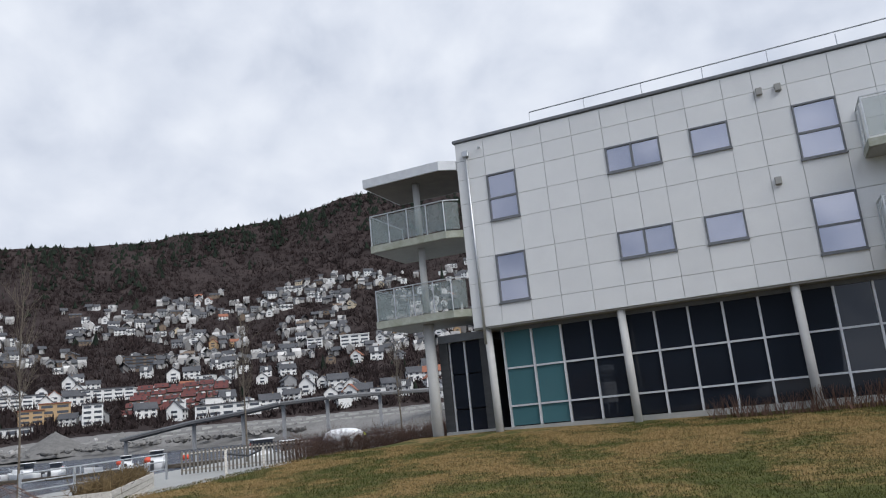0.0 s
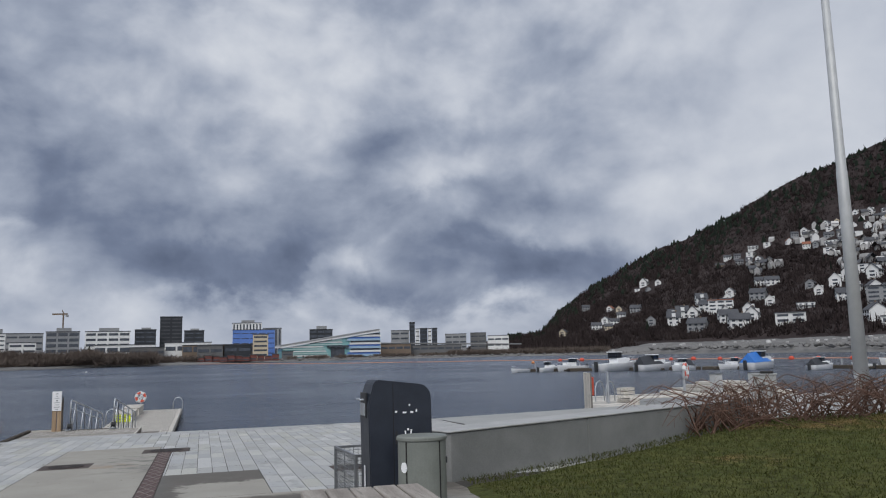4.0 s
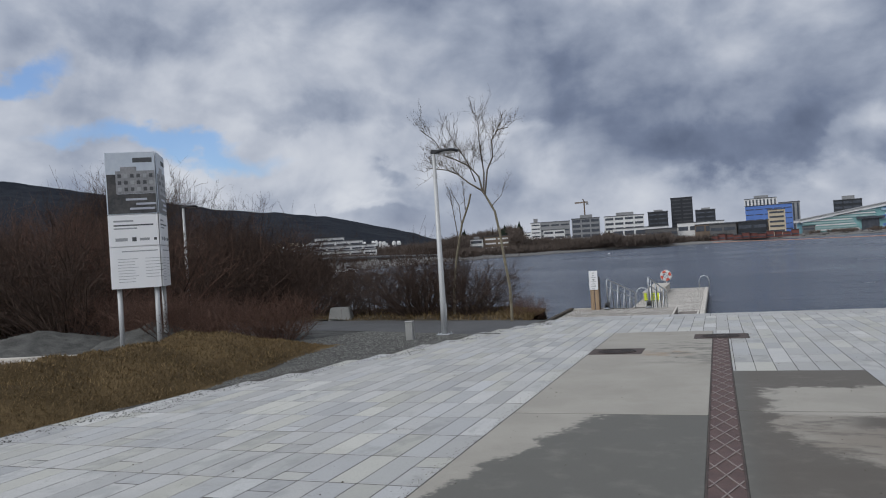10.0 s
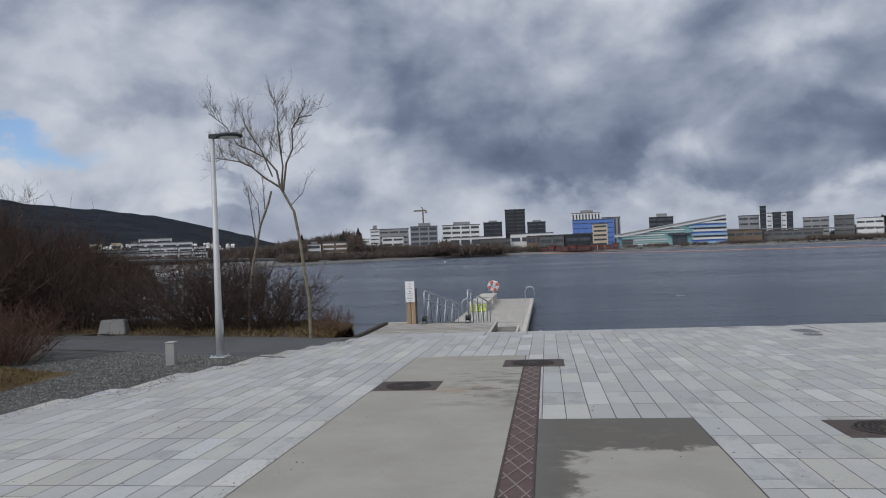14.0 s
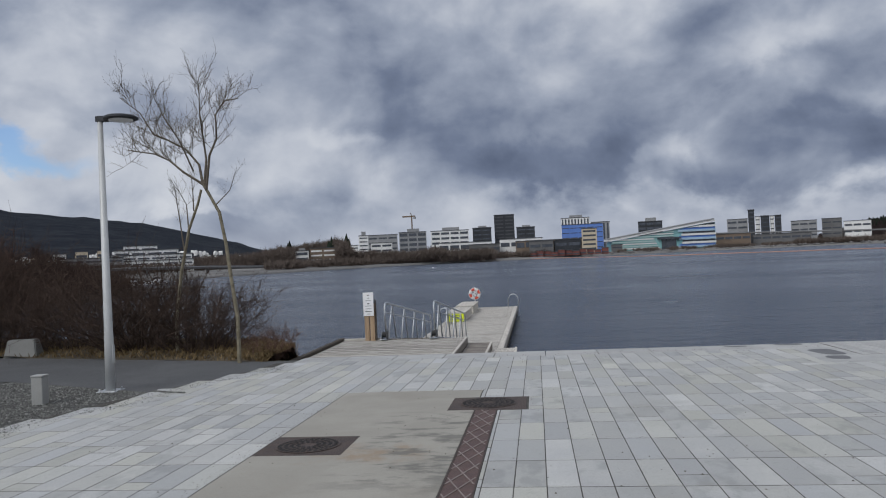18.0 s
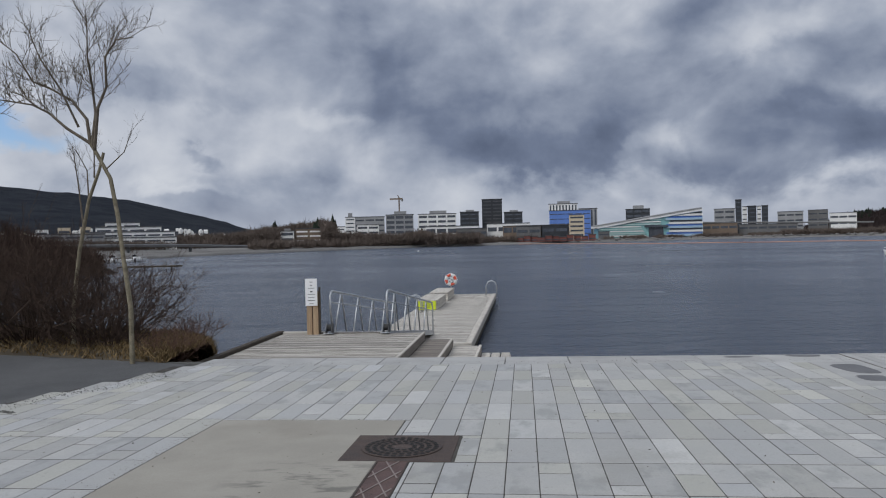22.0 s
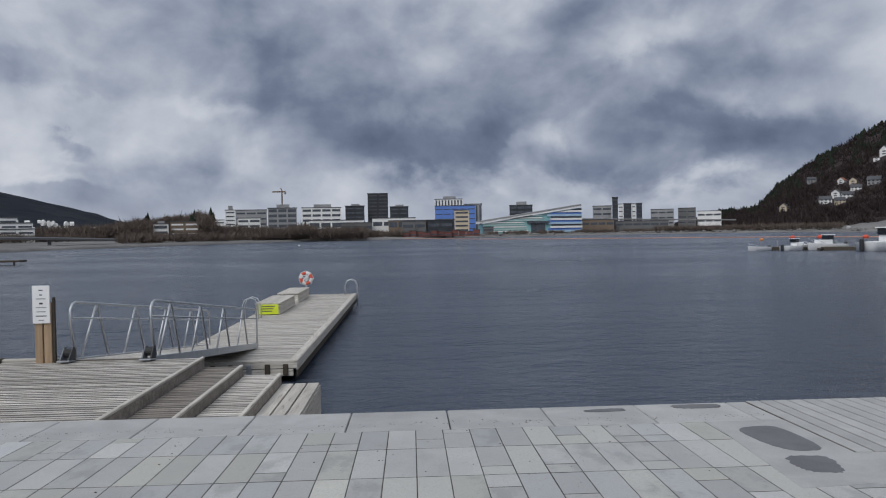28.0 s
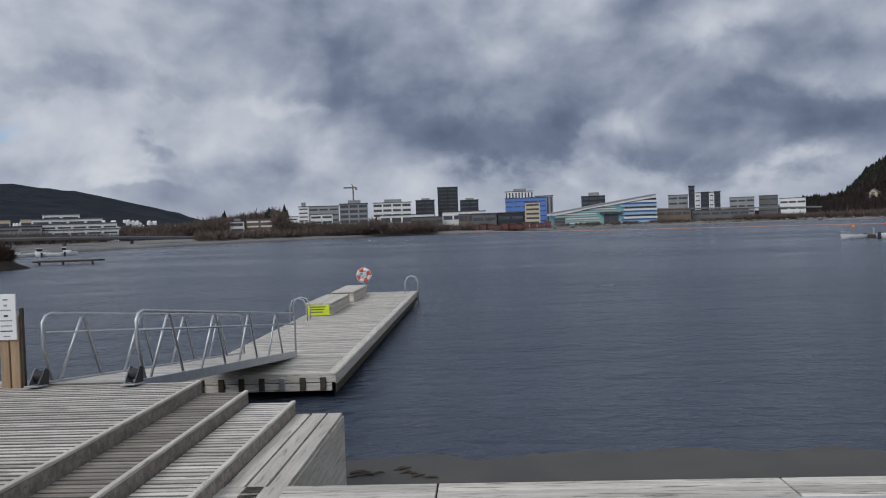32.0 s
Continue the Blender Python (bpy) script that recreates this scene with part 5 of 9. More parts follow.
def site_board():
    """A three-sided notice board on steel legs."""
    t = thing("notice_board", "three-sided white site notice board with a photo panel on steel legs", "notice board", pose(-13.2, -0.25, 0.06, 0, 0, 32) @ Matrix.Scale(1.27, 4))
    w, z0, z1, zm, zb = 0.92, 1.22, 3.84, 2.64, 2.02
    tri = ((-w / 2, 0.0), (w / 2, 0.0), (w / 2, 1.0))
    core = part("core", prism([(x * 0.96 - 0.01, y * 0.94 + 0.02) for x, y in tri], z0 + 0.01, z1 - 0.01), PAPER, t)
    faces = ((tri[0], tri[1]), (tri[1], tri[2]), (tri[2], tri[0]))
    photo = surface("faded_building_photo", (0.16, 0.165, 0.175), (0.34, 0.34, 0.35), 0.4, 5.0, 26, 0.0)
    ground = surface("photo_dark_foreground", (0.02, 0.022, 0.026), (0.10, 0.095, 0.09), 0.4, 3.0, 20, 0.0)
    photo_sky = surface("photo_pale_sky", (0.48, 0.54, 0.62), (0.62, 0.67, 0.72), 0.4, 1.5, 14, 0.0)
    for k, (a, b) in enumerate(faces):
        turn = math.degrees(math.atan2(b[1] - a[1], b[0] - a[0]))
        size = math.dist(a, b)
        m = pose(a[0], a[1], 0, 0, 0, turn)

        def panel(name, x0, x1, za, zb_, mat, out, parent, label=""):
            ob = part(name, box(x0, x1, -out, -0.001, za, zb_, 0.0), mat, parent, label)
            ob.matrix_basis = m
            return ob

        panel("photo_panel", 0.01, size - 0.01, zm + 0.01, z1, photo_sky, 0.016, t, "photo panel of apartment blocks")
        panel("text_panel", 0.01, size - 0.01, zb + 0.01, zm - 0.005, PAPER, 0.018, t)
        panel("lower_panel", 0.01, size - 0.01, z0, zb - 0.005, PAPER, 0.018, t)
        panel("photo_trees", 0.02, size * 0.22, z1 - 0.86, z1 - 0.42, ground, 0.0188, t)
        panel("photo_block", size * 0.20, size - 0.02, z1 - 0.80, z1 - 0.36, photo, 0.0195, t)
        panel("photo_block", size * 0.30, size * 0.62, z1 - 0.36, z1 - 0.28, photo, 0.0195, t)
        for q in range(3):
            for c in range(6):
                u = size * (0.24 + 0.125 * c)
                panel("photo_window", u, u + size * 0.07, z1 - 0.75 + q * 0.13, z1 - 0.68 + q * 0.13, INK if (q + c) % 3 else FADED_INK, 0.0203, t)
        panel("photo_street", 0.02, size - 0.02, zm + 0.02, z1 - 0.805, ground, 0.0185, t)
        for q, (u0, u1) in enumerate(((0.45, 0.95), (0.58, 0.97), (0.38, 0.8))):
            panel("photo_terrace", size * u0, size * u1, zm + 0.09 + 0.09 * q, zm + 0.13 + 0.09 * q, BLINDS, 0.0205, t)
        panel("dark_title", size * 0.55, size - 0.06, z1 - 0.20, z1 - 0.11, INK, 0.019, t)
        for q, (x, z, ww, hh, mat) in enumerate(((0.10, 2.50, 0.36, 0.032, FADED_INK), (0.10, 2.42, 0.72, 0.026, INK), (0.10, 2.36, 0.42, 0.026, FADED_INK), (0.12, 2.13, 0.22, 0.06, FADED_INK), (0.42, 2.12, 0.08, 0.08, INK), (0.56, 2.13, 0.18, 0.05, FADED_INK), (0.82, 2.13, 0.18, 0.05, INK), (0.22, 1.92, 0.72, 0.02, FADED_INK))):
            panel("print_bar", x, min(x + ww, size - 0.05), z, z + hh, mat, 0.0195, t)
        for q in range(9):
            panel("print_bar", 0.14, 0.14 + 0.36 * (0.85 if q % 3 else 1), 1.78 - q * 0.055, 1.789 - q * 0.055, FADED_INK, 0.0195, t)
            if q < 7:
                panel("print_bar", 0.64, 0.64 + 0.32 * (0.8 if q % 2 else 1), 1.78 - q * 0.06, 1.789 - q * 0.06, FADED_INK, 0.0195, t)
    for x, y in ((-w / 2 + 0.12, 0.08), (w / 2 - 0.12, 0.08), (w / 2 - 0.1, 0.80)):
        part("leg", tube(((x, y, -0.3), (x, y, z0 + 0.05)), 0.045, 10), GREY_PAINT, t, smooth=True)


site_board()


def kerb_box():
    t = thing("raised_bed", "low grey timber kerb frame on gravel", "timber frame", pose(-13.0, -4.0, floor_z(-4) - 0.05, 0, 0, 12))
    for a in ((-1.6, 1.6, -0.6, -0.5), (-1.6, 1.6, 0.5, 0.6), (-1.6, -1.5, -0.49, 0.49), (1.5, 1.6, -0.49, 0.49)):
        part("board", box(*a, 0, 0.26, 0.008), GREY_WOOD, t)
    part("cover", box(-1.49, 1.49, -0.49, 0.49, 0.16, 0.2), GREY_WOOD, t)


kerb_box()


def path_near(x):
    return lerp_table(((4.3, 1.35), (4.9, 1.55), (9.3, 3.6), (13, 4.8), (45, 9.0)), -x)


def path_far(x):
    return lerp_table(((4.3, 5.35), (4.9, 5.6), (10.9, 7.6), (16, 9.0), (45, 14.0)), -x)


sheet("asphalt_path", 40, 8, lambda u, v: ((x := -4.3 - u * 40), (y := path_near(x) + v * (path_far(x) - path_near(x))), floor_z(y) - 0.03), ASPHALT, "dark asphalt footpath leaving the plaza", "path")


def bank_at(u, v):
    x = -4.85 - u * 45
    y = path_far(x) - 0.05 + v * (3.2 + 3.0 * min(1, (-x - 4.85) / 2.0))
    return (x, y, floor_z(y) - 0.03 + 0.12 * math.sin(v * math.pi) - 1.9 * max(0, v - 0.62) / 0.38 + 0.10 * noise.noise(Vector((x * 1.2, y * 1.2, 3))))


sheet("bank_ground", 90, 22, bank_at, EARTH, "bank of dead grass and roots along the shore", "bank")


def bank_spot(rng):
    p = bank_at(rng.random() ** 1.6 * 0.5, rng.uniform(0.02, 0.72))
    return (p[0], p[1], p[2] - 0.01)


blades("bank_grass", 12000, bank_spot, DEAD_BLADE, "long dead grass tufts on the shore bank", 0.11, "grass", 15)


def stone(x, y, z, sx, sy, sz, seed, label="grey concrete block half buried in the bank", material=None):
    bm = bmesh.new()
    bmesh.ops.create_icosphere(bm, subdivisions=3, radius=1.0)
    for v in bm.verts:
        c = v.co
        p = max(abs(c.x), abs(c.y), abs(c.z))
        c = c / (p ** 0.6)
        v.co = Vector((c.x * sx, c.y * sy, c.z * sz)) * (1 + 0.12 * noise.noise(c * 1.7 + Vector((seed, 0, 0))))
    ob = part("boulder", bm, material or WALL_CONCRETE, None, smooth=True)
    ob.matrix_basis = pose(x, y, z, 0, 0, seed * 40)
    tagged(ob, label, "boulder", group="boulders")



def concrete_block(x, y, turn):
    """A tapered road block."""
    bm = bmesh.new()
    low = [(-0.55, -0.32), (0.55, -0.32), (0.55, 0.32), (-0.55, 0.32)]
    vs = [bm.verts.new((a, b, -0.15)) for a, b in low] + [bm.verts.new((a * 0.78, b * 0.55, 0.52)) for a, b in low]
    for f in ((3, 2, 1, 0), (4, 5, 6, 7), (0, 1, 5, 4), (1, 2, 6, 5), (2, 3, 7, 6), (3, 0, 4, 7)):
        bm.faces.new([vs[i] for i in f])
    bmesh.ops.bevel(bm, geom=bm.edges[:], offset=0.03, segments=2, affect="EDGES")
    ob = part("road_block", bm, WALL_DARK)
    ob.matrix_basis = pose(x, y, floor_z(y), 0, 0, turn) @ Matrix.Scale(0.78, 4)
    tagged(ob, "tapered grey concrete road block at the path's edge", "road block")


concrete_block(-12.2, 8.3, 10)
for k, (x, y, z, s) in enumerate(((-5.2, 8.6, -1.1, 0.35), (-4.9, 7.9, -0.75, 0.26), (-5.7, 9.3, -1.4, 0.4), (-5.1, 7.3, -0.45, 0.2), (-6.3, 10.2, -1.7, 0.42), (-5.0, 6.7, -0.25, 0.16))):
    stone(x, y, z, s, s * 0.8, s * 0.5, k + 2, "dark shore boulder beside the timber deck", BARK)


stone(-5.95, 9.0, -0.46, 0.46, 0.42, 0.36, 21, "shaggy tussock of dead brown grass on the bank", MOUND)
stone(-5.3, 8.55, -0.62, 0.22, 0.15, 0.12, 22, "pale stone below a grass tussock")


def tussock_spot(rng):
    a, r = rng.uniform(0, math.tau), rng.random() ** 0.5
    return (-5.95 + 0.55 * r * math.cos(a), 9.0 + 0.5 * r * math.sin(a), -0.45 + 0.42 * math.sqrt(max(0, 1 - r * r)))


blades("tussock_grass", 1300, tussock_spot, DEAD_BLADE, "drooping dead grass of a tussock", 0.11, "grass", 25)


def gravel_heap(x, y, r, h, seed):
    rng = random.Random(seed)
    bm = bmesh.new()
    bmesh.ops.create_grid(bm, x_segments=26, y_segments=26, size=r)
    for v in bm.verts:
        d = v.co.length / r
        v.co.z = h * max(0, 1 - d) ** 0.8 + 0.08 * noise.noise(v.co * 3 + Vector((seed, 0, 0))) - 0.05
    ob = part("gravel_mound", bm, GRAVEL, None, smooth=True)
    ob.matrix_basis = pose(x, y, floor_z(y) - 0.08)
    tagged(ob, "heap of grey crushed gravel beside the plaza", "gravel heap", group="gravel heaps")


gravel_heap(-14.0, 1.2, 1.8, 0.7, 1)
gravel_heap(-17.5, 0.6, 2.4, 0.6, 2)

# ---- apartment building ----
GROUND = 1.40


def window_unit(parent, u0, u1, z0, z1, split, depth=0.05):
    """A framed window; split: 'h' (upper and lower pane) or 'v' (side by side) or ''."""
    w = part("window", box(u0, u1, 0.08, 0.12, z0, z1), FRAME, parent)
    f = 0.055
    for a in ((u0, u1, z1 - f, z1), (u0, u1, z0, z0 + f), (u0, u0 + f, z0 + f, z1 - f), (u1 - f, u1, z0 + f, z1 - f)):
        part("window_frame", box(a[0], a[1], -0.035, 0.08, a[2], a[3]), FRAME, w)
    part("sill", box(u0 - 0.03, u1 + 0.03, -0.06, 0.0, z0 - 0.045, z0 - 0.005), FRAME, w)
    cells = [(u0 + f, u1 - f, z0 + f, z1 - f)]
    if split == "h":
        zm = z0 + (z1 - z0) * 0.47
        cells = [(u0 + f, u1 - f, z0 + f, zm - 0.035), (u0 + f, u1 - f, zm + 0.035, z1 - f)]
        part("window_frame", box(u0 + f, u1 - f, -0.02, 0.08, zm - 0.035, zm + 0.035), FRAME, w)
    if split == "v":
        um = u0 + (u1 - u0) * 0.48
        cells = [(u0 + f, um - 0.04, z0 + f, z1 - f), (um + 0.04, u1 - f, z0 + f, z1 - f)]
        part("window_frame", box(um - 0.04, um + 0.04, -0.02, 0.08, z0 + f, z1 - f), FRAME, w)
    for k, c in enumerate(cells):
        part("pane", box(c[0], c[1], 0.02, 0.03, c[2], c[3]), SKY_GLASS, w)


def balcony(parent, u0, u1, y0, y1, z, h, posts, open_side="inner"):
    b = part("balcony_slab", box(u0, u1, y0, y1, z - 0.24, z, 0.01), MOSSY, parent)
    part("underside", box(u0 + 0.05, u1 - 0.05, y0 + 0.05, y1 - 0.05, z - 0.262, z - 0.243), SOFFIT, b)
    front = (u0 + 0.04, u1 - 0.04)
    n = posts
    for k in range(n + 1):
        u = front[0] + (front[1] - front[0]) * k / n
        part("rail_post", box(u - 0.02, u + 0.02, y0 + 0.02, y0 + 0.06, z - 0.1, z + h, 0.003), GALV, b)
        if k < n:
            un = front[0] + (front[1] - front[0]) * (k + 1) / n
            part("glass_panel", box(u + 0.03, un - 0.03, y0 + 0.035, y0 + 0.047, z + 0.06, z + h - 0.05), CLEAR, b)
    part("handrail", box(u0 + 0.02, u1 - 0.02, y0 + 0.015, y0 + 0.065, z + h, z + h + 0.035, 0.004), GALV, b)
    for s in (u0 + 0.04, u1 - 0.04):
        if s > u0 + 1 and open_side == "inner":
            continue
        part("handrail", box(s - 0.025, s + 0.025, y0 + 0.07, y1, z + h, z + h + 0.035, 0.004), GALV, b)
        m = 2
        for k in range(m):
            ya, yb = y0 + 0.1 + (y1 - y0 - 0.1) * k / m, y0 + 0.1 + (y1 - y0 - 0.1) * (k + 1) / m
            part("glass_panel", box(s - 0.006, s + 0.006, ya + 0.02, yb - 0.02, z + 0.06, z + h - 0.05), CLEAR, b)
            part("rail_post", box(s - 0.02, s + 0.02, yb - 0.02, yb + 0.02, z - 0.1, z + h, 0.003), GALV, b)
    return b


def apartment_building():
    t = thing("apartment_building", "white panelled apartment building with glazed ground floor and corner balconies", "building", pose(27.0, -15.15, 0, 0, 0, -104))
    z0, z1, length = 4.9, 11.78, 26.0
    part("wall", box(0.03, length, 0.05, 14, z0, z1 - 0.02), PANEL_GAP, t)
    part("end_wall", box(-0.012, 0.02, 0.06, 14, z0, z1), PANEL, t)
    part("roof", box(-0.08, length + 0.1, -0.06, 14.1, z1, z1 + 0.12, 0.02), FRAME, t, "dark metal roof edge")
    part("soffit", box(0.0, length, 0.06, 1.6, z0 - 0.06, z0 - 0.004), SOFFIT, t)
    wins = []
    for base in (0.0, 12.6):
        for (a, b, low, split) in ((1.10, 2.20, 1.72, "h"), (5.42, 7.22, 0.91, "v"), (8.18, 9.38, 0.91, ""), (11.26, 12.50, 1.78, "h")):
            if base and a < 2:
                continue
            wins += [(a + base, b + base, 10.33 - low, 10.33, split), (a + base, b + base, 7.37 - low, 7.37, split)]
    for w in wins:
        window_unit(t, *w)
    cols = [0.0, 1.10, 2.20, 3.28, 4.36, 5.42, 6.32, 7.22, 8.18, 9.38, 10.30, 11.26, 12.50, 13.6, 14.8, 16.0, 17.1, 18.02, 19.82, 20.78, 21.98, 23.86, 25.1, 26.0]
    rows = [4.9, 5.60, 6.46, 7.37, 8.58, 9.42, 10.33, 11.05, 11.76]
    rng = random.Random(5)
    for i, (a, b) in enumerate(zip(cols, cols[1:])):
        for c, d in zip(rows, rows[1:]):
            um, zm = (a + b) / 2, (c + d) / 2
            hit = [w for w in wins if w[0] - 0.05 < um < w[1] + 0.05 and w[2] < d - 0.05 and w[3] > c + 0.05]
            if hit:
                lo, hi = hit[0][2], hit[0][3]
                if lo - c > 0.12:
                    part("panel", box(a + 0.007, b - 0.007, 0.0, 0.04, c + 0.007, lo - 0.05), PANEL, t)
                if d - hi > 0.12:
                    part("panel", box(a + 0.007, b - 0.007, 0.0, 0.04, hi + 0.007, d - 0.007), PANEL, t)
                continue
            part("panel", box(a + 0.007, b - 0.007, 0.0, 0.04, c + 0.007, d - 0.007), PANEL, t)
    part("downpipe", tube(((0.42, -0.07, 4.3), (0.42, -0.07, 11.15)), 0.05, 10), GALV, t, smooth=True)
    part("hopper", box(0.30, 0.54, -0.16, -0.01, 11.15, 11.38, 0.02), GALV, t)
    part("spout", tube(((0.95, 0.0, 11.42), (0.95, -0.14, 11.40)), 0.035, 8), GALV, t)
    for u, z in ((10.45, 11.0), (11.0, 11.0), (10.5, 8.05)):
        part("vent", box(u - 0.1, u + 0.1, -0.12, -0.003, z - 0.12, z + 0.12, 0.02), SOFFIT, t)
    for k in range(12):
        u = 2.9 + k * 2.0
        part("roof_rail_post", tube(((u, 0.3, z1 + 0.1), (u, 0.3, z1 + 0.62)), 0.018, 6), GALV, t)
    part("roof_rail", tube(((2.9, 0.3, z1 + 0.62), (25.6, 0.3, z1 + 0.78)), 0.024, 6), GALV, t)
    # ground floor
    part("inner_wall", box(0.2, length, 3.6, 3.7, GROUND - 0.4, z0 - 0.07), SLATE, t)
    part("plinth", box(-1.7, length, 0.62, 0.9, GROUND - 0.8, GROUND + 0.02), WALL_CONCRETE, t)
    # near-black sheet stands in for the unlit room behind the panes
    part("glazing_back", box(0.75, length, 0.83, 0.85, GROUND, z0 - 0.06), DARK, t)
    us = [0.8 + k * 1.06 for k in range(24)]
    tz = (GROUND + 0.02, GROUND + 0.72, GROUND + 2.02, z0 - 0.08)
    for u in us:
        part("mullion", box(u - 0.035, u + 0.035, 0.62, 0.78, GROUND, z0 - 0.065), LIGHT_FRAME, t)
    for z in tz[1:3]:
        part("transom", box(us[0], us[-1], 0.64, 0.76, z - 0.03, z + 0.03), LIGHT_FRAME, t)
    part("transom", box(us[0], us[-1], 0.61, 0.79, z0 - 0.20, z0 - 0.066), FRAME, t)
    for k, (a, b) in enumerate(zip(us, us[1:])):
        for c, d in zip(tz, tz[1:]):
            teal = k in (0, 1) or (k == 12 and d < 4)
            part("pane", box(a + 0.04, b - 0.04, 0.70, 0.715, c + 0.035, d - 0.035), TEAL_GLASS if teal else GLASS, t)
    for u in (0.40, 5.10, 10.35, 15.6, 20.8):
        part("column", tube(((u + 0.08, 0.25, GROUND - 0.6), (u + 0.02, 0.25, z0 - 0.01)), 0.135, 16), COLUMN, t, smooth=True)
    part("slate_wall", box(-1.75, -1.42, 0.75, 3.4, GROUND - 0.6, z0 - 0.3), SLATE, t)
    part("slate_wall", box(-0.15, 0.12, 0.75, 3.4, GROUND - 0.6, z0 - 0.3), SLATE, t)
    # another near-black sheet, for the dim entrance hall
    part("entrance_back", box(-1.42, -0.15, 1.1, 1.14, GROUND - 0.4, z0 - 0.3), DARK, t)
    part("entrance_head", box(-1.75, 0.12, 0.7, 3.4, z0 - 0.3, z0 - 0.02), FRAME, t)
    for a, b in ((-1.40, -0.82), (-0.78, -0.17)):
        for c, d in ((GROUND - 0.2, GROUND + 0.75), (GROUND + 0.80, GROUND + 2.0), (GROUND + 2.05, z0 - 0.33)):
            part("pane", box(a + 0.02, b - 0.02, 0.92, 0.935, c, d), GLASS, t)
    for u in (-1.40, -0.80, -0.16):
        part("mullion", box(u - 0.03, u + 0.03, 0.88, 1.0, GROUND - 0.2, z0 - 0.3), LIGHT_FRAME, t)
    # corner balconies
    outline = ((-3.72, -0.25), (-0.55, -0.36), (-0.012, -0.02), (-0.012, 2.6), (-3.72, 2.6))
    for z in (5.62, 8.50):
        slab = part("balcony_slab", prism(outline, z - 0.26, z), MOSSY, t)
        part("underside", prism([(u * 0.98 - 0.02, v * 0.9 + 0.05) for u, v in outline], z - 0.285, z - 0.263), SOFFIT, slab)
        edge = ((-3.68, 2.5), (-3.68, -0.2), (-2.9, -0.228), (-2.1, -0.256), (-1.3, -0.284), (-0.57, -0.31), (-0.08, 0.0))
        for a, b in zip(edge, edge[1:]):
            run = math.dist(a, b)
            turn = math.degrees(math.atan2(b[1] - a[1], b[0] - a[0]))
            for name, shape, mat in (("glass_panel", box(0.04, run - 0.04, -0.006, 0.006, 0.06, 1.08), CLEAR), ("rail_post", box(-0.02, 0.02, -0.02, 0.02, -0.12, 1.13, 0.003), GALV), ("handrail", box(0, run, -0.025, 0.025, 1.135, 1.17, 0.004), GALV)):
                part(name, shape, mat, slab).matrix_basis = pose(a[0], a[1], z, 0, 0, turn)
    part("canopy", prism(((-3.8, -0.35), (-0.55, -0.45), (-0.012, -0.06), (-0.012, 2.7), (-3.8, 2.7)), 10.78, 11.12), LIGHT_FRAME, t, "pale grey flat balcony roof slab")
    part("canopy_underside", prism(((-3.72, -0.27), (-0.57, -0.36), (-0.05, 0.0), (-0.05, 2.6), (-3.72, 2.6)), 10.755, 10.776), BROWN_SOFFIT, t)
    for a, b in ((GROUND - 0.6, 5.33), (5.63, 8.21), (8.51, 10.75)):
        part("column", tube(((-1.95, 0.45, a), (-1.95, 0.45, b)), 0.20 if a < 3 else 0.13, 16), COLUMN, t, smooth=True)
    for z in (5.63, 8.51):
        part("balcony_door", box(-0.04, -0.016, 0.9, 1.9, z, z + 2.1), GLASS, t)
        part("flower_box", box(-0.95, -0.55, 0.1, 0.35, z, z + 0.42, 0.01), BLACK_METAL, t)
    # side balconies on the long front
    for z in (5.55, 8.45):
        balcony(t, 12.9, 17.4, -1.3, -0.02, z, 1.25, 5, "both")


apartment_building()


def shrub_row(u0, u1, seed):
    """Low brown hedge in front of the glazing."""
    rng = np.random.default_rng(seed)
    verts, faces = [], []
    d, n = (-math.sin(radians(14)), -math.cos(radians(14))), (-math.cos(radians(14)), math.sin(radians(14)))
    for k in range(620):
        u, v = rng.uniform(u0, u1), rng.uniform(0.3, 1.0)
        h = 0.05 + 0.55 * abs(noise.noise(Vector((u * 0.8, 0, seed)))) + 0.16 * rng.random()
        x, y = 27 + d[0] * u + n[0] * v, -15.15 + d[1] * u + n[1] * v
        z = GROUND - 0.25
        lean = rng.normal(0, 0.18, 2)
        i = len(verts)
        w = 0.012
        a = rng.uniform(0, math.tau)
        verts += [(x - w * math.cos(a), y - w * math.sin(a), z), (x + w * math.cos(a), y + w * math.sin(a), z), (x + lean[0] + w, y + lean[1], z + 0.3 + h), (x + lean[0] - w, y + lean[1], z + 0.3 + h)]
        faces.append((i, i + 1, i + 2, i + 3))
    ob = new("hedge", heap(verts, faces, "hedge", TWIG_RED))
    tagged(ob, "low brown leafless hedge before the glazed ground floor", "hedge")


shrub_row(7.4, 14.0, 2)
shrub_row(14.4, 20.0, 3)

# ---- trees and shrubs ----


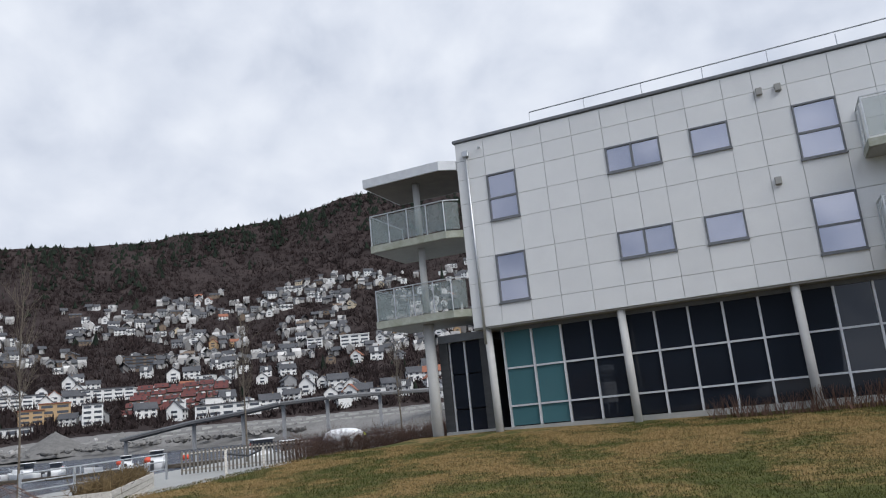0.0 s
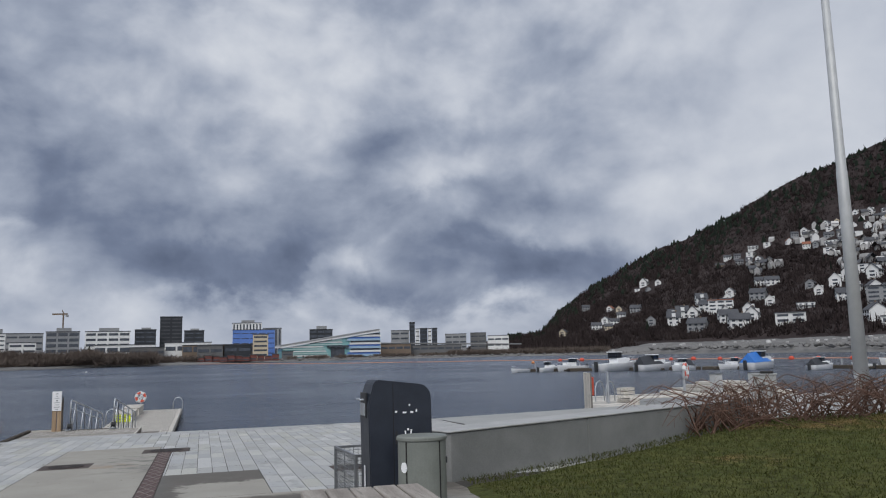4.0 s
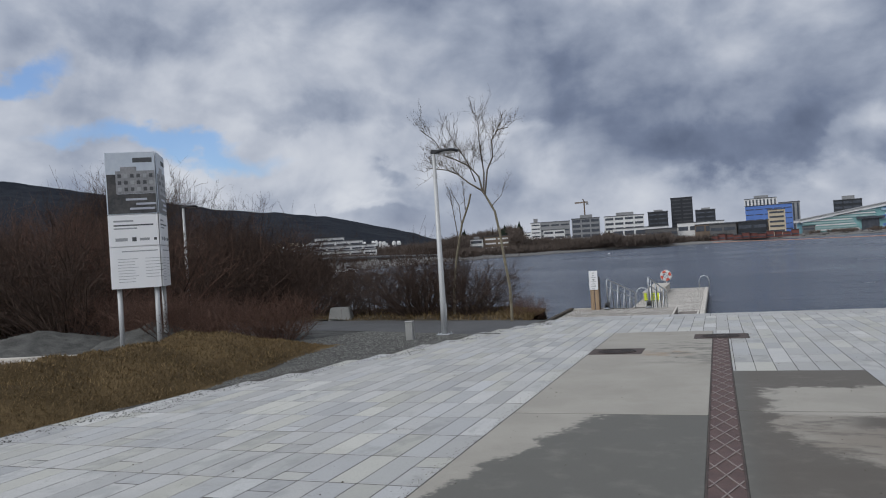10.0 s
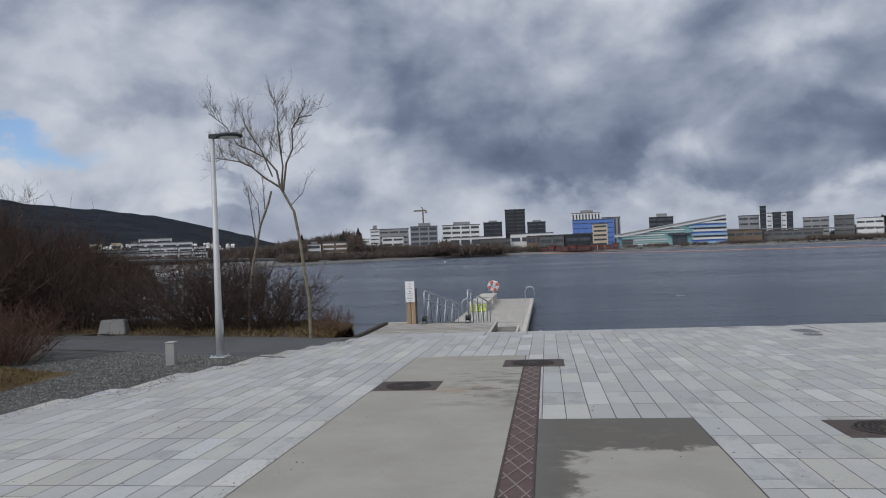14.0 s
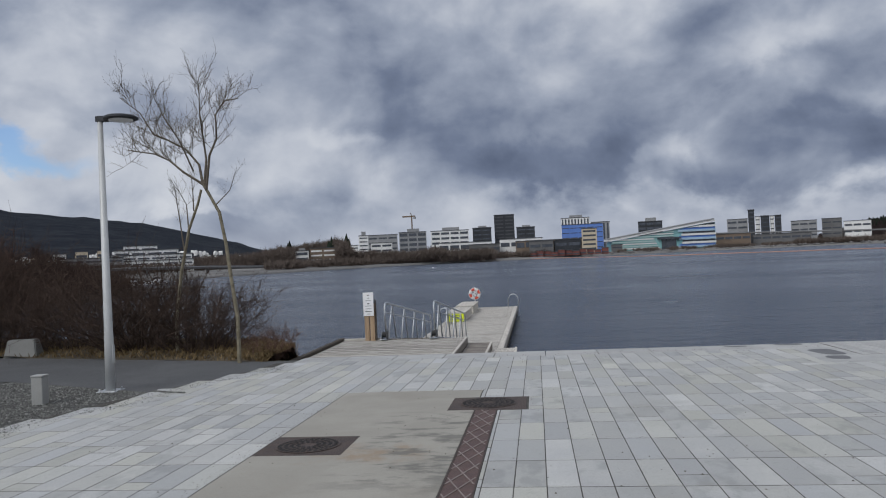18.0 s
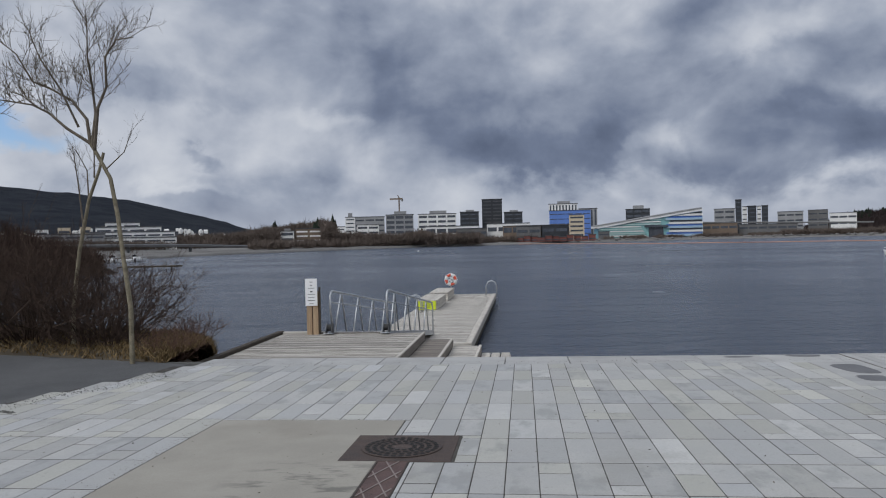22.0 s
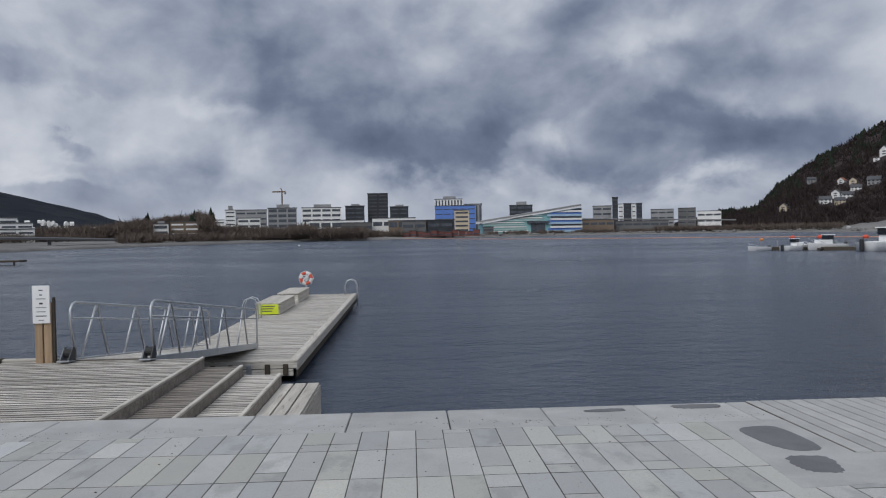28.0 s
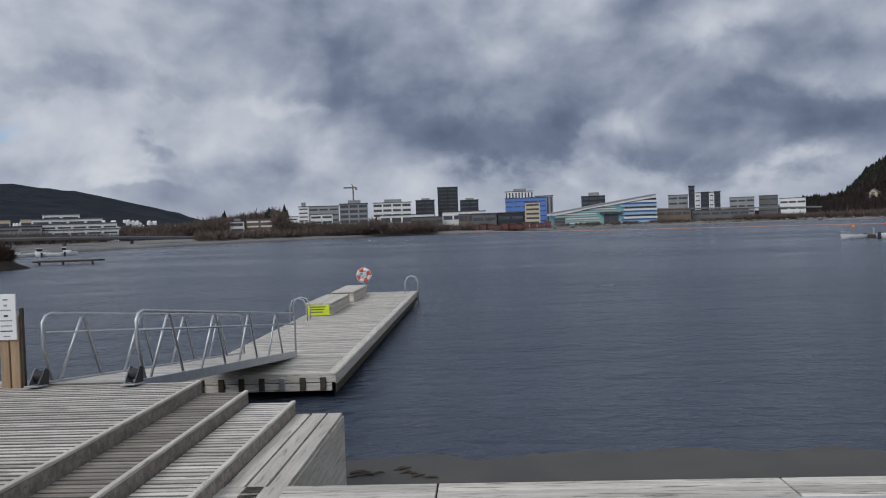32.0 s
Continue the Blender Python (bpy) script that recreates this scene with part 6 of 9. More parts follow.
class Twigs:
    """Collects thin tubes as plain lists."""

    def __init__(self, seed, sides=3):
        self.verts, self.faces, self.sides = [], [], sides
        self.rng = np.random.default_rng(seed)

    def limb(self, points, r0, r1, sides=None):
        sides = sides or self.sides
        n0 = len(self.verts)
        pts = [np.asarray(p, float) for p in points]
        count = len(pts)
        for i, p in enumerate(pts):
            d = pts[min(i + 1, count - 1)] - pts[max(i - 1, 0)]
            d = d / (np.linalg.norm(d) + 1e-9)
            a = np.cross(d, (0.3, 0.9, 0.2) if abs(d[1]) < 0.9 else (1.0, 0, 0))
            a /= np.linalg.norm(a) + 1e-9
            b = np.cross(d, a)
            r = r0 + (r1 - r0) * i / (count - 1)
            for k in range(sides):
                q = p + r * (math.cos(k * math.tau / sides) * a + math.sin(k * math.tau / sides) * b)
                self.verts.append(tuple(q))
        for i in range(count - 1):
            for k in range(sides):
                s, e = n0 + i * sides, n0 + (i + 1) * sides
                self.faces.append((s + k, s + (k + 1) % sides, e + (k + 1) % sides, e + k))

    def spray(self, points, number, length, r, levels, lift=0.35, spread=0.9, start=0.25):
        """Side twigs along a limb, and twigs on them in turn."""
        pts = [np.asarray(p, float) for p in points]
        for k in range(number):
            s = start + (1 - start) * self.rng.random()
            f = s * (len(pts) - 1)
            i = min(int(f), len(pts) - 2)
            p = pts[i] + (pts[i + 1] - pts[i]) * (f - i)
            along = pts[i + 1] - pts[i]
            along = along / (np.linalg.norm(along) + 1e-9)
            d = along * 0.55 + self.rng.normal(0, spread * 0.6, 3) + np.array((0, 0, lift))
            d /= np.linalg.norm(d)
            n = length * self.rng.uniform(0.5, 1.2)
            bend = self.rng.normal(0, 0.16, 3) + np.array((0, 0, 0.10))
            q = [p, p + d * n * 0.5, p + (d + bend) * n] if levels > 1 else [p, p + d * n]
            self.limb(q, r, r * 0.35)
            if levels > 1:
                self.spray(q, max(2, int(number * 0.42)), length * 0.5, r * 0.6, levels - 1, lift, spread, 0.2)

    def mesh(self, name, material):
        return heap(self.verts, self.faces, name, material, True)


def young_tree(name, base, trunk, limbs, seed, label):
    t = thing(name, label, "tree", pose(*base))
    tw = Twigs(seed, 8)
    tw.limb(trunk, 0.042, 0.028)
    wood = new("trunk", tw.mesh("trunk", BIRCH))
    wood.parent = t
    tw = Twigs(seed + 1, 6)
    fine = Twigs(seed + 2, 3)
    for pts, r, count, size in limbs:
        tw.limb(pts, r, r * 0.3)
        fine.spray(pts, int(count * 1.25), size * 0.9, r * 0.24, 3, 0.42, 0.72)
        limb = new("limb", tw.mesh("limb", BARK))
        limb.parent = t
        tw = Twigs(seed + 1, 6)
    crown = new("crown", fine.mesh("crown", BARK))
    crown.parent = t


young_tree("birch_tree", (-5.35, 5.5, -0.04),
           ((0, 0, -0.1), (0.0, 0, 0.95), (-0.12, 0.03, 1.78), (-0.21, 0.05, 2.5), (-0.32, 0.05, 3.13), (-0.56, 0.02, 3.6), (-0.63, 0.0, 3.73)),
           ((((-0.63, 0, 3.73), (-0.99, -0.08, 3.98), (-1.29, -0.1, 4.25), (-1.66, 0.0, 4.42), (-2.3, 0.1, 4.55)), 0.032, 15, 0.8),
            (((-0.63, 0, 3.73), (-0.74, 0.1, 4.15), (-1.03, 0.15, 4.49), (-1.46, 0.2, 4.73), (-1.77, 0.2, 4.86), (-2.06, 0.2, 5.35), (-2.5, 0.2, 5.7)), 0.030, 18, 0.75),
            (((-0.56, 0, 3.62), (-0.42, -0.1, 4.3), (-0.23, -0.15, 4.63), (-0.21, -0.2, 5.11), (-0.01, -0.2, 5.38), (0.29, -0.2, 5.41)), 0.030, 14, 0.65),
            (((-0.60, 0, 3.70), (-0.58, 0.1, 4.25), (-0.63, 0.1, 4.72), (-0.64, 0.0, 5.19), (-0.63, 0.0, 5.83)), 0.028, 15, 0.7),
            (((-0.80, -0.05, 4.0), (-0.95, -0.3, 4.6), (-1.25, -0.35, 5.1), (-1.45, -0.3, 5.5)), 0.020, 11, 0.6),
            (((-0.38, 0.05, 3.3), (-0.12, 0.15, 3.58), (0.0, 0.2, 3.95)), 0.014, 6, 0.45)), 11,
           "young leafless birch with a leaning mottled trunk on the bank")
young_tree("young_tree", (-7.85, 7.8, -0.1),
           ((0, 0, -0.1), (0.03, 0, 0.9), (0.19, 0, 1.98), (0.32, -0.03, 2.46), (0.45, -0.05, 2.99), (0.72, -0.1, 3.58), (0.82, -0.1, 3.92)),
           ((((0.29, 0, 2.46), (0.14, 0.1, 3.35), (0.04, 0.1, 4.1)), 0.020, 8, 0.5),
            (((0.42, 0, 2.93), (0.34, 0.1, 3.6), (0.11, 0.1, 4.03)), 0.018, 7, 0.5),
            (((0.61, -0.1, 3.43), (0.56, 0, 3.87), (0.53, 0, 4.35)), 0.018, 7, 0.5)), 31,
           "slender leafless sapling leaning beside a birch")

SHRUBS = []
for seed, (stems, tall, wide, number) in enumerate(((46, 1.6, 1.2, 10), (54, 1.9, 1.5, 10), (36, 1.3, 0.85, 8), (26, 4.5, 1.7, 11))):
    tw, fine = Twigs(100 + seed), Twigs(300 + seed)
    for k in range(stems):
        a, s = tw.rng.uniform(0, math.tau), tw.rng.random() ** 0.55
        h = tall * tw.rng.uniform(0.75, 1.08) * (1 - 0.45 * s * s)
        foot = np.array((0.4 * s * math.cos(a), 0.4 * s * math.sin(a), -0.05))
        out = np.array((math.cos(a), math.sin(a), 0)) * wide * s
        side = tw.rng.normal(0, 0.10 * tall, (2, 3)) * (1, 1, 0.3)
        pts = [foot, foot + out * 0.45 + (0, 0, h * 0.38) + side[0] * 0.6, foot + out * 0.85 + (0, 0, h * 0.72) + side[1], foot + out * 1.05 + side[0] + (0, 0, h)]
        tw.limb(pts, 0.019 * tall / 2 if seed < 3 else 0.034, 0.005)
        fine.spray(pts, number + (0 if seed < 3 else 3), tall * (0.36 if seed < 3 else 0.24), 0.0052 if seed < 3 else 0.0075, 2 if seed < 3 else 3, 0.18 if seed < 3 else 0.35, 1.0 if seed < 3 else 0.7, 0.15 if seed < 3 else 0.3)
    SHRUBS.append([(tw.mesh("stem_clump", m), fine.mesh("twig_mass", m)) for m in (TWIG, TWIG_RED)])


def shrub(x, y, z, kind, scale, turn, red=False, label="dense bare brown shrub on the shore bank"):
    t = thing("shrub", label, "shrub", pose(x, y, z, 0, 0, turn) @ Matrix.Scale(scale, 4), group="bare shrubs")
    for name, mesh in zip(("stem_clump", "twig_mass"), SHRUBS[kind][1 if red else 0]):
        tagged(share(name, mesh, t), "bare stems" if name == "stem_clump" else "fine bare twigs", kind="stuff")


for k, (x, y, kind, s) in enumerate(((-7.0, 7.8, 2, 0.95), (-7.6, 8.1, 0, 0.95), (-9.1, 8.5, 1, 1.0), (-9.6, 8.8, 0, 1.1), (-11.4, 9.3, 2, 1.1), (-12.6, 9.6, 0, 0.9), (-14.2, 9.8, 1, 1.15), (-16.2, 10.4, 1, 1.3),
                                        (-18.5, 10.8, 1, 1.4), (-20.5, 11.5, 1, 1.5), (-16.5, 12.0, 1, 1.4), (-19.5, 13.0, 1, 1.6), (-23, 13, 1, 1.6))):
    shrub(x, y, floor_z(y) - 0.02, kind, s * 1.22, k * 67)
for k, (x, y, kind, s) in enumerate(((-10.6, 1.1, 2, 0.85), (-11.5, 0.8, 2, 0.9), (-12.4, 1.7, 2, 0.95), (-13.4, 2.2, 2, 1.0), (-10.3, 1.5, 2, 0.95), (-10.8, 2.0, 2, 1.05), (-12.9, 1.2, 2, 1.1), (-14.0, 1.4, 2, 1.1), (-14.6, 2.3, 2, 1.1), (-15.8, 2.6, 2, 1.1), (-17.0, 2.8, 2, 1.2))):
    shrub(x, y, floor_z(y) - 0.1, kind, s, k * 53, True, "reddish-brown leafless shrub at the path's edge")
rng = random.Random(12)
for k in range(70):
    x = -17 - rng.random() * 32
    y = 1.5 + rng.random() * 14 + (-x - 19) * 0.2
    shrub(x, y, floor_z(y) - 0.1, (kk := rng.choice((1, 1, 3))), rng.uniform(1.5, 2.1) * (0.55 if kk == 3 else 1), rng.uniform(0, 360), rng.random() < 0.5, "tall bare brown thicket behind the notice board")
for k, (x, y) in enumerate(((-28, 14.5), (-30, 16.0), (-27.2, 16.8), (-31, 18.5))):
    shrub(x, y, -0.3, 3, 1.35 + 0.1 * k, k * 80, False, "tall leafless tree in the thicket behind the plaza")
for k in range(14):
    x, y = -30 - rng.random() * 16, -6 + rng.random() * 16
    shrub(x, y, floor_z(y) - 0.1, 3, rng.uniform(0.8, 1.15), rng.uniform(0, 360), False, "tall leafless tree in the thicket behind the plaza")


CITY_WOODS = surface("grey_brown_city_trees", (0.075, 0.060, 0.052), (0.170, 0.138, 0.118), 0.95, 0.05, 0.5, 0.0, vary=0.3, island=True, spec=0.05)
HEADLAND_TREES = surface("brown_headland_trees", (0.030, 0.021, 0.018), (0.070, 0.048, 0.039), 0.95, 0.2, 1.0, 0.0, vary=0.2, island=True, spec=0.05)
BARK_SOIL = surface("dark_stony_shore", (0.012, 0.010, 0.009), (0.04, 0.033, 0.027), 0.95, 0.4, 4, 0.8, depth=0.2, spec=0.1)


def headland_at(u, v):
    """A low wooded point on the left-hand shore."""
    a = u * math.tau
    r = (1 - v) * (1 + 0.15 * noise.noise(Vector((math.cos(a) * 2, math.sin(a) * 2, 0))))
    return (-92 + 30 * r * math.cos(a), 100 + 34 * r * math.sin(a), WATER_Z - 0.6 + 2.4 * min(1, v * 5.5) + 0.3 * noise.noise(Vector((u * 60, v * 9, 0))))


sheet("ground_headland", 40, 8, headland_at, BARK_SOIL, "dark stony shore of a low wooded headland", "headland")
for k in range(36):
    a, r = rng.uniform(0, math.tau), rng.random() ** 0.5 * 0.82
    shrub(-92 + 27 * r * math.cos(a), 100 + 30 * r * math.sin(a), -0.6, (kk := rng.choice((1, 3, 3))), rng.uniform(1.5, 2.3) * (0.66 if kk == 3 else 1), rng.uniform(0, 360), rng.random() < 0.1, "leafless brown tree on the wooded headland")
shrub(-6.0, 9.1, -0.25, 2, 0.6, 70, True, "small bare sapling clump on the shore tussock")
shrub(-5.15, 6.55, -0.15, 2, 0.55, 20, True, "small bare sapling clump at the bank's edge")


def bramble():
    tw = Twigs(77, 4)
    for k in range(260):
        x = 9.7 + tw.rng.random() * 5.8
        y = -5.05 + 0.28 * (x - 9.4) * (1 if x < 12 else 0.3) - 0.9 * tw.rng.random() - (0.25 * (x - 12) if x > 12 else 0)
        z = lawn_z(x, y)
        a = tw.rng.uniform(0, math.tau)
        n, h = tw.rng.uniform(0.8, 2.3), tw.rng.uniform(0.25, 0.95)
        d = np.array((math.cos(a), math.sin(a), 0)) * n
        p = np.array((x, y, z - 0.05))
        pts = [p, p + d * 0.25 + (0, 0, h * 0.75), p + d * 0.6 + (0, 0, h), p + d + (0, 0, h * 0.45)]
        tw.limb(pts, 0.015, 0.005)
        tw.spray(pts, 4, 0.3, 0.004, 1, 0.15)
    t = new("bramble_thicket", tw.mesh("bramble_thicket", TWIG_RED))
    tagged(t, "tangle of arching reddish bramble stems at the lawn's edge", "bramble", kind="stuff")


bramble()

# ---- promenade, mast, jetty and marina ----


def prom_z(x, y):
    return floor_z(y) + 0.014 * max(0, x - 6)


def prom_at(u, v):
    x = 8.0 + u * 62
    y0 = lawn_north(x) - 0.6 if x < 32 else -14.6 - (x - 32) * 0.2
    y1 = lerp_table(((8, EDGE), (26, 6.0), (40, 4.0), (80, -4.0)), x)
    y = y0 + v * (y1 - y0)
    return (x, y, prom_z(x, y) - 0.02)


sheet("pavement_promenade", 60, 16, prom_at, WALL_CONCRETE, "pale concrete promenade between lawn and marina", "promenade")
tagged(part("wall_promenade_quay", prism(((11, EDGE - 0.05), (26, 5.95), (40, 3.95), (78, -4.5), (78, -8), (11, 3)), -3.0, -0.12), WALL_CONCRETE), "concrete quay wall under the promenade", "quay wall", kind="structure")


def mast():
    t = thing("lamp_mast", "tall tapering grey steel mast behind the brambles", "mast", pose(15.75, -3.65, prom_z(15.75, -3.65) - 0.05))
    part("foot", lathe(((0.26, 0), (0.26, 0.03), (0.2, 0.05), (0.175, 0.25)), 16), GREY_PAINT, t)
    part("pole", tube(((0, 0, 0.2), (0, 0, 6), (0, 0, 6.03), (0, 0, 17)), (0.168, 0.128, 0.118, 0.06), 16), GREY_PAINT, t, smooth=True)
    part("hatch", box(-0.19, -0.15, -0.06, 0.06, 0.6, 1.1, 0.005), GREY_PAINT, t)


mast()


def jetty():
    t = thing("marina_jetty", "weathered timber jetty with stepped seating beside the quay", "jetty")
    for k in range(15):
        y = 5.2 + k * 0.49
        part("board", box(13.3 + (y - 5.2) * 0.56, 25.5, y, y + 0.47, -0.03, 0.02, 0.004), GREY_WOOD, t)
    part("frame", prism(((13.35, 5.25), (25.4, 5.25), (25.4, 12.45), (17.4, 12.45)), -0.5, -0.035), WET_WOOD, t)
    for k in range(4):
        part("seat_step", box(20.6 + k * 0.5, 25.2 - k * 0.45, 8.8 + k * 0.5, 12.2 - k * 0.2, 0.03 + k * 0.13, 0.03 + (k + 1) * 0.13, 0.02), GREY_WOOD, t)
    part("bench", box(15.6, 19.6, 6.0, 6.5, 0.03, 0.35, 0.02), GREY_WOOD, t)
    part("bench_slats", box(15.7, 19.5, 5.97, 5.99, 0.06, 0.30), FADED_INK, t)
    s = thing("slatted_screen", "weathered vertical timber screen with a red life-buoy case", "screen", pose(13.75, 5.9, 0.02, 0, 0, -12))
    for k in range(7):
        part("slat", box(-0.03, 0.03, k * 0.12, k * 0.12 + 0.1, 0, 1.25, 0.005), GREY_WOOD, s)
    part("case", box(0.05, 0.2, 0.3, 0.62, 0.45, 1.1, 0.03), RED, s, "red life-buoy case")
    ladder(15.9, 9.0, 0.03, 120, "galvanised bent-tube ladder on the marina jetty", 0.8)
    c = thing("storage_crate", "pale slatted storage crate on the jetty", "crate", pose(16.6, 8.4, 0.03, 0, 0, 15) @ Matrix.Scale(0.7, 4))
    for k in range(4):
        part("slat", box(-0.4, 0.4, -0.3, 0.3, 0.02 + k * 0.2, 0.18 + k * 0.2, 0.01), GREY_WOOD, c)
    for x in (15.6, 19.0):
        p = thing("mooring_post", "slim grey mooring post", "post", pose(x, 8.0, 0.03), group="mooring posts")
        part("post", tube(((0, 0, 0), (0, 0, 1.2)), 0.05, 8), GALV, p)
    for x, w in ((20.5, 0.35), (22.4, 0.45)):
        b = thing("grey_pedestal", "grey power pedestal on the jetty", "pedestal", pose(x, 8.0, 0.03), group="pedestals")
        part("body", box(-w / 2, w / 2, -0.2, 0.2, 0, 0.95, 0.03), GREY_PAINT, b)
        part("lid", box(-w / 2 - 0.02, w / 2 + 0.02, -0.22, 0.22, 0.95, 1.0, 0.01), FRAME, b)
    g = thing("utility_cabinet", "grey utility cabinet with dark graffiti scrawl", "cabinet", pose(18.6, 3.0, prom_z(18.6, 3.0), 0, 0, -40) @ Matrix.Scale(0.66, 4))
    part("body", box(-0.55, 0.55, -0.35, 0.35, 0, 1.35, 0.02), WALL_CONCRETE, g)
    part("lid", box(-0.6, 0.6, -0.4, 0.4, 1.35, 1.42, 0.02), WALL_CONCRETE, g)
    part("black_bag", box(-0.2, 0.45, -0.25, 0.25, 1.42, 1.56, 0.06), RUBBER, g)
    part("graffiti", tube([(-0.3 + 0.07 * k, -0.36, 0.75 + 0.22 * math.sin(k * 2.1)) for k in range(10)], 0.018, 4), BIN_BLUE, g, "dark blue scrawl")


jetty()
life_ring(22.2, 12.4, 1.0, 0.03, "red and white life ring on the jetty", 40)


def planter():
    t = thing("timber_planter", "long weathered timber planter with dry brown planting", "planter", pose(24.0, -3.4, prom_z(24, -3.4) - 0.02, 0, 0, 25))
    for k in range(3):
        part("side_board", box(-5.5, 4.6, -0.6, -0.55, 0.02 + k * 0.19, 0.19 + k * 0.19, 0.005), GREY_WOOD, t)
        part("end_board", box(-5.5, -5.45, -0.545, 0.6, 0.02 + k * 0.19, 0.19 + k * 0.19, 0.005), GREY_WOOD, t)
        part("end_board", box(4.55, 4.6, -0.545, 0.6, 0.02 + k * 0.19, 0.19 + k * 0.19, 0.005), GREY_WOOD, t)
    part("soil", box(-5.44, 4.54, -0.54, 0.6, 0, 0.52), EARTH, t)
    tw = Twigs(5)
    for k in range(900):
        p = np.array((tw.rng.uniform(-5.3, 4.4), tw.rng.uniform(-0.5, 0.5), 0.5))
        tw.limb([p, p + tw.rng.normal(0, 0.08, 3) + (0, 0, 0.12), p + tw.rng.normal(0, 0.16, 3) + (0, 0, 0.25)], 0.012, 0.006)
    ob = new("dry_planting", tw.mesh("dry_planting", DEAD_BLADE))
    ob.parent = t


planter()


def slat_fence():
    t = thing("slat_fence", "grey upright slatted fence on the promenade", "fence", pose(33.4, -0.35, prom_z(33.4, -0.4), 0, 0, -62))
    for k in range(34):
        part("slat", box(k * 0.172, k * 0.172 + 0.09, 0, 0.03, 0.05, 1.08, 0.004), GREY_WOOD, t)
    for z in (0.18, 0.92):
        part("rail", box(0, 5.85, 0.03, 0.07, z, z + 0.07), GREY_WOOD, t)
    g = thing("bent_sign_frame", "leaning dark metal sign frame before a slatted fence", "frame", pose(30.4, -4.0, prom_z(30.4, -4), 0, 0, -62))
    for x in (0, 1.5):
        part("post", box(x - 0.05, x + 0.05, -0.05, 0.05, 0, 0.98, 0.005), GREY_WOOD, g)
    part("bar", tube(((-0.1, 0, 0.85), (0.9, 0, 0.66), (1.6, 0, 0.92)), 0.04, 6), BLACK_METAL, g)


slat_fence()


def railing(x0, y0, x1, y1, n):
    t = thing("promenade_railing", "galvanised railing along the marina promenade", "railing")
    for k in range(n + 1):
        x, y = x0 + (x1 - x0) * k / n, y0 + (y1 - y0) * k / n
        part("post", box(x - 0.05, x + 0.05, y - 0.03, y + 0.03, prom_z(x, y) - 0.05, prom_z(x, y) + 1.1, 0.004), GALV, t)
    for h in (1.08, 0.75, 0.42):
        part("rail", tube(((x0, y0, prom_z(x0, y0) + h), (x1, y1, prom_z(x1, y1) + h)), 0.028, 6), GALV, t)


railing(26.8, 2.5, 32.6, -0.1, 3)
for k in range(20):
    shrub(34.6 + k * 0.42 + 0.3 * (k % 3), -5.6 - k * 0.38, prom_z(36, -7) - 0.1, 0, rng.uniform(0.62, 0.8), k * 41, True, "low reddish-brown shrub bed beside the building")


def thin_tree(x, y, z, h, seed):
    t = thing("thin_tree", "thin leafless young street tree by the marina", "tree", pose(x, y, z))
    tw, fine = Twigs(seed, 6), Twigs(seed + 1, 3)
    trunk = [(0, 0, 0), (0.05, 0, h * 0.3), (0.0, 0.05, h * 0.65), (0.08, 0, h)]
    tw.limb(trunk, 0.065, 0.016)
    fine.spray(trunk, 24, h * 0.2, 0.013, 2, 0.55, 0.6, 0.35)
    for name, m in (("trunk", tw), ("crown", fine)):
        ob = new(name, m.mesh(name, BARK))
        ob.parent = t


thin_tree(30.4, 5.5, 0.1, 9.0, 201)
thin_tree(40.9, -0.1, 0.3, 7.4, 203)
thin_tree(45.6, -7.8, 0.4, 5.6, 205)


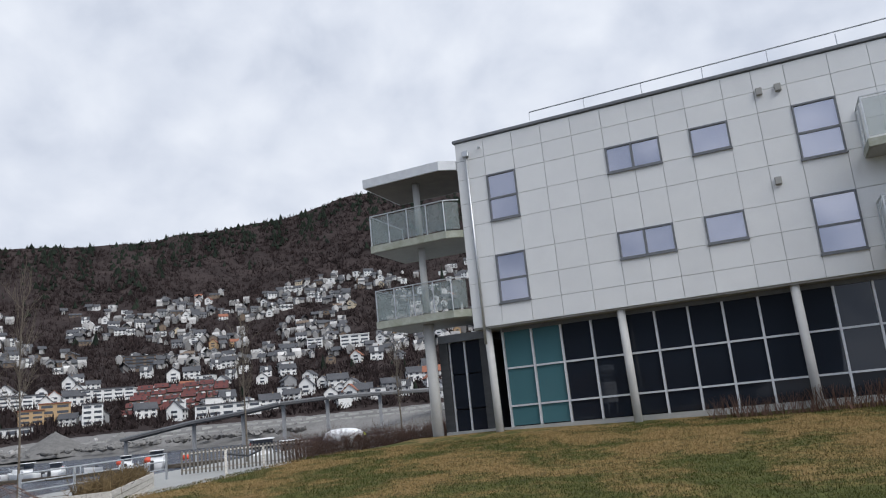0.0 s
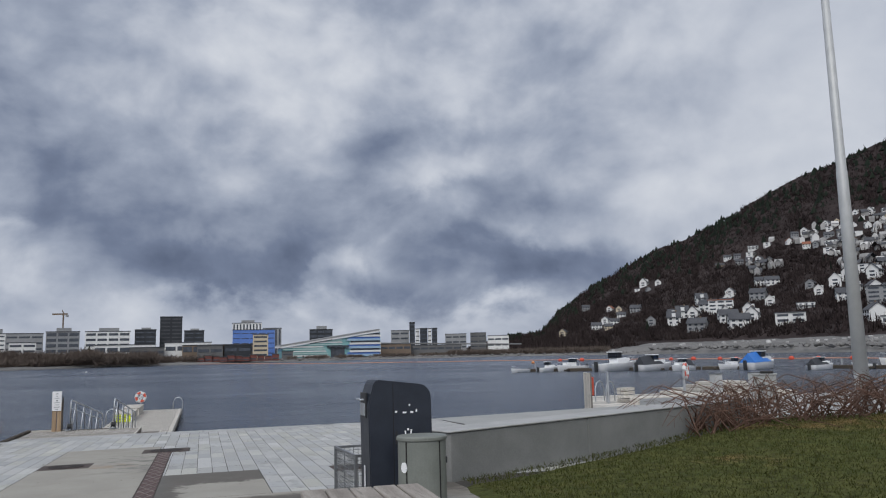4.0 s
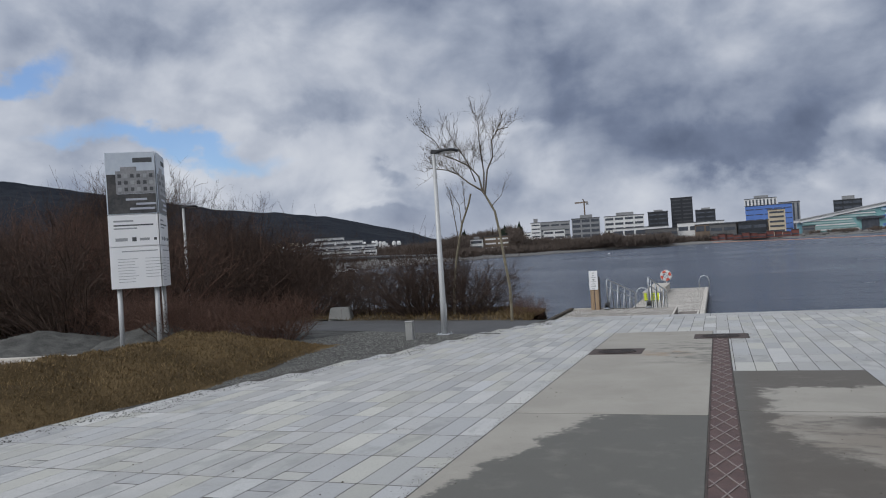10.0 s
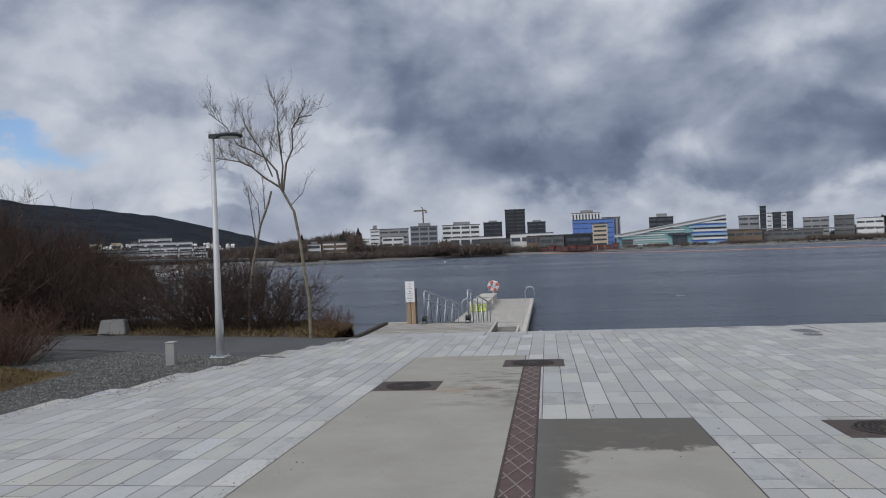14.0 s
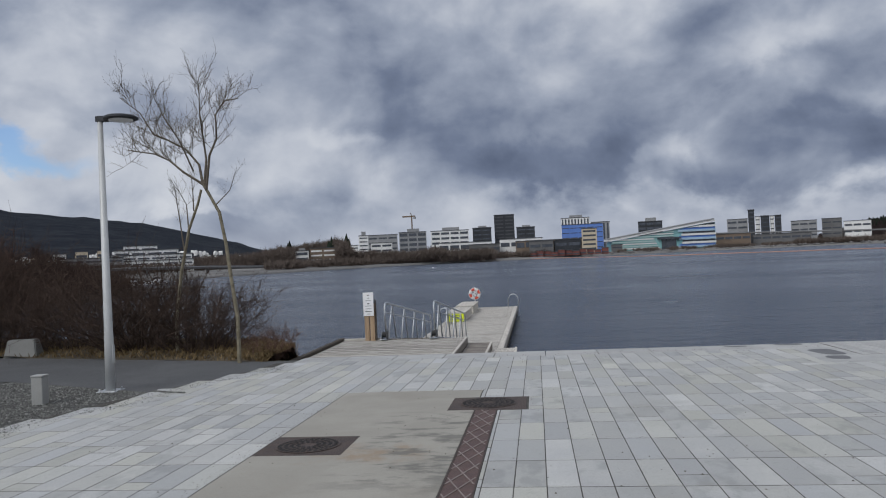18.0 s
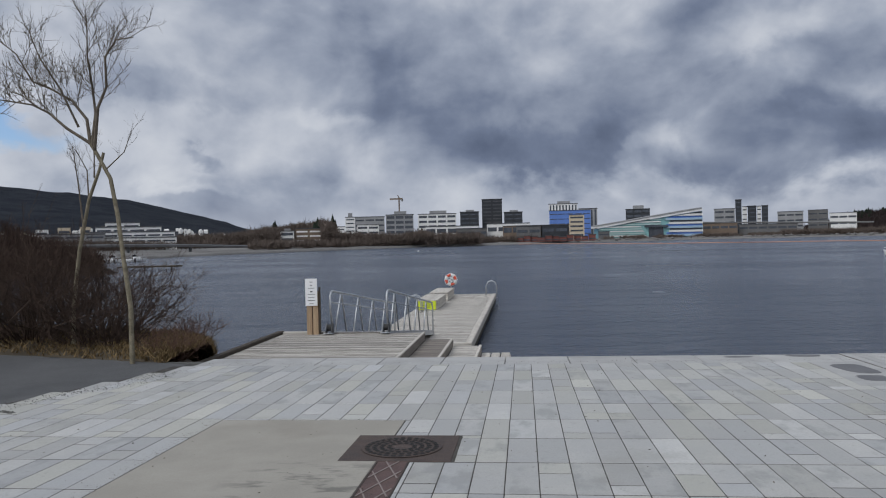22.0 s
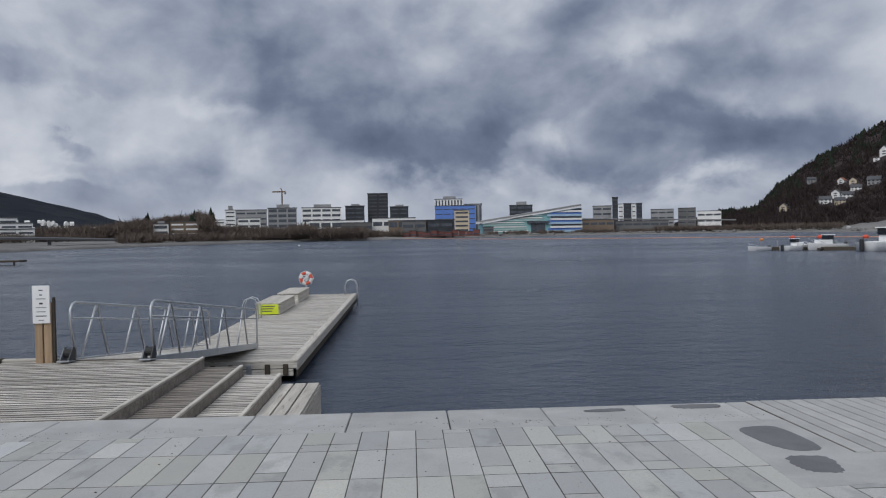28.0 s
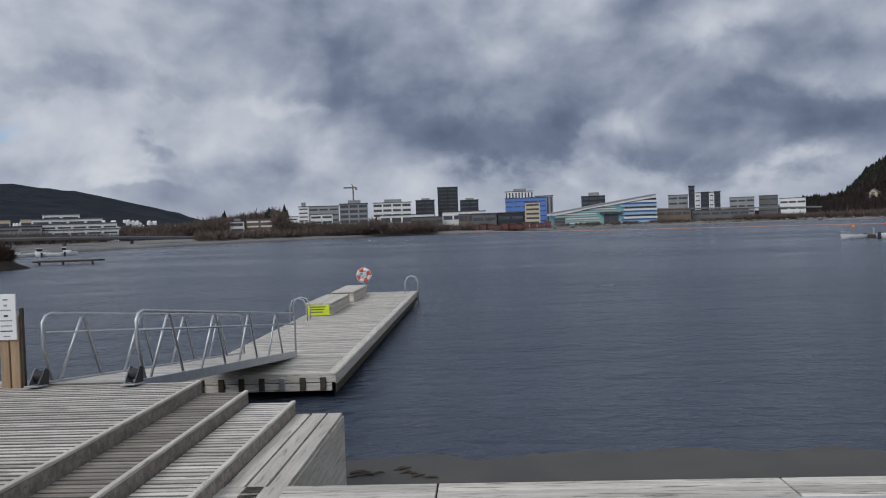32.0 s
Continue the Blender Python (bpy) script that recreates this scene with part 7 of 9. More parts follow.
def boat(az, far, turn, length, cover=None, cabin=True, label="white motor boat moored at the pontoon", group="moored boats"):
    x, y, _ = polar(az, far, 0)
    t = thing("motor_boat", label, "boat", pose(x, y, WATER_Z, 0, 0, turn), group=group)
    L, B, H = length * 1.15, length * 0.38, length * 0.155
    bm = bmesh.new()
    secs = []
    for k in range(9):
        s = k / 8
        b = B / 2 * (1 - max(0, s - 0.45) ** 2.2 * 3.6) * (0.92 + 0.08 * min(1, s * 4))
        b = max(b, 0.02)
        top = H * (1 + 0.35 * s * s)
        xs = -L / 2 + L * s + (0.0)
        secs.append([(xs, -b, top), (xs - 0.05 * L * s * s, -b * 0.92, 0.02), (xs - 0.08 * L * s * s, 0, -0.25), (xs - 0.05 * L * s * s, b * 0.92, 0.02), (xs, b, top)])
    rings = [[bm.verts.new(p) for p in sec] for sec in secs]
    for a, b in zip(rings, rings[1:]):
        for k in range(4):
            bm.faces.new((a[k], b[k], b[k + 1], a[k + 1]))
    bm.faces.new(rings[0])
    bmesh.ops.recalc_face_normals(bm, faces=bm.faces[:])
    part("hull", bm, HULL, t, smooth=True)
    bm = bmesh.new()
    rings = [[bm.verts.new((sec[0][0], sec[0][1] * 0.97, sec[0][2] - 0.06)), bm.verts.new((sec[4][0], sec[4][1] * 0.97, sec[4][2] - 0.06))] for sec in secs]
    for a, b in zip(rings, rings[1:]):
        bm.faces.new((a[0], b[0], b[1], a[1]))
    part("deck", bm, WHITE, t)
    part("waterline_stripe", box(-L * 0.49, L * 0.2, -B * 0.405, B * 0.405, 0.03, 0.10), BIN_BLUE, t)
    if cover:
        bm = bmesh.new()
        a = [bm.verts.new(p) for p in ((-L * 0.46, -B * 0.5, H), (-L * 0.46, B * 0.5, H), (L * 0.12, B * 0.5, H * 1.1), (L * 0.12, -B * 0.5, H * 1.1), (-L * 0.42, 0, H * 2.3), (-L * 0.05, 0, H * 2.6), (L * 0.10, 0, H * 1.9))]
        for f in ((0, 3, 5, 4), (1, 4, 5, 2), (0, 4, 1), (3, 6, 5), (2, 5, 6), (3, 2, 6)):
            bm.faces.new([a[i] for i in f])
        bmesh.ops.recalc_face_normals(bm, faces=bm.faces[:])
        part("cover", bm, cover, t, "tarpaulin cover")
    if cabin:
        part("cabin", box(-L * 0.10, L * 0.22, -B * 0.34, B * 0.34, H * 1.0, H * 1.75, 0.08), HULL, t)
        part("windscreen", box(-L * 0.13, L * 0.02, -B * 0.33, B * 0.33, H * 1.76, H * 2.5, 0.06), GLASS, t)
        part("wheelhouse_roof", box(-L * 0.16, L * 0.03, -B * 0.36, B * 0.36, H * 2.51, H * 2.62, 0.03), HULL, t)
    part("outboard", box(-L * 0.57, -L * 0.505, -0.22, 0.22, 0.0, H * 1.35, 0.08), BLACK_METAL, t)
    part("bow_rail", tube(((L * 0.12, -B * 0.42, H * 1.15), (L * 0.3, -B * 0.34, H * 1.75), (L * 0.47, 0, H * 1.95), (L * 0.3, B * 0.34, H * 1.75), (L * 0.12, B * 0.42, H * 1.15)), 0.03, 5), GALV, t)


BOATS = ((23.8, 148, 200, 4.0, None, False), (26.0, 149, 20, 4.8, None, True), (27.7, 150, 190, 6.2, None, True), (31.1, 146, 15, 8.9, None, True), (33.8, 144, 10, 7.3, DARK_TARP, True), (35.7, 142, 200, 5.3, DARK_TARP, True),
         (39.2, 146, 170, 5.1, None, True), (41.0, 144, 20, 8.0, BLUE_TARP, True), (44.9, 138, 10, 5.1, DARK_TARP, True), (47.3, 142, 80, 4.7, None, True), (50.0, 144, 160, 8.4, None, True), (52.5, 142, 75, 7.1, None, True),
         (54.4, 140, 20, 6.2, None, True), (56.4, 139, 200, 6.2, None, False), (58.7, 136, 30, 6.2, None, True), (60.8, 128, 20, 7.2, None, True), (68.5, 85, 40, 8.5, None, True), (70.7, 82, 30, 7.5, DARK_TARP, True), (77.6, 88, 20, 6.5, BLUE_TARP, False))
for k, (az, far, turn, length, cover, cabin) in enumerate(BOATS):
    name = "small white motor boat" if length < 5.2 else "white cabin cruiser"
    boat(az, far, turn, length, cover, cabin, name + (" under a blue tarpaulin" if cover is BLUE_TARP else " with dark canvas hood" if cover else " moored at the pontoon"))


def shrink_wrapped():
    x, y, _ = polar(74.9, 74, 0)
    t = thing("wrapped_boat", "large boat under white shrink-wrap with a yellow mark", "boat", pose(x, y, 0.1, 0, 0, 70) @ Matrix.Scale(0.62, 4))
    bm = bmesh.new()
    bmesh.ops.create_uvsphere(bm, u_segments=20, v_segments=12, radius=1.0)
    for v in bm.verts:
        v.co = Vector((math.copysign(abs(v.co.x) ** 0.6, v.co.x) * 3.9, v.co.y * 1.6, max(v.co.z, -0.35) * 1.7 + 0.8))
    part("wrap", bm, HULL, t, smooth=True)
    part("yellow_mark", box(-3.0, -2.2, -1.66, -1.4, 0.9, 1.6, 0.05), YELLOW, t)
    part("cradle", box(-2.5, 2.5, -1.0, 1.0, -0.6, 0.25), GREY_WOOD, t)


shrink_wrapped()


def pontoon(az0, far0, az1, far1):
    a, b = Vector(polar(az0, far0, WATER_Z)), Vector(polar(az1, far1, WATER_Z))
    d = b - a
    t = thing("pontoon", "dark floating marina pontoon with posts", "pontoon", pose(a.x, a.y, a.z, 0, 0, math.degrees(math.atan2(d.y, d.x))), group="pontoons")
    n = int(d.length / 9)
    for k in range(n):
        part("float", box(k * 9, k * 9 + 8.7, -1.1, 1.1, -0.2, 0.55, 0.05), WET_WOOD, t)
        part("finger", box(k * 9 + 2, k * 9 + 2.5, -4, -1.11, 0.1, 0.4), WET_WOOD, t)
        part("post", tube(((k * 9 + 4, 1.3, -1), (k * 9 + 4, 1.3, 1.6)), 0.14, 6), GALV, t)


pontoon(23.4, 152, 44, 147)
pontoon(44.5, 147, 66, 124)


def buoy(az, far, r, material, label):
    x, y, _ = polar(az, far, 0)
    bm = bmesh.new()
    bmesh.ops.create_uvsphere(bm, u_segments=12, v_segments=8, radius=r)
    for v in bm.verts:
        v.co.z *= 0.85
    ob = part("buoy", bm, material, None, smooth=True)
    ob.matrix_basis = pose(x, y, WATER_Z + r * 0.45)
    tagged(ob, label, "buoy", group="mooring buoys")


for az in (26.3, 28.5, 30.6, 32.4, 34.5, 36.0, 37.8, 39.0, 40.5, 42.6, 44.5, 46.6, 49.0, 51.5, 54.0, 58.2, 60.0, 62.5):
    buoy(az + 0.3 * math.sin(az * 7), 290 - (az - 26) * 3.2, 0.65 + 0.25 * abs(math.sin(az * 5)), RED, "round red mooring buoy on the water")
buoy(24.6, 250, 0.55, ORANGE, "yellow-orange marker buoy on the water")
buoy(-7.6, 300, 0.35, WHITE, "small white float on the water")
boom_pts = [polar(az, lerp_table(((-3, 590), (1.6, 540), (5, 450), (8.6, 390), (16, 355), (23.5, 331), (36, 275), (50, 225)), az) + 4 * math.sin(az), WATER_Z + 0.1) for az in range(-3, 51, 1)]
tagged(part("floating_boom", tube(boom_pts, 0.2, 6), BOOM, None), "long orange floating boom across the water", "floating boom")

# ---- far shore: offices, bridge, hillside houses ----
CITY = {
    "white": surface("far_white_wall", (0.68, 0.68, 0.67), (0.78, 0.78, 0.76), 0.8, 0.1, 1.0, 0.0),
    "cream": surface("far_cream_wall", (0.48, 0.40, 0.28), (0.58, 0.50, 0.38), 0.8, 0.1, 1.0, 0.0),
    "grey": surface("far_grey_wall", (0.22, 0.225, 0.23), (0.32, 0.325, 0.33), 0.8, 0.1, 1.0, 0.0),
    # own tone of the dark sheds; on bridge decks it stands for shade
    "dark_grey": surface("far_shaded_concrete", (0.10, 0.10, 0.10), (0.16, 0.16, 0.16), 0.9, 0.1, 1.0, 0.0),
    "dark_red": surface("far_dark_red_roof", (0.085, 0.026, 0.024), (0.135, 0.040, 0.036), 0.85, 0.08, 0.8, 0.0),
    "black": surface("far_black_wall", (0.012, 0.015, 0.020), (0.028, 0.032, 0.038), 0.5, 0.1, 1.0, 0.0),
    "brown": surface("far_brown_wall", (0.13, 0.095, 0.07), (0.20, 0.15, 0.11), 0.8, 0.1, 1.0, 0.0),
    "blue": surface("far_blue_wall", (0.08, 0.17, 0.46), (0.11, 0.22, 0.56), 0.6, 0.1, 1.0, 0.0),
    "ochre": surface("far_ochre_wall", (0.40, 0.27, 0.14), (0.50, 0.35, 0.20), 0.8, 0.1, 1.0, 0.0),
    "teal": surface("far_teal_glass_band", (0.20, 0.42, 0.43), (0.28, 0.52, 0.52), 0.4, 0.1, 1.0, 0.0),
    "pale_teal": surface("far_pale_teal_band", (0.36, 0.52, 0.51), (0.46, 0.62, 0.60), 0.45, 0.1, 1.0, 0.0),
    "rust": surface("far_rust_red_steel", (0.13, 0.045, 0.038), (0.20, 0.07, 0.055), 0.8, 0.1, 1.0, 0.0),
    "pale_concrete": surface("far_pale_concrete", (0.30, 0.30, 0.29), (0.42, 0.42, 0.40), 0.85, 0.1, 1.0, 0.0),
    "pale_blue": surface("far_pale_blue_glass", (0.30, 0.44, 0.58), (0.40, 0.54, 0.66), 0.4, 0.1, 1.0, 0.0),
    "red": surface("far_red_roof", (0.20, 0.055, 0.035), (0.30, 0.085, 0.05), 0.8, 0.1, 1.0, 0.0),
    "orange": surface("far_orange_tiles", (0.22, 0.085, 0.050), (0.30, 0.12, 0.07), 0.8, 0.1, 1.0, 0.0),
    "slate": surface("far_slate_roof", (0.045, 0.048, 0.055), (0.09, 0.092, 0.10), 0.8, 0.1, 1.0, 0.0),
    "glass": surface("far_window_glass", (0.04, 0.047, 0.058), (0.09, 0.10, 0.12), 0.2, 0.3, 1.0, 0.0),
}


def office(az0, az1, el, far, floors, wall, label, depth=18.0, roof=0.0, strip=0.5, fins=0, base=None, glass="glass", upright=False):
    """A far block between two azimuths, with a window strip on each floor."""
    a, b = Vector(polar(az0, far, 0)), Vector(polar(az1, far, 0))
    d = b - a
    ground = land((az0 + az1) / 2, far) - 1.0 if base is None else base
    top = EYE.z + far * math.tan(radians(el))
    w, h = d.length, top - ground
    t = thing("office_building", label, "building", pose(a.x, a.y, ground, 0, 0, math.degrees(math.atan2(d.y, d.x))), group="city buildings")
    part("wall", box(0, w, 0, depth, 0, h), CITY[wall], t)
    part("roof", box(-0.3, w + 0.3, -0.3, depth + 0.3, h, h + 0.5), CITY["slate"], t)
    f = h / floors
    if upright:
        n = fins or int(w / 3)
        for k in range(n):
            x = (k + 0.5) * w / n
            part("window_strip", box(x - w / n * 0.22, x + w / n * 0.22, -0.15, -0.02, f * 0.5, h - 1), CITY[glass], t)
    else:
        for k in range(1 if floors > 1 else 0, floors):
            n = max(1, min(9, int(w / 7)))
            for q in range(n):
                part("window", box(w * q / n + w / n * 0.08, w * (q + 1) / n - w / n * 0.08, -0.15, -0.02, k * f + f * 0.25, k * f + f * (0.25 + strip)), CITY[glass], t)
    if roof:
        part("plant_room", box(w * 0.3, w * 0.75, 3, depth - 3, h + 0.5, h + roof), CITY["grey"], t)
    return t


office(-17.9, -16.9, 0.95, 520, 3, "white", "low white villa block by the far shore", roof=2)
office(-16.8, -14.9, 1.1, 540, 4, "brown", "brown apartment block with pale windows", glass="white", strip=0.35)
office(-12.5, -10.3, 1.9, 720, 5, "grey", "long pale grey office block behind others", strip=0.3)
office(-13.2, -12.5, 1.9, 690, 7, "white", "slim white tower with small windows", depth=12, strip=0.3, roof=4)
office(-14.0, -13.25, 1.2, 700, 4, "white", "low white wing beside a slim tower", strip=0.3, depth=10)
office(-12.3, -10.7, 1.3, 610, 4, "white", "white four-storey block with dark roof", strip=0.4)
office(-10.15, -8.1, 2.0, 600, 6, "grey", "grey office block with dark window bands", roof=3, strip=0.55)
office(-7.75, -4.9, 2.0, 640, 6, "white", "white office block with stepped roof", roof=3, strip=0.45)
office(-7.2, -3.2, 1.05, 590, 2, "white", "long low white podium by the shore", strip=0.5, depth=10)
office(-4.6, -3.2, 2.1, 690, 7, "black", "dark glass office block beside the tower", strip=0.3, roof=2)
office(-2.95, -1.45, 3.0, 700, 12, "black", "black high-rise tower with faint floor bands", strip=0.35, glass="slate")
office(-1.3, 0.06, 2.0, 690, 7, "black", "dark glass office block on the far side of the tower", strip=0.3, roof=2)
office(-2.6, 0.6, 1.15, 600, 2, "white", "low white pavilion under the black tower", strip=0.4, depth=8)
office(-1.4, 3.5, 0.95, 590, 2, "brown", "low dark shed with brown cladding", strip=0.6, depth=10)
office(2.03, 4.12, 2.5, 760, 9, "white", "pale high-rise with upright window strips", upright=True, roof=3)
office(4.23, 5.55, 2.1, 740, 8, "grey", "grey high-rise with upright window strips", upright=True)
office(2.05, 5.07, 2.0, 690, 6, "blue", "bright blue panelled building", strip=0.15, depth=14)
office(3.5, 4.6, 1.65, 640, 6, "cream", "cream building with rows of windows", strip=0.4, depth=14)
office(7.6, 9.3, 1.95, 820, 6, "black", "dark block behind the wedge-shaped building", roof=4)
office(13.7, 15.05, 1.75, 800, 5, "grey", "grey office block by the viaduct", strip=0.35)
office(15.1, 15.5, 2.35, 790, 8, "black", "slim dark stair tower by the viaduct", strip=0.3)
office(15.55, 15.85, 1.85, 790, 6, "white", "white narrow block between dark towers", strip=0.2)
office(15.9, 16.45, 1.88, 785, 7, "black", "dark twin block with window bands", strip=0.3)
office(16.5, 16.75, 1.85, 787, 6, "white", "white infill block between dark towers", strip=0.2)
office(16.8, 17.2, 1.88, 785, 7, "black", "second dark twin block", strip=0.3)
office(17.8, 19.4, 1.4, 820, 4, "grey", "low grey works building", strip=0.3)
office(19.7, 20.9, 1.45, 850, 4, "dark_grey", "pale depot building behind the fill", strip=0.2)
office(21.0, 22.6, 1.2, 850, 3, "white", "grey depot building behind the fill", strip=0.3)
office(-33.3, -29.6, 1.0, 430, 4, "grey", "grey terraced office wing", strip=0.35, base=-1.0)
for k, (a, b, e) in enumerate(((-31, -25.0, 0.7), (-30.6, -25.1, 1.1), (-30.2, -26.0, 1.45), (-29.6, -27.4, 1.75))):
    office(a, b, e, 436 + 6 * k, 3 + k, "white", "stepped white office building with ribbon windows", strip=0.3, base=-1.0, depth=16)
for k in range(16):
    rngk = random.Random(k)
    az = -49 + k * 1.35
    office(az, az + rngk.uniform(0.5, 1.1), rngk.uniform(0.7, 1.9), rngk.uniform(620, 900), 3, rngk.choice(("white", "cream", "grey", "white")), "pale distant house block under the mountain", strip=0.35, depth=12)


def side_jetty():
    t = thing("side_jetty", "short dark timber jetty off the wooded point", "jetty")
    part("deck", box(-71, -60, 121, 123.4, WATER_Z + 0.45, WATER_Z + 0.75, 0.03), WET_WOOD, t)
    for x in (-70, -66, -61):
        part("pile", tube(((x, 121.3, -4), (x, 121.3, WATER_Z + 0.44)), 0.16, 6), WET_WOOD, t)


side_jetty()
for k in range(9):
    boat(-33.0 + k * 0.72, 236 + 3 * (k % 3), 30 + 50 * (k % 4), 5.5, None, k % 2 == 0, "small pale boat moored by the far road bridge", "far moored boats")


def wedge_building():
    far = 660
    a, b = Vector(polar(5.64, far, 0)), Vector(polar(12.9, far + 25, 0))
    d = b - a
    w = d.length
    t = thing("wedge_building", "long wedge-shaped building with teal and white glass bands", "building", pose(a.x, a.y, 0.5, 0, 0, math.degrees(math.atan2(d.y, d.x))))
    h0, h1 = 10.4, 23.6
    top = lambda u: h0 + (h1 - h0) * u / w
    begin = lambda z: max(0.0, (z - h0) / (h1 - h0) * w)

    def slab(name, outline, y0, y1, mat):
        """An upright plate over a list of (along, height)."""
        bm = prism(outline, y0, y1)
        for v in bm.verts:
            v.co = Vector((v.co.x, v.co.z, v.co.y))
        bmesh.ops.recalc_face_normals(bm, faces=bm.faces[:])
        part(name, bm, CITY[mat], t)

    slab("backing_wall", ((0, 0), (w, 0), (w, h1 - 2.2), (0, h0 - 2.2)), 0.6, 19, "teal")
    slab("sloping_roof", ((-2, h0), (w * 0.985, h1), (w * 0.985, h1 + 0.9), (-2, h0 + 0.7)), -2, 22, "grey")
    slab("fascia", ((-2, h0 - 1.6), (w, h1 - 1.3), (w * 0.985, h1 - 0.01), (-2, h0 - 0.01)), -1.6, 21, "white")
    for k in range(8):
        z = 1.2 + k * 1.9
        end = w * (0.46 - 0.012 * k) if k < 5 else w * 0.60
        low, high = begin(z + 2.0), begin(z + 3.1)
        if high < end - 3:
            slab("facade_band", ((low, z), (end, z), (end - 1.2, z + 1.05), (high, z + 1.05)), -0.5, 0.55, "white" if k % 2 == 0 else "pale_teal")
    slab("entrance_glazing", ((w * 0.48, 0), (w * 0.62, 0), (w * 0.62, 8.5), (w * 0.48, 8.5)), -0.2, 0.55, "glass")
    slab("entrance_canopy", ((w * 0.44, 8.6), (w * 0.66, 8.6), (w * 0.66, 10.2), (w * 0.44, 10.2)), -2.0, 0.55, "glass")
    for k in range(6):
        z = 0.6 + k * 3.4
        low, high = max(w * 0.64 + 3 * (k % 2), begin(z + 2.4)), max(w * 0.64 + 3 * (k % 2), begin(z + 4.2))
        if high < w - 3:
            slab("facade_band", ((low, z), (w, z), (w, z + 1.7), (high, z + 1.7)), -0.8, 0.55, "white" if k % 2 else "pale_blue")
            if begin(z + 5.4) < w - 4:
                slab("window_band", ((max(low + 1, begin(z + 4.0)), z + 1.75), (w - 0.5, z + 1.75), (w - 0.5, z + 3.35), (max(high + 1, begin(z + 5.6)), z + 3.35)), -0.1, 0.55, "blue" if k % 2 == 0 else "glass")


wedge_building()


def crane():
    x, y, _ = polar(-9.15, 640, 0)
    z = land(-9, 640)
    top = EYE.z + 640 * math.tan(radians(3.3))
    t = thing("tower_crane", "thin yellowish tower crane above the offices", "crane", pose(x, y, z, 0, 0, -9))
    part("mast", box(-0.45, 0.45, -0.45, 0.45, 0, top - z), CITY["brown"], t)
    part("jib", box(-8.0, 3.0, -0.4, 0.4, top - z - 1.6, top - z - 0.4), CITY["brown"], t)
    part("counterweight", box(1.8, 3.4, -0.8, 0.8, top - z - 3.2, top - z - 1.4), CITY["grey"], t)
    part("apex", tube(((0, 0, top - z), (-1.0, 0, top - z + 2.0)), 0.4, 5), CITY["brown"], t)


crane()


def viaduct(az_pts, label):
    """A road deck on piers, through (azimuth, distance, height)."""
    t = thing("road_bridge", label, "bridge")
    pts = [Vector(polar(a, f, z)) for a, f, z in az_pts]
    for a, b in zip(pts, pts[1:]):
        d = b - a
        turn = math.degrees(math.atan2(d.y, d.x))
        pitch = math.degrees(math.atan2(d.z, d.xy.length))
        # dark deck colour carries the shade under the road
        deck = part("deck", box(0, d.length + 0.3, -3.4, 3.4, -0.75, 0.0), CITY["dark_grey"], t)
        deck.matrix_basis = pose(a.x, a.y, a.z, 0, -pitch, turn)
        par = part("parapet", box(0, d.length + 0.3, -3.5, -3.3, 0.0, 0.5), CITY["grey"], t)
        par.matrix_basis = deck.matrix_basis
        part("pier", box(a.x - 0.55, a.x + 0.55, a.y - 0.55, a.y + 0.55, -4, a.z - 0.75), CITY["grey"], t)


viaduct([(-45, 325, 3.6), (-40, 325, 3.6), (-36, 330, 3.6), (-32, 338, 3.5), (-28, 350, 3.2), (-24, 370, 2.6), (-20.5, 395, 1.6)], "grey road bridge low over the lake's arm")
viaduct([(57.9, 330, 4.2), (62.4, 310, 8.1), (65.8, 295, 9.6), (68.7, 285, 11.4), (71.9, 280, 11.8), (75.8, 280, 11.6), (79.8, 285, 11.2), (88, 300, 11.4)], "long curved concrete flyover above the quay")
viaduct([(9.5, 760, 13.0), (11, 765, 13.2), (13, 770, 13.4), (15, 775, 12.6), (17, 780, 12.0), (19, 785, 11.2), (21, 790, 10.4), (23.5, 795, 9.6)], "long grey railway viaduct behind the fill")


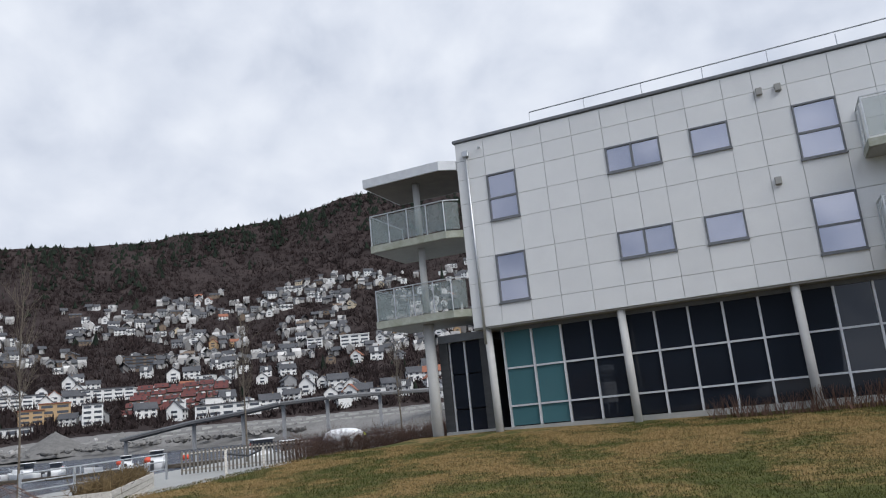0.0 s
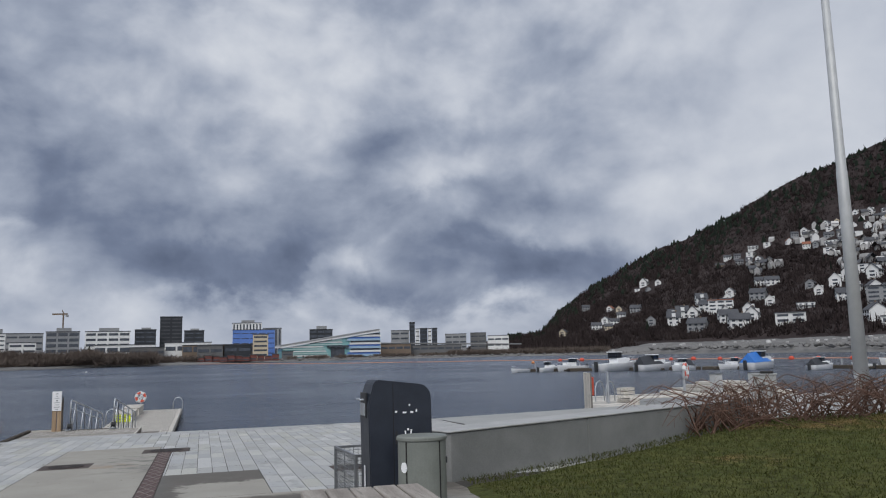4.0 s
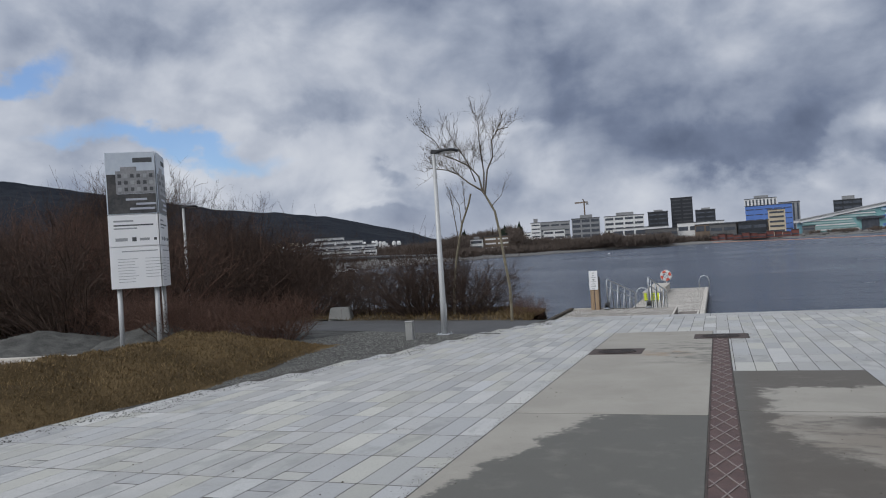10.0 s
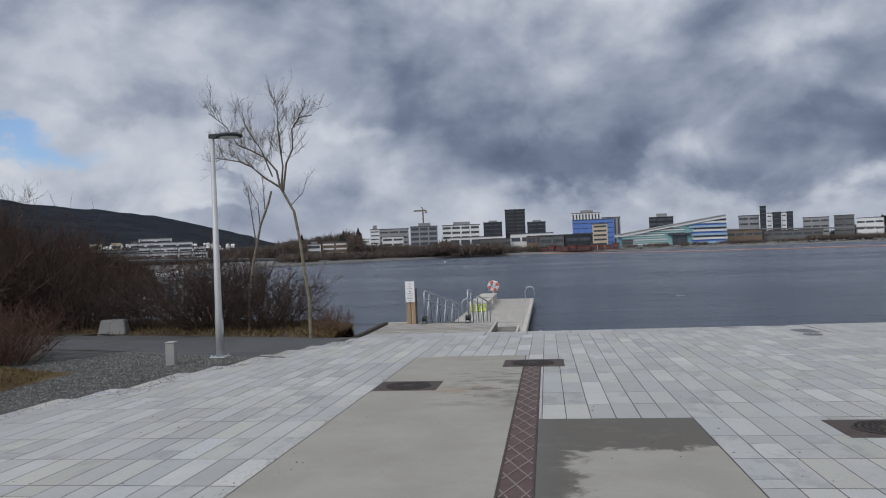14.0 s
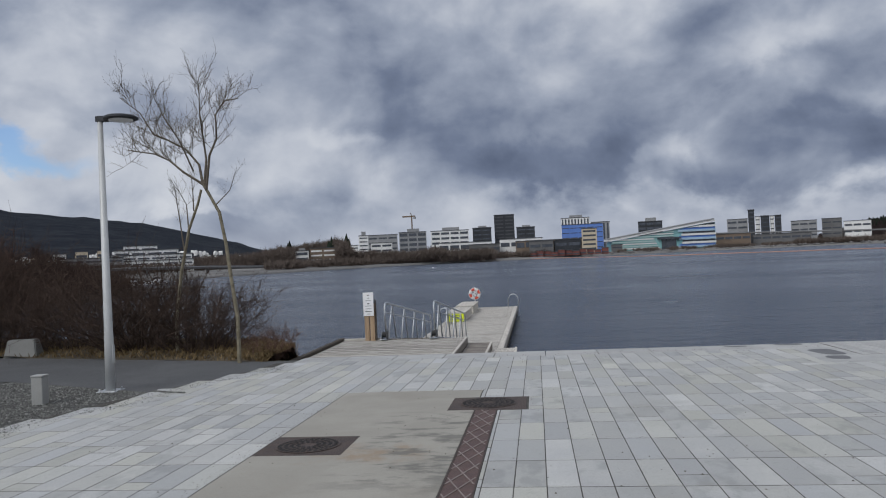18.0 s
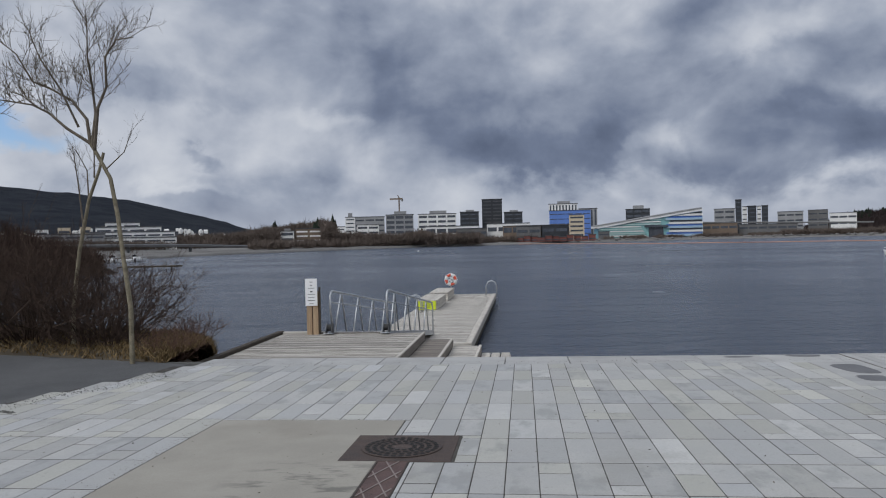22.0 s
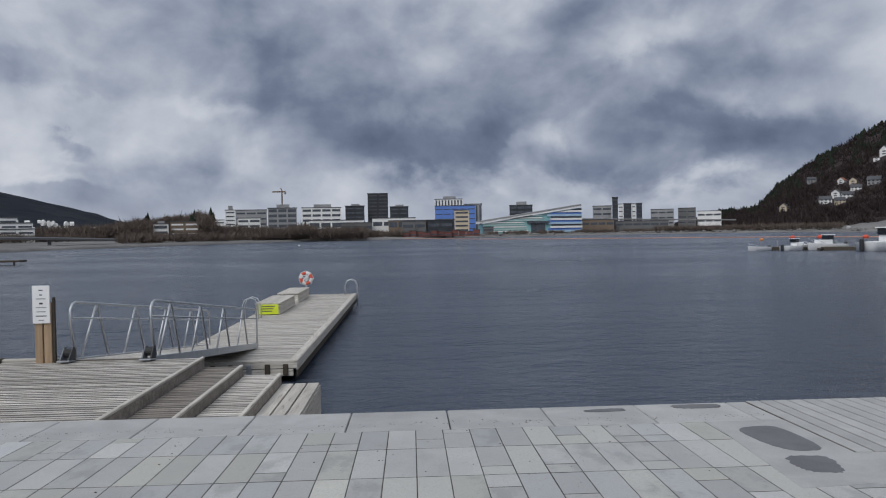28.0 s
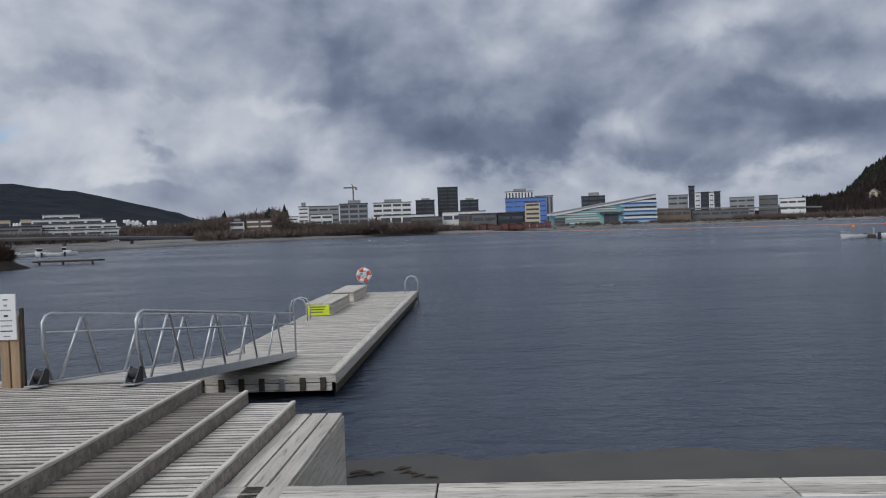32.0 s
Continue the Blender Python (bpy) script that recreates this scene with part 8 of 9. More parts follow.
def house(walls, roof, w, d, h, ridge, label, flat=False, dormer=False):
    t = thing("house", label, "house", pose(0, 0, -500), group="hillside houses")
    if flat:
        part("wall", box(-w / 2, w / 2, -d / 2, d / 2, -3, h), CITY[walls], t)
        part("roof", box(-w / 2 - 0.4, w / 2 + 0.4, -d / 2 - 0.4, d / 2 + 0.4, h, h + 0.4), CITY["slate"], t)
        part("balcony", box(-w / 2, w / 2, -d / 2 - 1.6, -d / 2 - 0.02, 2.6, 2.9), CITY["grey"], t)
    else:
        bm = prism(((-d / 2, -3), (d / 2, -3), (d / 2, h), (0, h + ridge), (-d / 2, h)), -w / 2, w / 2)
        for v in bm.verts:
            v.co = Vector((v.co.z, v.co.x, v.co.y))
        bmesh.ops.recalc_face_normals(bm, faces=bm.faces[:])
        part("wall", bm, CITY[walls], t)
        bm = bmesh.new()
        drop = ridge * 0.7 / (d / 2)
        for side in (-1, 1):
            ys = ((0, h + ridge + 0.05), (side * (d / 2 + 0.7), h - drop + 0.05))
            vs = [bm.verts.new((x, y, z + up)) for x in (-w / 2 - 0.6, w / 2 + 0.6) for y, z in ys for up in (0, 0.35)]
            for f in ((0, 2, 3, 1), (4, 5, 7, 6), (0, 1, 5, 4), (2, 6, 7, 3), (0, 4, 6, 2), (1, 3, 7, 5)):
                bm.faces.new([vs[i] for i in f])
        bmesh.ops.recalc_face_normals(bm, faces=bm.faces[:])
        part("roof", bm, CITY[roof], t)
    part("chimney", box(w * 0.15, w * 0.15 + 0.8, -0.4, 0.4, h, h + ridge + 1.2), CITY["brown"], t)
    for side in (0, 1):
        span = w if side == 0 else d
        for k in range(3 if span > 9 else 2):
            x = -span / 2 + (k + 0.5) * span / (3 if span > 9 else 2)
            for z in ((0.7, 2.0), (3.2, 4.4)):
                if side == 0:
                    part("window", box(x - 0.9, x + 0.9, -d / 2 - 0.1, -d / 2 - 0.01, *z), CITY["glass"], t)
                elif k < 1:
                    part("window", box(-w / 2 - 0.1, -w / 2 - 0.01, -1.6, 1.6, *z), CITY["glass"], t)
    if dormer:
        part("dormer", box(-1.3, 1.3, -d / 2 - 0.2, -0.5, h - 0.2, h + ridge * 0.7), CITY[walls], t)
    return t


HOUSES = [
    house("white", "slate", 12, 8.5, 4.8, 3.4, "white gabled wooden house with a dark slate roof on the hillside"),
    house("white", "slate", 9, 8, 5.2, 4.0, "tall narrow white house with a steep dark roof", dormer=True),
    house("white", "orange", 11, 8, 4.8, 3.4, "white house with orange tiled roof on the hillside"),
    house("white", "slate", 14, 9, 5.2, 0.4, "flat-roofed white modern house on the slope", flat=True),
    house("grey", "slate", 11, 8, 4.8, 3.2, "grey wooden house with dark roof"),
    house("brown", "slate", 15, 8, 3.4, 2.4, "brown low terraced house on the slope"),
    house("ochre", "orange", 10, 8, 4.8, 3.4, "ochre wooden house with tiled roof"),
    house("grey", "brown", 13, 8, 3.8, 2.8, "low grey house with a brown roof"),
    house("cream", "slate", 11, 8, 4.8, 3.4, "cream house with dark roof on the hillside"),
]


def place_house(k, az, el, turn, scale=1.0):
    x, y, z = hill_place(az, el)
    copy_thing(HOUSES[k], pose(x, y, z, 0, 0, turn - az) @ Matrix.Scale(scale, 4))


rng = random.Random(21)
done = []


def town(count, az0, az1, el0, el1, picks, scale=1.0):
    made = 0
    for _ in range(count * 12):
        if made >= count:
            break
        az, el = rng.uniform(az0, az1), rng.uniform(el0, el1)
        el = round(el / 0.46) * 0.46 + 0.22 * math.sin(az * 0.31) + 0.03 * (az - 60) * (el > 5) + rng.uniform(-0.05, 0.05)
        top = lerp_table(RIDGE, az)
        if el > top * 0.68 or any(abs(az - a) < 0.62 and abs(el - e) < 0.26 for a, e in done):
            continue
        if noise.noise(Vector((az * 0.22, el * 0.7, 1.0))) < -0.16:
            continue
        done.append((az, el))
        place_house(rng.choice(picks), az, el, rng.choice((0, 8, 12, -15, 78, 90, 70, -75)), scale * rng.uniform(0.85, 1.2))
        made += 1


MIXED = (0, 0, 1, 1, 0, 3, 3, 4, 5, 8, 0, 3, 1, 5, 4, 7, 2, 7)
town(95, 46, 84, 7.3, 10.6, MIXED, 1.0)
town(36, 38, 47, 6.4, 9.2, MIXED, 0.9)
town(48, 50, 84, 4.7, 7.2, (0, 1, 3, 4, 5, 5, 0, 6, 7), 1.0)
town(84, 42, 84, 1.3, 4.7, (0, 0, 1, 1, 2, 4, 1, 0, 3, 0, 0, 4), 1.15)
town(22, 32, 42, 1.5, 4.6, (0, 1, 2, 1, 0, 4), 1.25)
town(10, 30.5, 34, 5.0, 6.3, (3, 4, 0), 0.9)
town(9, 24.5, 31, 1.0, 3.0, (0, 2, 8, 4), 0.85)
for ob in HOUSES:
    for o in (*ob.children_recursive, ob):
        bpy.data.objects.remove(o)


def hill_block(az, el, w, h, d, floors, wall, roof, label, turn=0.0, terraces=0):
    """A larger building on the lower slope."""
    x, y, z = hill_place(az, el)
    t = thing("hillside_block", label, "building", pose(x, y, z, 0, 0, turn - az), group="hillside blocks")
    steps = terraces or 1
    for s in range(steps):
        z0, z1 = (h * s / steps, h * (s + 1) / steps)
        y0 = -d / 2 + d * 0.5 * s / steps
        part("wall", box(-w / 2, w / 2, y0, d / 2, z0 - (4 if s == 0 else 0), z1), CITY[wall], t)
        f = max(1, floors // steps)
        for k in range(f):
            n = max(2, int(w / 8))
            for q in range(n):
                u = -w / 2 + (q + 0.5) * w / n
                part("window", box(u - w / n * 0.36, u + w / n * 0.36, y0 - 0.15, y0 - 0.02, z0 + (k + 0.3) * (z1 - z0) / f, z0 + (k + 0.75) * (z1 - z0) / f), CITY["glass"], t)
        part("roof", box(-w / 2 - 0.5, w / 2 + 0.5, y0 - 0.8, d / 2 + 0.3, z1, z1 + 0.7), CITY[roof], t)




def red_terraces():
    """Stepped rows of flats, each under a steep dark red roof with a line of balconies."""
    x, y, z = hill_place(61.0, 1.9)
    t = thing("terraced_flats", "large terraced apartment complex with dark red sloping roofs", "building", pose(x, y, z, 0, 0, -61), group="hillside blocks")
    for k in range(5):
        a, b = (-38 + 2.5 * k, 36 + 0.6 * k)
        z0, y0 = 4.4 * k, 5.0 * k
        wall = part("wall", box(a, b, y0, y0 + 8, z0 - 5, z0 + 2.0), CITY["brown"], t)
        for j in range(6):
            u0, u1 = a + (b - a) * j / 6 + (0 if j == 0 else 0.8), a + (b - a) * (j + 1) / 6
            lift = 0.7 * ((j + k) % 3) - 0.5
            bm = bmesh.new()
            ps = [(u, v, w + lift) for u in (u0, u1) for v, w in ((y0 - 0.9, z0 + 1.8), (y0 + 3.6, z0 + 5.2), (y0 + 6.5, z0 + 5.2), (y0 + 6.5, z0 + 1.8))]
            vs = [bm.verts.new(p) for p in ps]
            for f in ((0, 1, 5, 4), (1, 2, 6, 5), (2, 3, 7, 6), (3, 0, 4, 7), (0, 3, 2, 1), (4, 5, 6, 7)):
                bm.faces.new([vs[i] for i in f])
            part("roof", bm, CITY["dark_red"], t)
        for q in range(13):
            u = a + 2 + q * (b - a - 4) / 12.5
            part("balcony", box(u, u + 2.6, y0 - 2.2, y0 - 0.05, z0 + 0.1, z0 + 1.1), CITY["grey" if (q + k) % 3 else "white"], t)
            part("window", box(u, u + 3.2, y0 - 0.15, y0 - 0.02, z0 + 1.15, z0 + 1.75), CITY["glass"], t)
            part("dormer", box(u + 0.6, u + 1.9, y0 + 0.6, y0 + 2.4, z0 + 3.0, z0 + 4.5), CITY["slate"], t)


red_terraces()
hill_block(64.5, 1.35, 44, 8, 16, 2, "white", "slate", "low white warehouse by the quay")
hill_block(53.3, 2.0, 20, 12, 12, 3, "ochre", "orange", "ochre school building with tiled roof")
hill_block(51.9, 1.9, 16, 9, 12, 3, "ochre", "orange", "lower ochre wing of the school building")
hill_block(55.6, 1.5, 13, 14, 12, 4, "white", "slate", "white apartment block by the quay")
hill_block(48.5, 2.6, 30, 13, 14, 4, "grey", "slate", "grey glazed office block at the hill's foot")
hill_block(51.3, 3.0, 34, 9, 14, 3, "white", "slate", "pale concrete office block at the hill's foot")
hill_block(56.5, 3.1, 40, 9, 14, 3, "white", "slate", "long white apartment block on the slope")
hill_block(59.0, 2.6, 18, 13, 12, 4, "white", "white", "white stair-tower apartment block")
hill_block(38.0, 2.5, 24, 11, 14, 3, "white", "orange", "large white villa block with orange roof")
hill_block(58.5, 5.0, 30, 14, 16, 5, "brown", "slate", "brown terraced apartments on the slope", 0, 4)
hill_block(73.8, 5.6, 30, 11, 12, 3, "white", "white", "white modern terrace on the slope")
hill_block(70.8, 5.7, 16, 9, 12, 3, "white", "white", "white modern apartment block on the slope")
hill_block(50.0, 1.2, 40, 5, 12, 1, "white", "slate", "low white sheds by the quay")
hill_block(42.5, 1.5, 22, 8, 12, 2, "white", "slate", "white house row above the fill")


def woods(name, count, where, radius, material, label, tall=1.0, seed=1, cone=False, hut="", spray=0):
    """Many small crowns, huts or bare branching trees as one mesh."""
    bm = bmesh.new()
    bmesh.ops.create_icosphere(bm, subdivisions=1, radius=1.0)
    base = np.array([v.co[:] for v in bm.verts])
    tri = np.array([[v.index for v in f.verts] for f in bm.faces])
    bm.free()
    rg = np.random.default_rng(seed)
    if cone:
        k = 6
        base = np.array([(math.cos(q * math.tau / k), math.sin(q * math.tau / k), -0.6) for q in range(k)] + [(0, 0, 2.2)])
        tri = np.array([(q, (q + 1) % k, k) for q in range(k)])
    if hut:
        base = np.array([(x, y, z) for z in (-1, 0.8) for x, y in ((-1, -0.7), (1, -0.7), (1, 0.7), (-1, 0.7))] + [(-1, 0, 1.7), (1, 0, 1.7)])
        tri = [(0, 1, 5, 4), (1, 2, 6, 5), (2, 3, 7, 6), (3, 0, 4, 7), (4, 5, 9, 8), (6, 7, 8, 9), (5, 6, 9, 9), (7, 4, 8, 8)]
        tri = np.array([q[:3] for q in tri] + [(q[0], q[2], q[3]) for q in tri[:6]])
        if hut == "roof":
            base = np.array([(-1.12, -0.95, 0.72), (1.12, -0.95, 0.72), (1.12, 0, 1.82), (-1.12, 0, 1.82), (-1.12, 0.95, 0.72), (1.12, 0.95, 0.72)])
            tri = np.array([(0, 1, 2), (0, 2, 3), (3, 2, 5), (3, 5, 4)])
    shapes = [base]
    if spray:
        tri = np.arange(spray * 3).reshape(-1, 3)
        shapes = []
        for _ in range(24):
            blades_of = []
            for _ in range(spray):
                d = rg.normal(0, 0.55, 3) + (0, 0, 0.75)
                d /= np.linalg.norm(d)
                foot = rg.normal(0, 0.22, 3) + d * rg.uniform(-0.2, 0.5) - (0, 0, 0.5)
                wide = np.cross(d, rg.normal(0, 1, 3))
                wide *= (1.6 / spray) / (np.linalg.norm(wide) + 1e-6)
                blades_of += [foot - wide, foot + wide, foot + d * rg.uniform(0.8, 1.5)]
            shapes.append(np.array(blades_of))
    vs, fs = [], []
    n0 = 0
    for _ in range(count):
        p = where(rg)
        if p is None:
            continue
        r = radius * rg.uniform(0.6, 1.3)
        base = shapes[int(rg.integers(len(shapes)))]
        v = base * (r, r, r * tall) if spray else base * (1 + rg.normal(0, 0.0 if hut else 0.3, (len(base), 1))) * (r, r, r * tall)
        if hut or spray:
            a = rg.uniform(0, math.tau) if spray else rg.choice((-1.2, -0.3, 0.0, 0.2, 1.3)) - math.atan2(p[0], p[1])
            v[:, :2] = v[:, :2] @ np.array(((math.cos(a), math.sin(a)), (-math.sin(a), math.cos(a))))
        v = v + p
        vs.append(v)
        fs.append(tri + n0)
        n0 += len(base)
    me = heap(np.concatenate(vs).tolist(), np.concatenate(fs).tolist(), name, material)
    tagged(new(name, me), label, "houses" if hut else "woodland", kind="stuff")


def on_headland(rg):
    a, r = rg.uniform(0, math.tau), rg.random() ** 0.5 * 0.94
    x, y = -92 + 27 * r * math.cos(a), 100 + 30 * r * math.sin(a)
    clump = max(0.12, min(1.0, 0.55 + 1.1 * noise.noise(Vector((x * 0.13, y * 0.13, 2.0)))))
    return np.array((x, y, -0.2 + 8.2 * rg.random() ** 1.15 * clump * (1.02 - r ** 3)))


woods("headland_woods", 2600, on_headland, 1.35, HEADLAND_TREES, "dense leafless brown trees of the low headland", 1.1, 51, spray=72)


def on_hill(rg):
    az = rg.uniform(19.5, 88)
    top = lerp_table(RIDGE, az)
    el = top * rg.random() ** 0.8
    if az > 32 and el < lerp_table(FILL_TOP, az) + 0.15:
        return None
    if any(abs(az - a) < 0.48 and -0.16 < el - e < 0.34 for a, e in done):
        return None
    return np.array(hill_place(az, el)) + (0, 0, 1.0)


def on_flank(rg):
    p = on_hill(rg)
    return p if p is not None and math.degrees(math.atan2(p[0] - EYE.x, p[1] - EYE.y)) < 46 + rg.normal(0, 2.5) else None


def on_slope(rg):
    p = on_hill(rg)
    return p if p is not None and math.degrees(math.atan2(p[0] - EYE.x, p[1] - EYE.y)) > 46 + rg.normal(0, 2.5) else None


woods("hillside_woods", 26000, on_slope, 4.6, WOODS, "bare brown deciduous woods covering the hillside", 1.1, 4, spray=11)
woods("flank_woods", 30000, on_flank, 4.4, DENSE_WOODS, "dense dark leafless woods on the steep flank", 1.1, 5, spray=11)


def upper_houses(rg):
    az, el = rg.uniform(40, 84), rg.uniform(4.8, 10.8)
    if el > lerp_table(RIDGE, az) * 0.68 or noise.noise(Vector((az * 0.22, el * 0.7, 1.0))) < -0.12 or any(abs(az - a) < 0.3 and abs(el - e) < 0.14 for a, e in done):
        return None
    done.append((az, el))
    return np.array(hill_place(az, el)) + (0, 0, 3.0)


PALE_HOUSES = surface("far_mixed_house_walls", (0.22, 0.215, 0.21), (0.50, 0.49, 0.475), 0.8, 0.01, 0.1, 0.0, vary=0.45, island=True)
SPOTS = [p for p in (upper_houses(np.random.default_rng(k)) for k in range(1500)) if p is not None]
for name, hut, mat, note in (("upper_houses", "walls", PALE_HOUSES, "small pale houses in rows on the upper slope"), ("upper_roofs", "roof", CITY["slate"], "dark slate roofs of the upper houses")):
    queue = iter(SPOTS)
    woods(name, len(SPOTS), lambda rg: next(queue), 3.7, mat, note, 0.85, 31, hut=hut)


def on_ridge(rg):
    az = rg.uniform(21.5, 86)
    top = lerp_table(RIDGE, az)
    if noise.noise(Vector((az * 0.9, 0, 3))) + 0.5 * noise.noise(Vector((az * 3.1, 0, 8))) < rg.uniform(-0.35, 0.25):
        return None
    el = top - abs(rg.normal(0, 0.13)) * top * (1.0 if az < 60 else 0.6)
    return np.array(hill_place(az, el)) + (0, 0, 1.0)


woods("ridge_conifers", 3200, on_ridge, 4.2, PINES, "dark conifers along the ridge line", 0.7, 6, True)


def on_slope_pines(rg):
    az, el = rg.uniform(26, 84), rg.uniform(1, 12)
    if noise.noise(Vector((az * 0.35, el * 0.6, 9))) < 0.18 or el > lerp_table(RIDGE, az) * 0.95:
        return None
    return np.array(hill_place(az, el)) + (0, 0, 1.0)


woods("slope_conifers", 240, on_slope_pines, 3.0, PINES, "scattered dark evergreen trees between houses", 1.6, 8, True)


def far_bank(rg):
    az = rg.uniform(-50, 1) if rg.random() < 0.8 else rg.uniform(18, 30)
    far = lerp_table(SHORE, az) + rg.uniform(14, 75) * (1.3 if az < -14 else 0.8) + (95 if az < -20 else 0)
    return np.array(polar(az, far, land(az, far) + 2.4))


def city_trees(rg):
    az = rg.uniform(-25, -3.0)
    far = 475 + rg.uniform(0, 90)
    top = lerp_table(((-25, 0.7), (-21, 0.8), (-19.2, 1.2), (-17.9, 1.3), (-16.4, 1.55), (-14.8, 1.75), (-14.1, 1.5), (-13.7, 0.75), (-11, 0.55), (-9, 0.45), (-7.6, 0.75), (-6.5, 0.4), (-3, 0.4)), az)
    el = top * rg.random() ** 0.75
    if -18.0 < az < -14.9 and el > 0.1:
        far += 110
    return np.array(polar(az, far if az < -13.8 else far + 20, EYE.z + far * math.tan(radians(el)) - 1.0))


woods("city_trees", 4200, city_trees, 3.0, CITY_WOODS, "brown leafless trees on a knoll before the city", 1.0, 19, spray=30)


def knoll_pines(rg):
    az = rg.choice((-18.3, -14.2, -14.0, -15.2, -7.4)) + rg.normal(0, 0.12)
    far = 560
    return np.array(polar(az, far, EYE.z + far * math.tan(radians({-18: 1.1, -14: 1.3, -15: 1.3}.get(round(az), 0.5)))))


woods("knoll_conifers", 40, knoll_pines, 1.9, PINES, "dark conifers among the leafless trees of the knoll", 1.0, 41, True)
for az0, az1, e, dist, wall in ((-9.6, -7.3, 0.35, 585, "dark_grey"), (-8.2, -5.2, 0.55, 592, "brown"), (-4.9, -2.6, 0.85, 588, "dark_grey"), (-0.4, 1.4, 0.9, 584, "dark_grey"), (1.5, 3.4, 0.95, 583, "black"), (5.6, 6.4, 0.35, 630, "dark_grey"), (12.9, 15.2, 0.75, 720, "brown"), (15.3, 19.0, 0.6, 730, "dark_grey")):
    office(az0, az1, e, dist, 2, wall, "low dark shed on the far quay", strip=0.35, depth=9)
for k in range(11):
    az = -0.4 + 0.53 * k
    office(az, az + 0.5, 0.06 + 0.06 * (k * 5 % 3), 572 + 2 * (k % 3), 1, "rust", "stacked rust-red steel and fence on the far quay", strip=0.2, depth=5, base=-0.6)


def quay_scrub(rg):
    az = rg.uniform(6, 26)
    far = lerp_table(SHORE, az) + rg.uniform(14, 60)
    if noise.noise(Vector((az * 0.8, 0, 6.0))) < rg.uniform(-0.5, 0.3):
        return None
    return np.array(polar(az, far, land(az, far) + 0.6 + rg.uniform(0, 1.6)))


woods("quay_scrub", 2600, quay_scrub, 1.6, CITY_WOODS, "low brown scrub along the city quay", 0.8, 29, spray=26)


def far_town(rg):
    az = rg.uniform(-36, -22)
    el = rg.uniform(0.2, min(1.3, 0.5 * lerp_table(LEFT_RIDGE, az)))
    if noise.noise(Vector((az * 0.8, el * 3, 5))) < 0.05:
        return None
    return np.array(polar(az, 900, EYE.z + 900 * math.tan(radians(el))))


woods("far_town", 620, far_town, 1.9, CITY["white"], "tiny white houses at the mountain's foot", 0.8, 23, hut="walls")
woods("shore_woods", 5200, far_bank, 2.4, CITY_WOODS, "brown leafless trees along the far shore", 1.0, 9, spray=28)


def fill_z(az, far):
    back = far - lerp_table(SHORE, az)
    el = lerp_table(FILL_TOP, az) * max(0.0, min(1.0, back / 105))
    return max(land(az, far), EYE.z + far * math.tan(radians(el)) - 0.3) if az > 33 else land(az, far)


def fill_heap(az, far, half, el, seed):
    x, y, _ = polar(az, far, 0)
    r = far * math.tan(radians(half))
    base = fill_z(az, far - r) - 2.5
    h = EYE.z + far * math.tan(radians(el)) - base
    bm = bmesh.new()
    bmesh.ops.create_grid(bm, x_segments=24, y_segments=24, size=r)
    for v in bm.verts:
        v.co.z = h * max(0, 1 - v.co.length / r) ** 0.9 + 0.5 * noise.noise(v.co * 0.3 + Vector((seed, 0, 0))) * (v.co.length < r)
    ob = part("gravel_mound", bm, FILL, None, smooth=True)
    ob.matrix_basis = pose(x, y, base)
    tagged(ob, "high heap of grey crushed stone on the fill land", "gravel heap", group="far gravel heaps")


fill_heap(53.5, 395, 2.5, 1.35, 1)
fill_heap(57.6, 385, 1.6, 0.95, 2)


def barrier(az0, az1, back, tall, label):
    """A line of concrete barriers resting on the fill."""
    t = thing("barrier_row", label, "barrier", group="barrier rows")
    az = az0
    while az < az1:
        far = lerp_table(SHORE, az) + back
        x, y, _ = polar(az, far, 0)
        seg = part("barrier", box(-2.4, 2.4, -0.2, 0.2, -0.8, tall), CITY["pale_concrete"], t)
        seg.matrix_basis = pose(x, y, fill_z(az, far), 0, 0, -az)
        az += 1.05


barrier(50, 88, 38, 1.0, "line of pale concrete barriers on the fill land")
barrier(60, 90, 72, 1.2, "upper line of pale concrete barriers on the fill land")


def rubble(rg):
    az = rg.uniform(4, 70)
    far = lerp_table(SHORE, az) + rg.uniform(3, 60)
    return np.array(polar(az, far, fill_z(az, far) - 0.3))


woods("shore_rubble", 1500, rubble, 1.5, FILL, "heaps of grey rubble on the fill land", 0.6, 12)


def works(rg):
    az = rg.uniform(9, 58)
    far = lerp_table(SHORE, az) + rg.uniform(20, 70)
    return np.array(polar(az, far, fill_z(az, far) + 0.5))


woods("parked_vehicles", 90, works, 1.0, PALE_HOUSES, "tiny pale parked vehicles and containers on the far fill", 0.7, 13, hut="walls")

# ---- paving stones ----
KEEP_CLEAR = ((-1.95, -0.006, -40, 1.065), (-0.02, 0.262, -40, 0.0), (-0.36, 0.625, -0.47, 0.43), (0.25, 1.80, -7.11, -4.445), (0.25, 4.305, -40, -7.11), (4.3, 9.0, -40, -7.0))


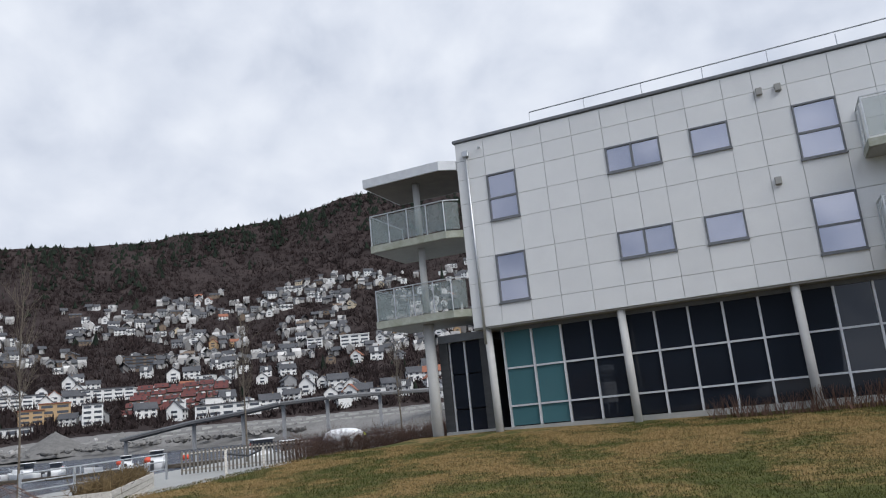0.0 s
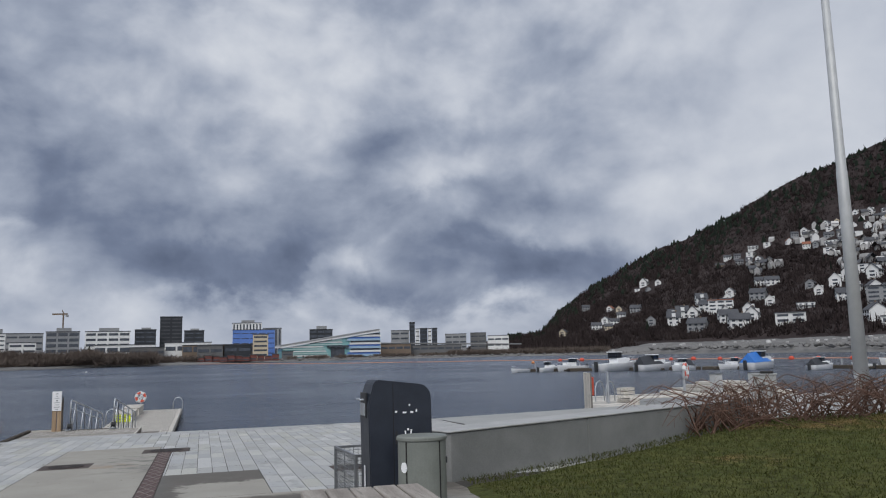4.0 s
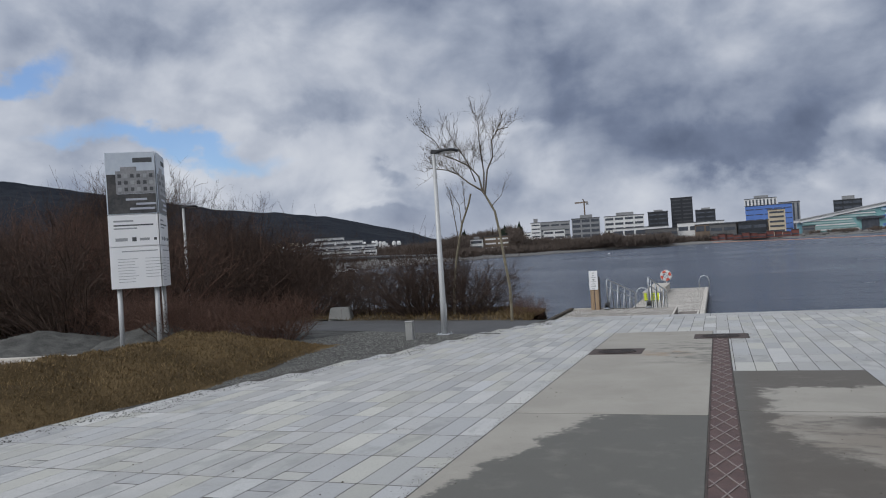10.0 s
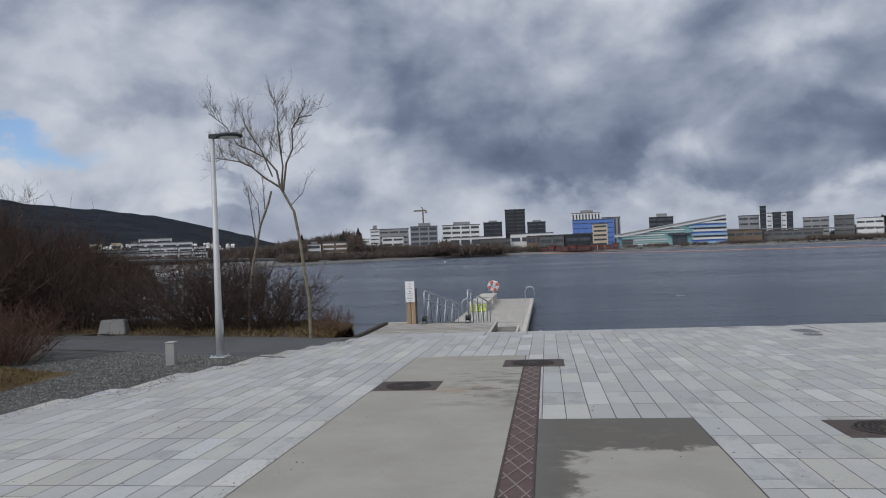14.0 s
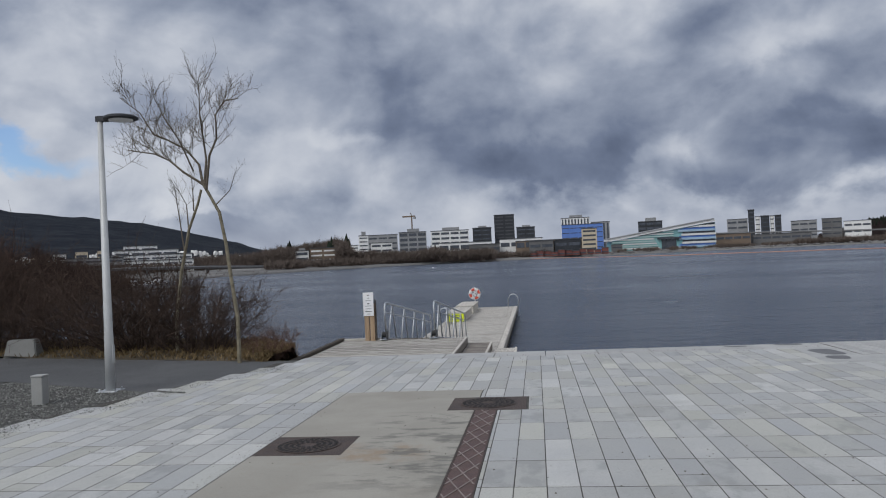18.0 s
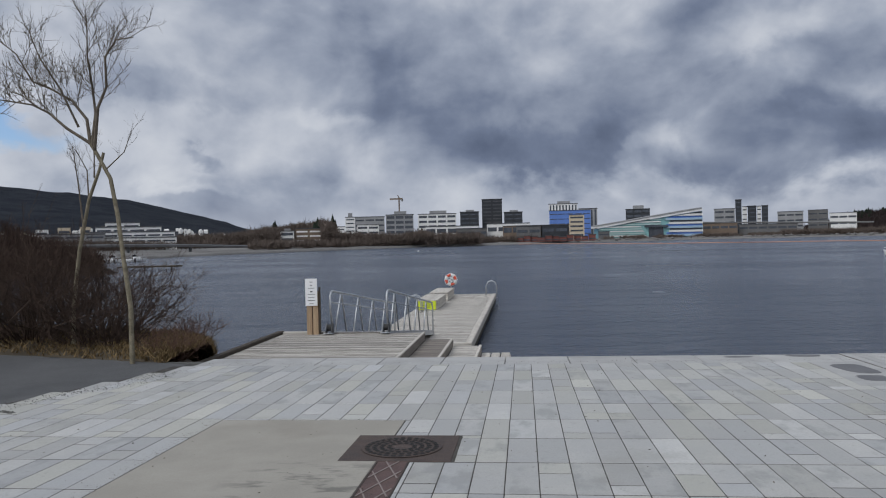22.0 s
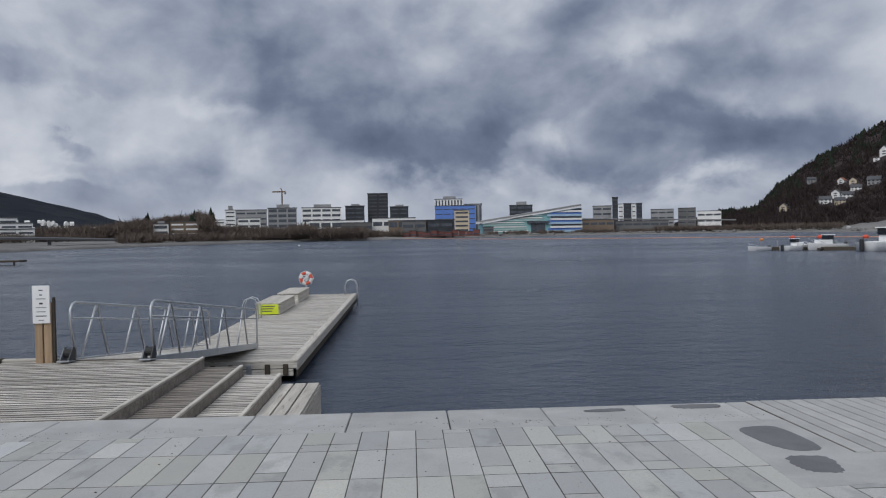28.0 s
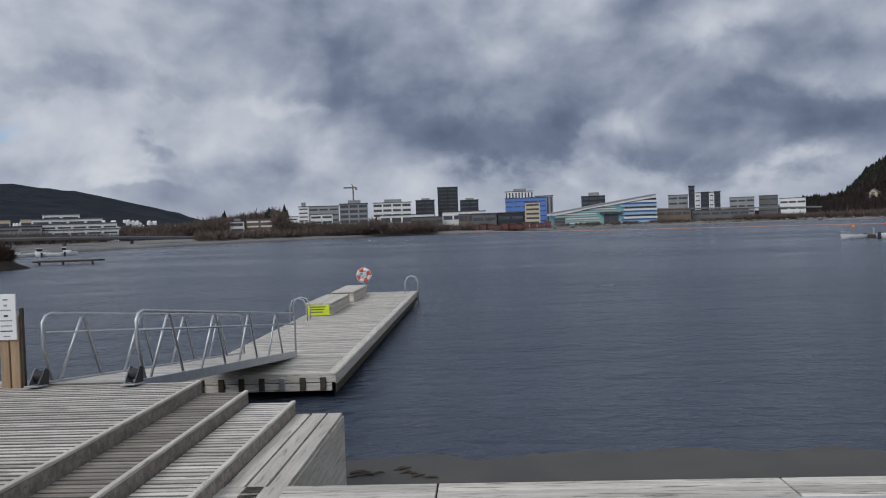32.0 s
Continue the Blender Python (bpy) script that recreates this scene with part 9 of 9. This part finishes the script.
def trimmed(x0, x1, y0, y1):
    """What is left of a stone beside the slabs and drains."""
    pieces = [(x0, x1, y0, y1)]
    for a, b, c, d in KEEP_CLEAR:
        out = []
        for p in pieces:
            if p[1] <= a or p[0] >= b or p[3] <= c or p[2] >= d:
                out.append(p)
                continue
            if p[3] > d:
                out.append((p[0], p[1], d, p[3]))
            if p[2] < c:
                out.append((p[0], p[1], p[2], c))
            lo, hi = max(p[2], c), min(p[3], d)
            if p[0] < a:
                out.append((p[0], a, lo, hi))
            if p[1] > b:
                out.append((b, p[1], lo, hi))
        pieces = out
    return [p for p in pieces if p[1] - p[0] > 0.025 and p[3] - p[2] > 0.025]


def paving():
    rng = random.Random(9)
    w = 0.25
    rows = [5.10]
    while rows[-1] > -26:
        rows.append(rows[-1] - 0.795)
    shapes = {}
    verts, faces = [], []
    for j, (y1, y0) in enumerate(zip(rows, rows[1:])):
        for i in range(-32, 32):
            x0, x1 = i * w + 0.05, (i + 1) * w + 0.05
            cx, cy = (x0 + x1) / 2, (y0 + y1) / 2
            if x0 < paved_edge(cy) or x1 > 7.9:
                continue
            top, cut = min(y1, 4.95), y0
            if rng.random() < 0.24:
                cut = y0 + rng.choice((0.22, 0.22, 0.3, 0.5))
            halves = trimmed(x0, x1, y0, top) if cut == y0 or cut > top - 0.1 else trimmed(x0, x1, y0, cut) + trimmed(x0, x1, cut, top)
            for xa, xb, ya, yb in halves:
                near = 0.3 < cx < 5.6 and -3.9 < cy and xb - xa > w - 0.001
                lift = 0.0018 * rng.random()
                if near:
                    key = round(yb - ya, 3)
                    if key not in shapes:
                        shapes[key] = finish("paver", box(0.0033, w - 0.0033, 0.0075, key - 0.0075, -0.05, 0, 0.003), PAVER)
                    share("paver", shapes[key], plaza, tilt(xa, ya, lift))
                    continue
                n = len(verts)
                g, gy, c = 0.0033, 0.0075, 0.003
                for a, z in ((g, -0.05), (g, -c), (g + c, 0.0)):
                    b = a - g + gy
                    for px, py in ((xa + a, ya + b), (xb - a, ya + b), (xb - a, yb - b), (xa + a, yb - b)):
                        verts.append((px, py, floor_z(py) + z + lift))
                for r in (0, 4):
                    for q in range(4):
                        faces.append((n + r + q, n + r + (q + 1) % 4, n + r + 4 + (q + 1) % 4, n + r + 4 + q))
                faces.append((n + 8, n + 9, n + 10, n + 11))
    rest = new("paver_field", heap(verts, faces, "paver_field", PAVER_JOINED))
    rest.parent = plaza
    tagged(rest, "the farther granite pavers", kind="stuff")


paving()


def crumbs(name, count, place, size, material, label, category, seed):
    """Small uneven stones or litter lying about, joined."""
    rng = np.random.default_rng(seed)
    verts, faces = [], []
    for _ in range(count):
        x, y = place(rng)
        r = size * rng.uniform(0.35, 1.3)
        a = rng.uniform(0, math.tau)
        n = len(verts)
        z = floor_z(y) + (0.001 if x > paved_edge(y) else -0.04)
        for k in range(4):
            q = a + k * math.tau / 4
            verts.append((x + r * math.cos(q) * rng.uniform(0.7, 1.3), y + r * math.sin(q) * rng.uniform(0.7, 1.3), z))
        verts.append((x, y, z + r * rng.uniform(0.5, 0.9)))
        faces += [(n, n + 1, n + 4), (n + 1, n + 2, n + 4), (n + 2, n + 3, n + 4), (n + 3, n, n + 4)]
    tagged(new(name, heap(verts, faces, name, material)), label, category, kind="stuff")


crumbs("dark_litter", 800, lambda g: (g.uniform(-5.5, 5.0), g.uniform(-15, 5.6)), 0.0085, EARTH, "scattered dark leaf crumbs on the paving", "litter", 3)
crumbs("edge_grit", 5000, lambda g: ((y := g.uniform(-14, 4.5)), (paved_edge(y) + 0.5 - abs(g.normal(0, 0.32)) + 0.35 * math.sin(y * 2.3) * g.random(), y))[1], 0.010, GRIT, "loose gravel spilling over the paving's edge", "gravel", 4)
crumbs("slab_edge_dirt", 1300, lambda g: (-1.95 - abs(g.normal(0, 0.06)), g.uniform(-14, 1.0)), 0.005, EARTH, "dirt along the concrete slab's edge", "litter", 5)


def gravel_spot(g):
    y = g.uniform(-9, 4.2)
    x = paved_edge(y) - 0.1 - (0.7 if y < -3 else 4.2) * g.random()
    return (x, min(y, path_near(x) - 0.05 * g.random()))


crumbs("loose_gravel", 32000, gravel_spot, 0.022, GRIT, "loose stones of the gravel strip", "gravel", 6)
crumbs("coping_dirt", 420, lambda g: (g.uniform(-4, 7), 5.18 + 0.07 * g.normal()), 0.006, EARTH, "dirt along the coping stones", "litter", 7)
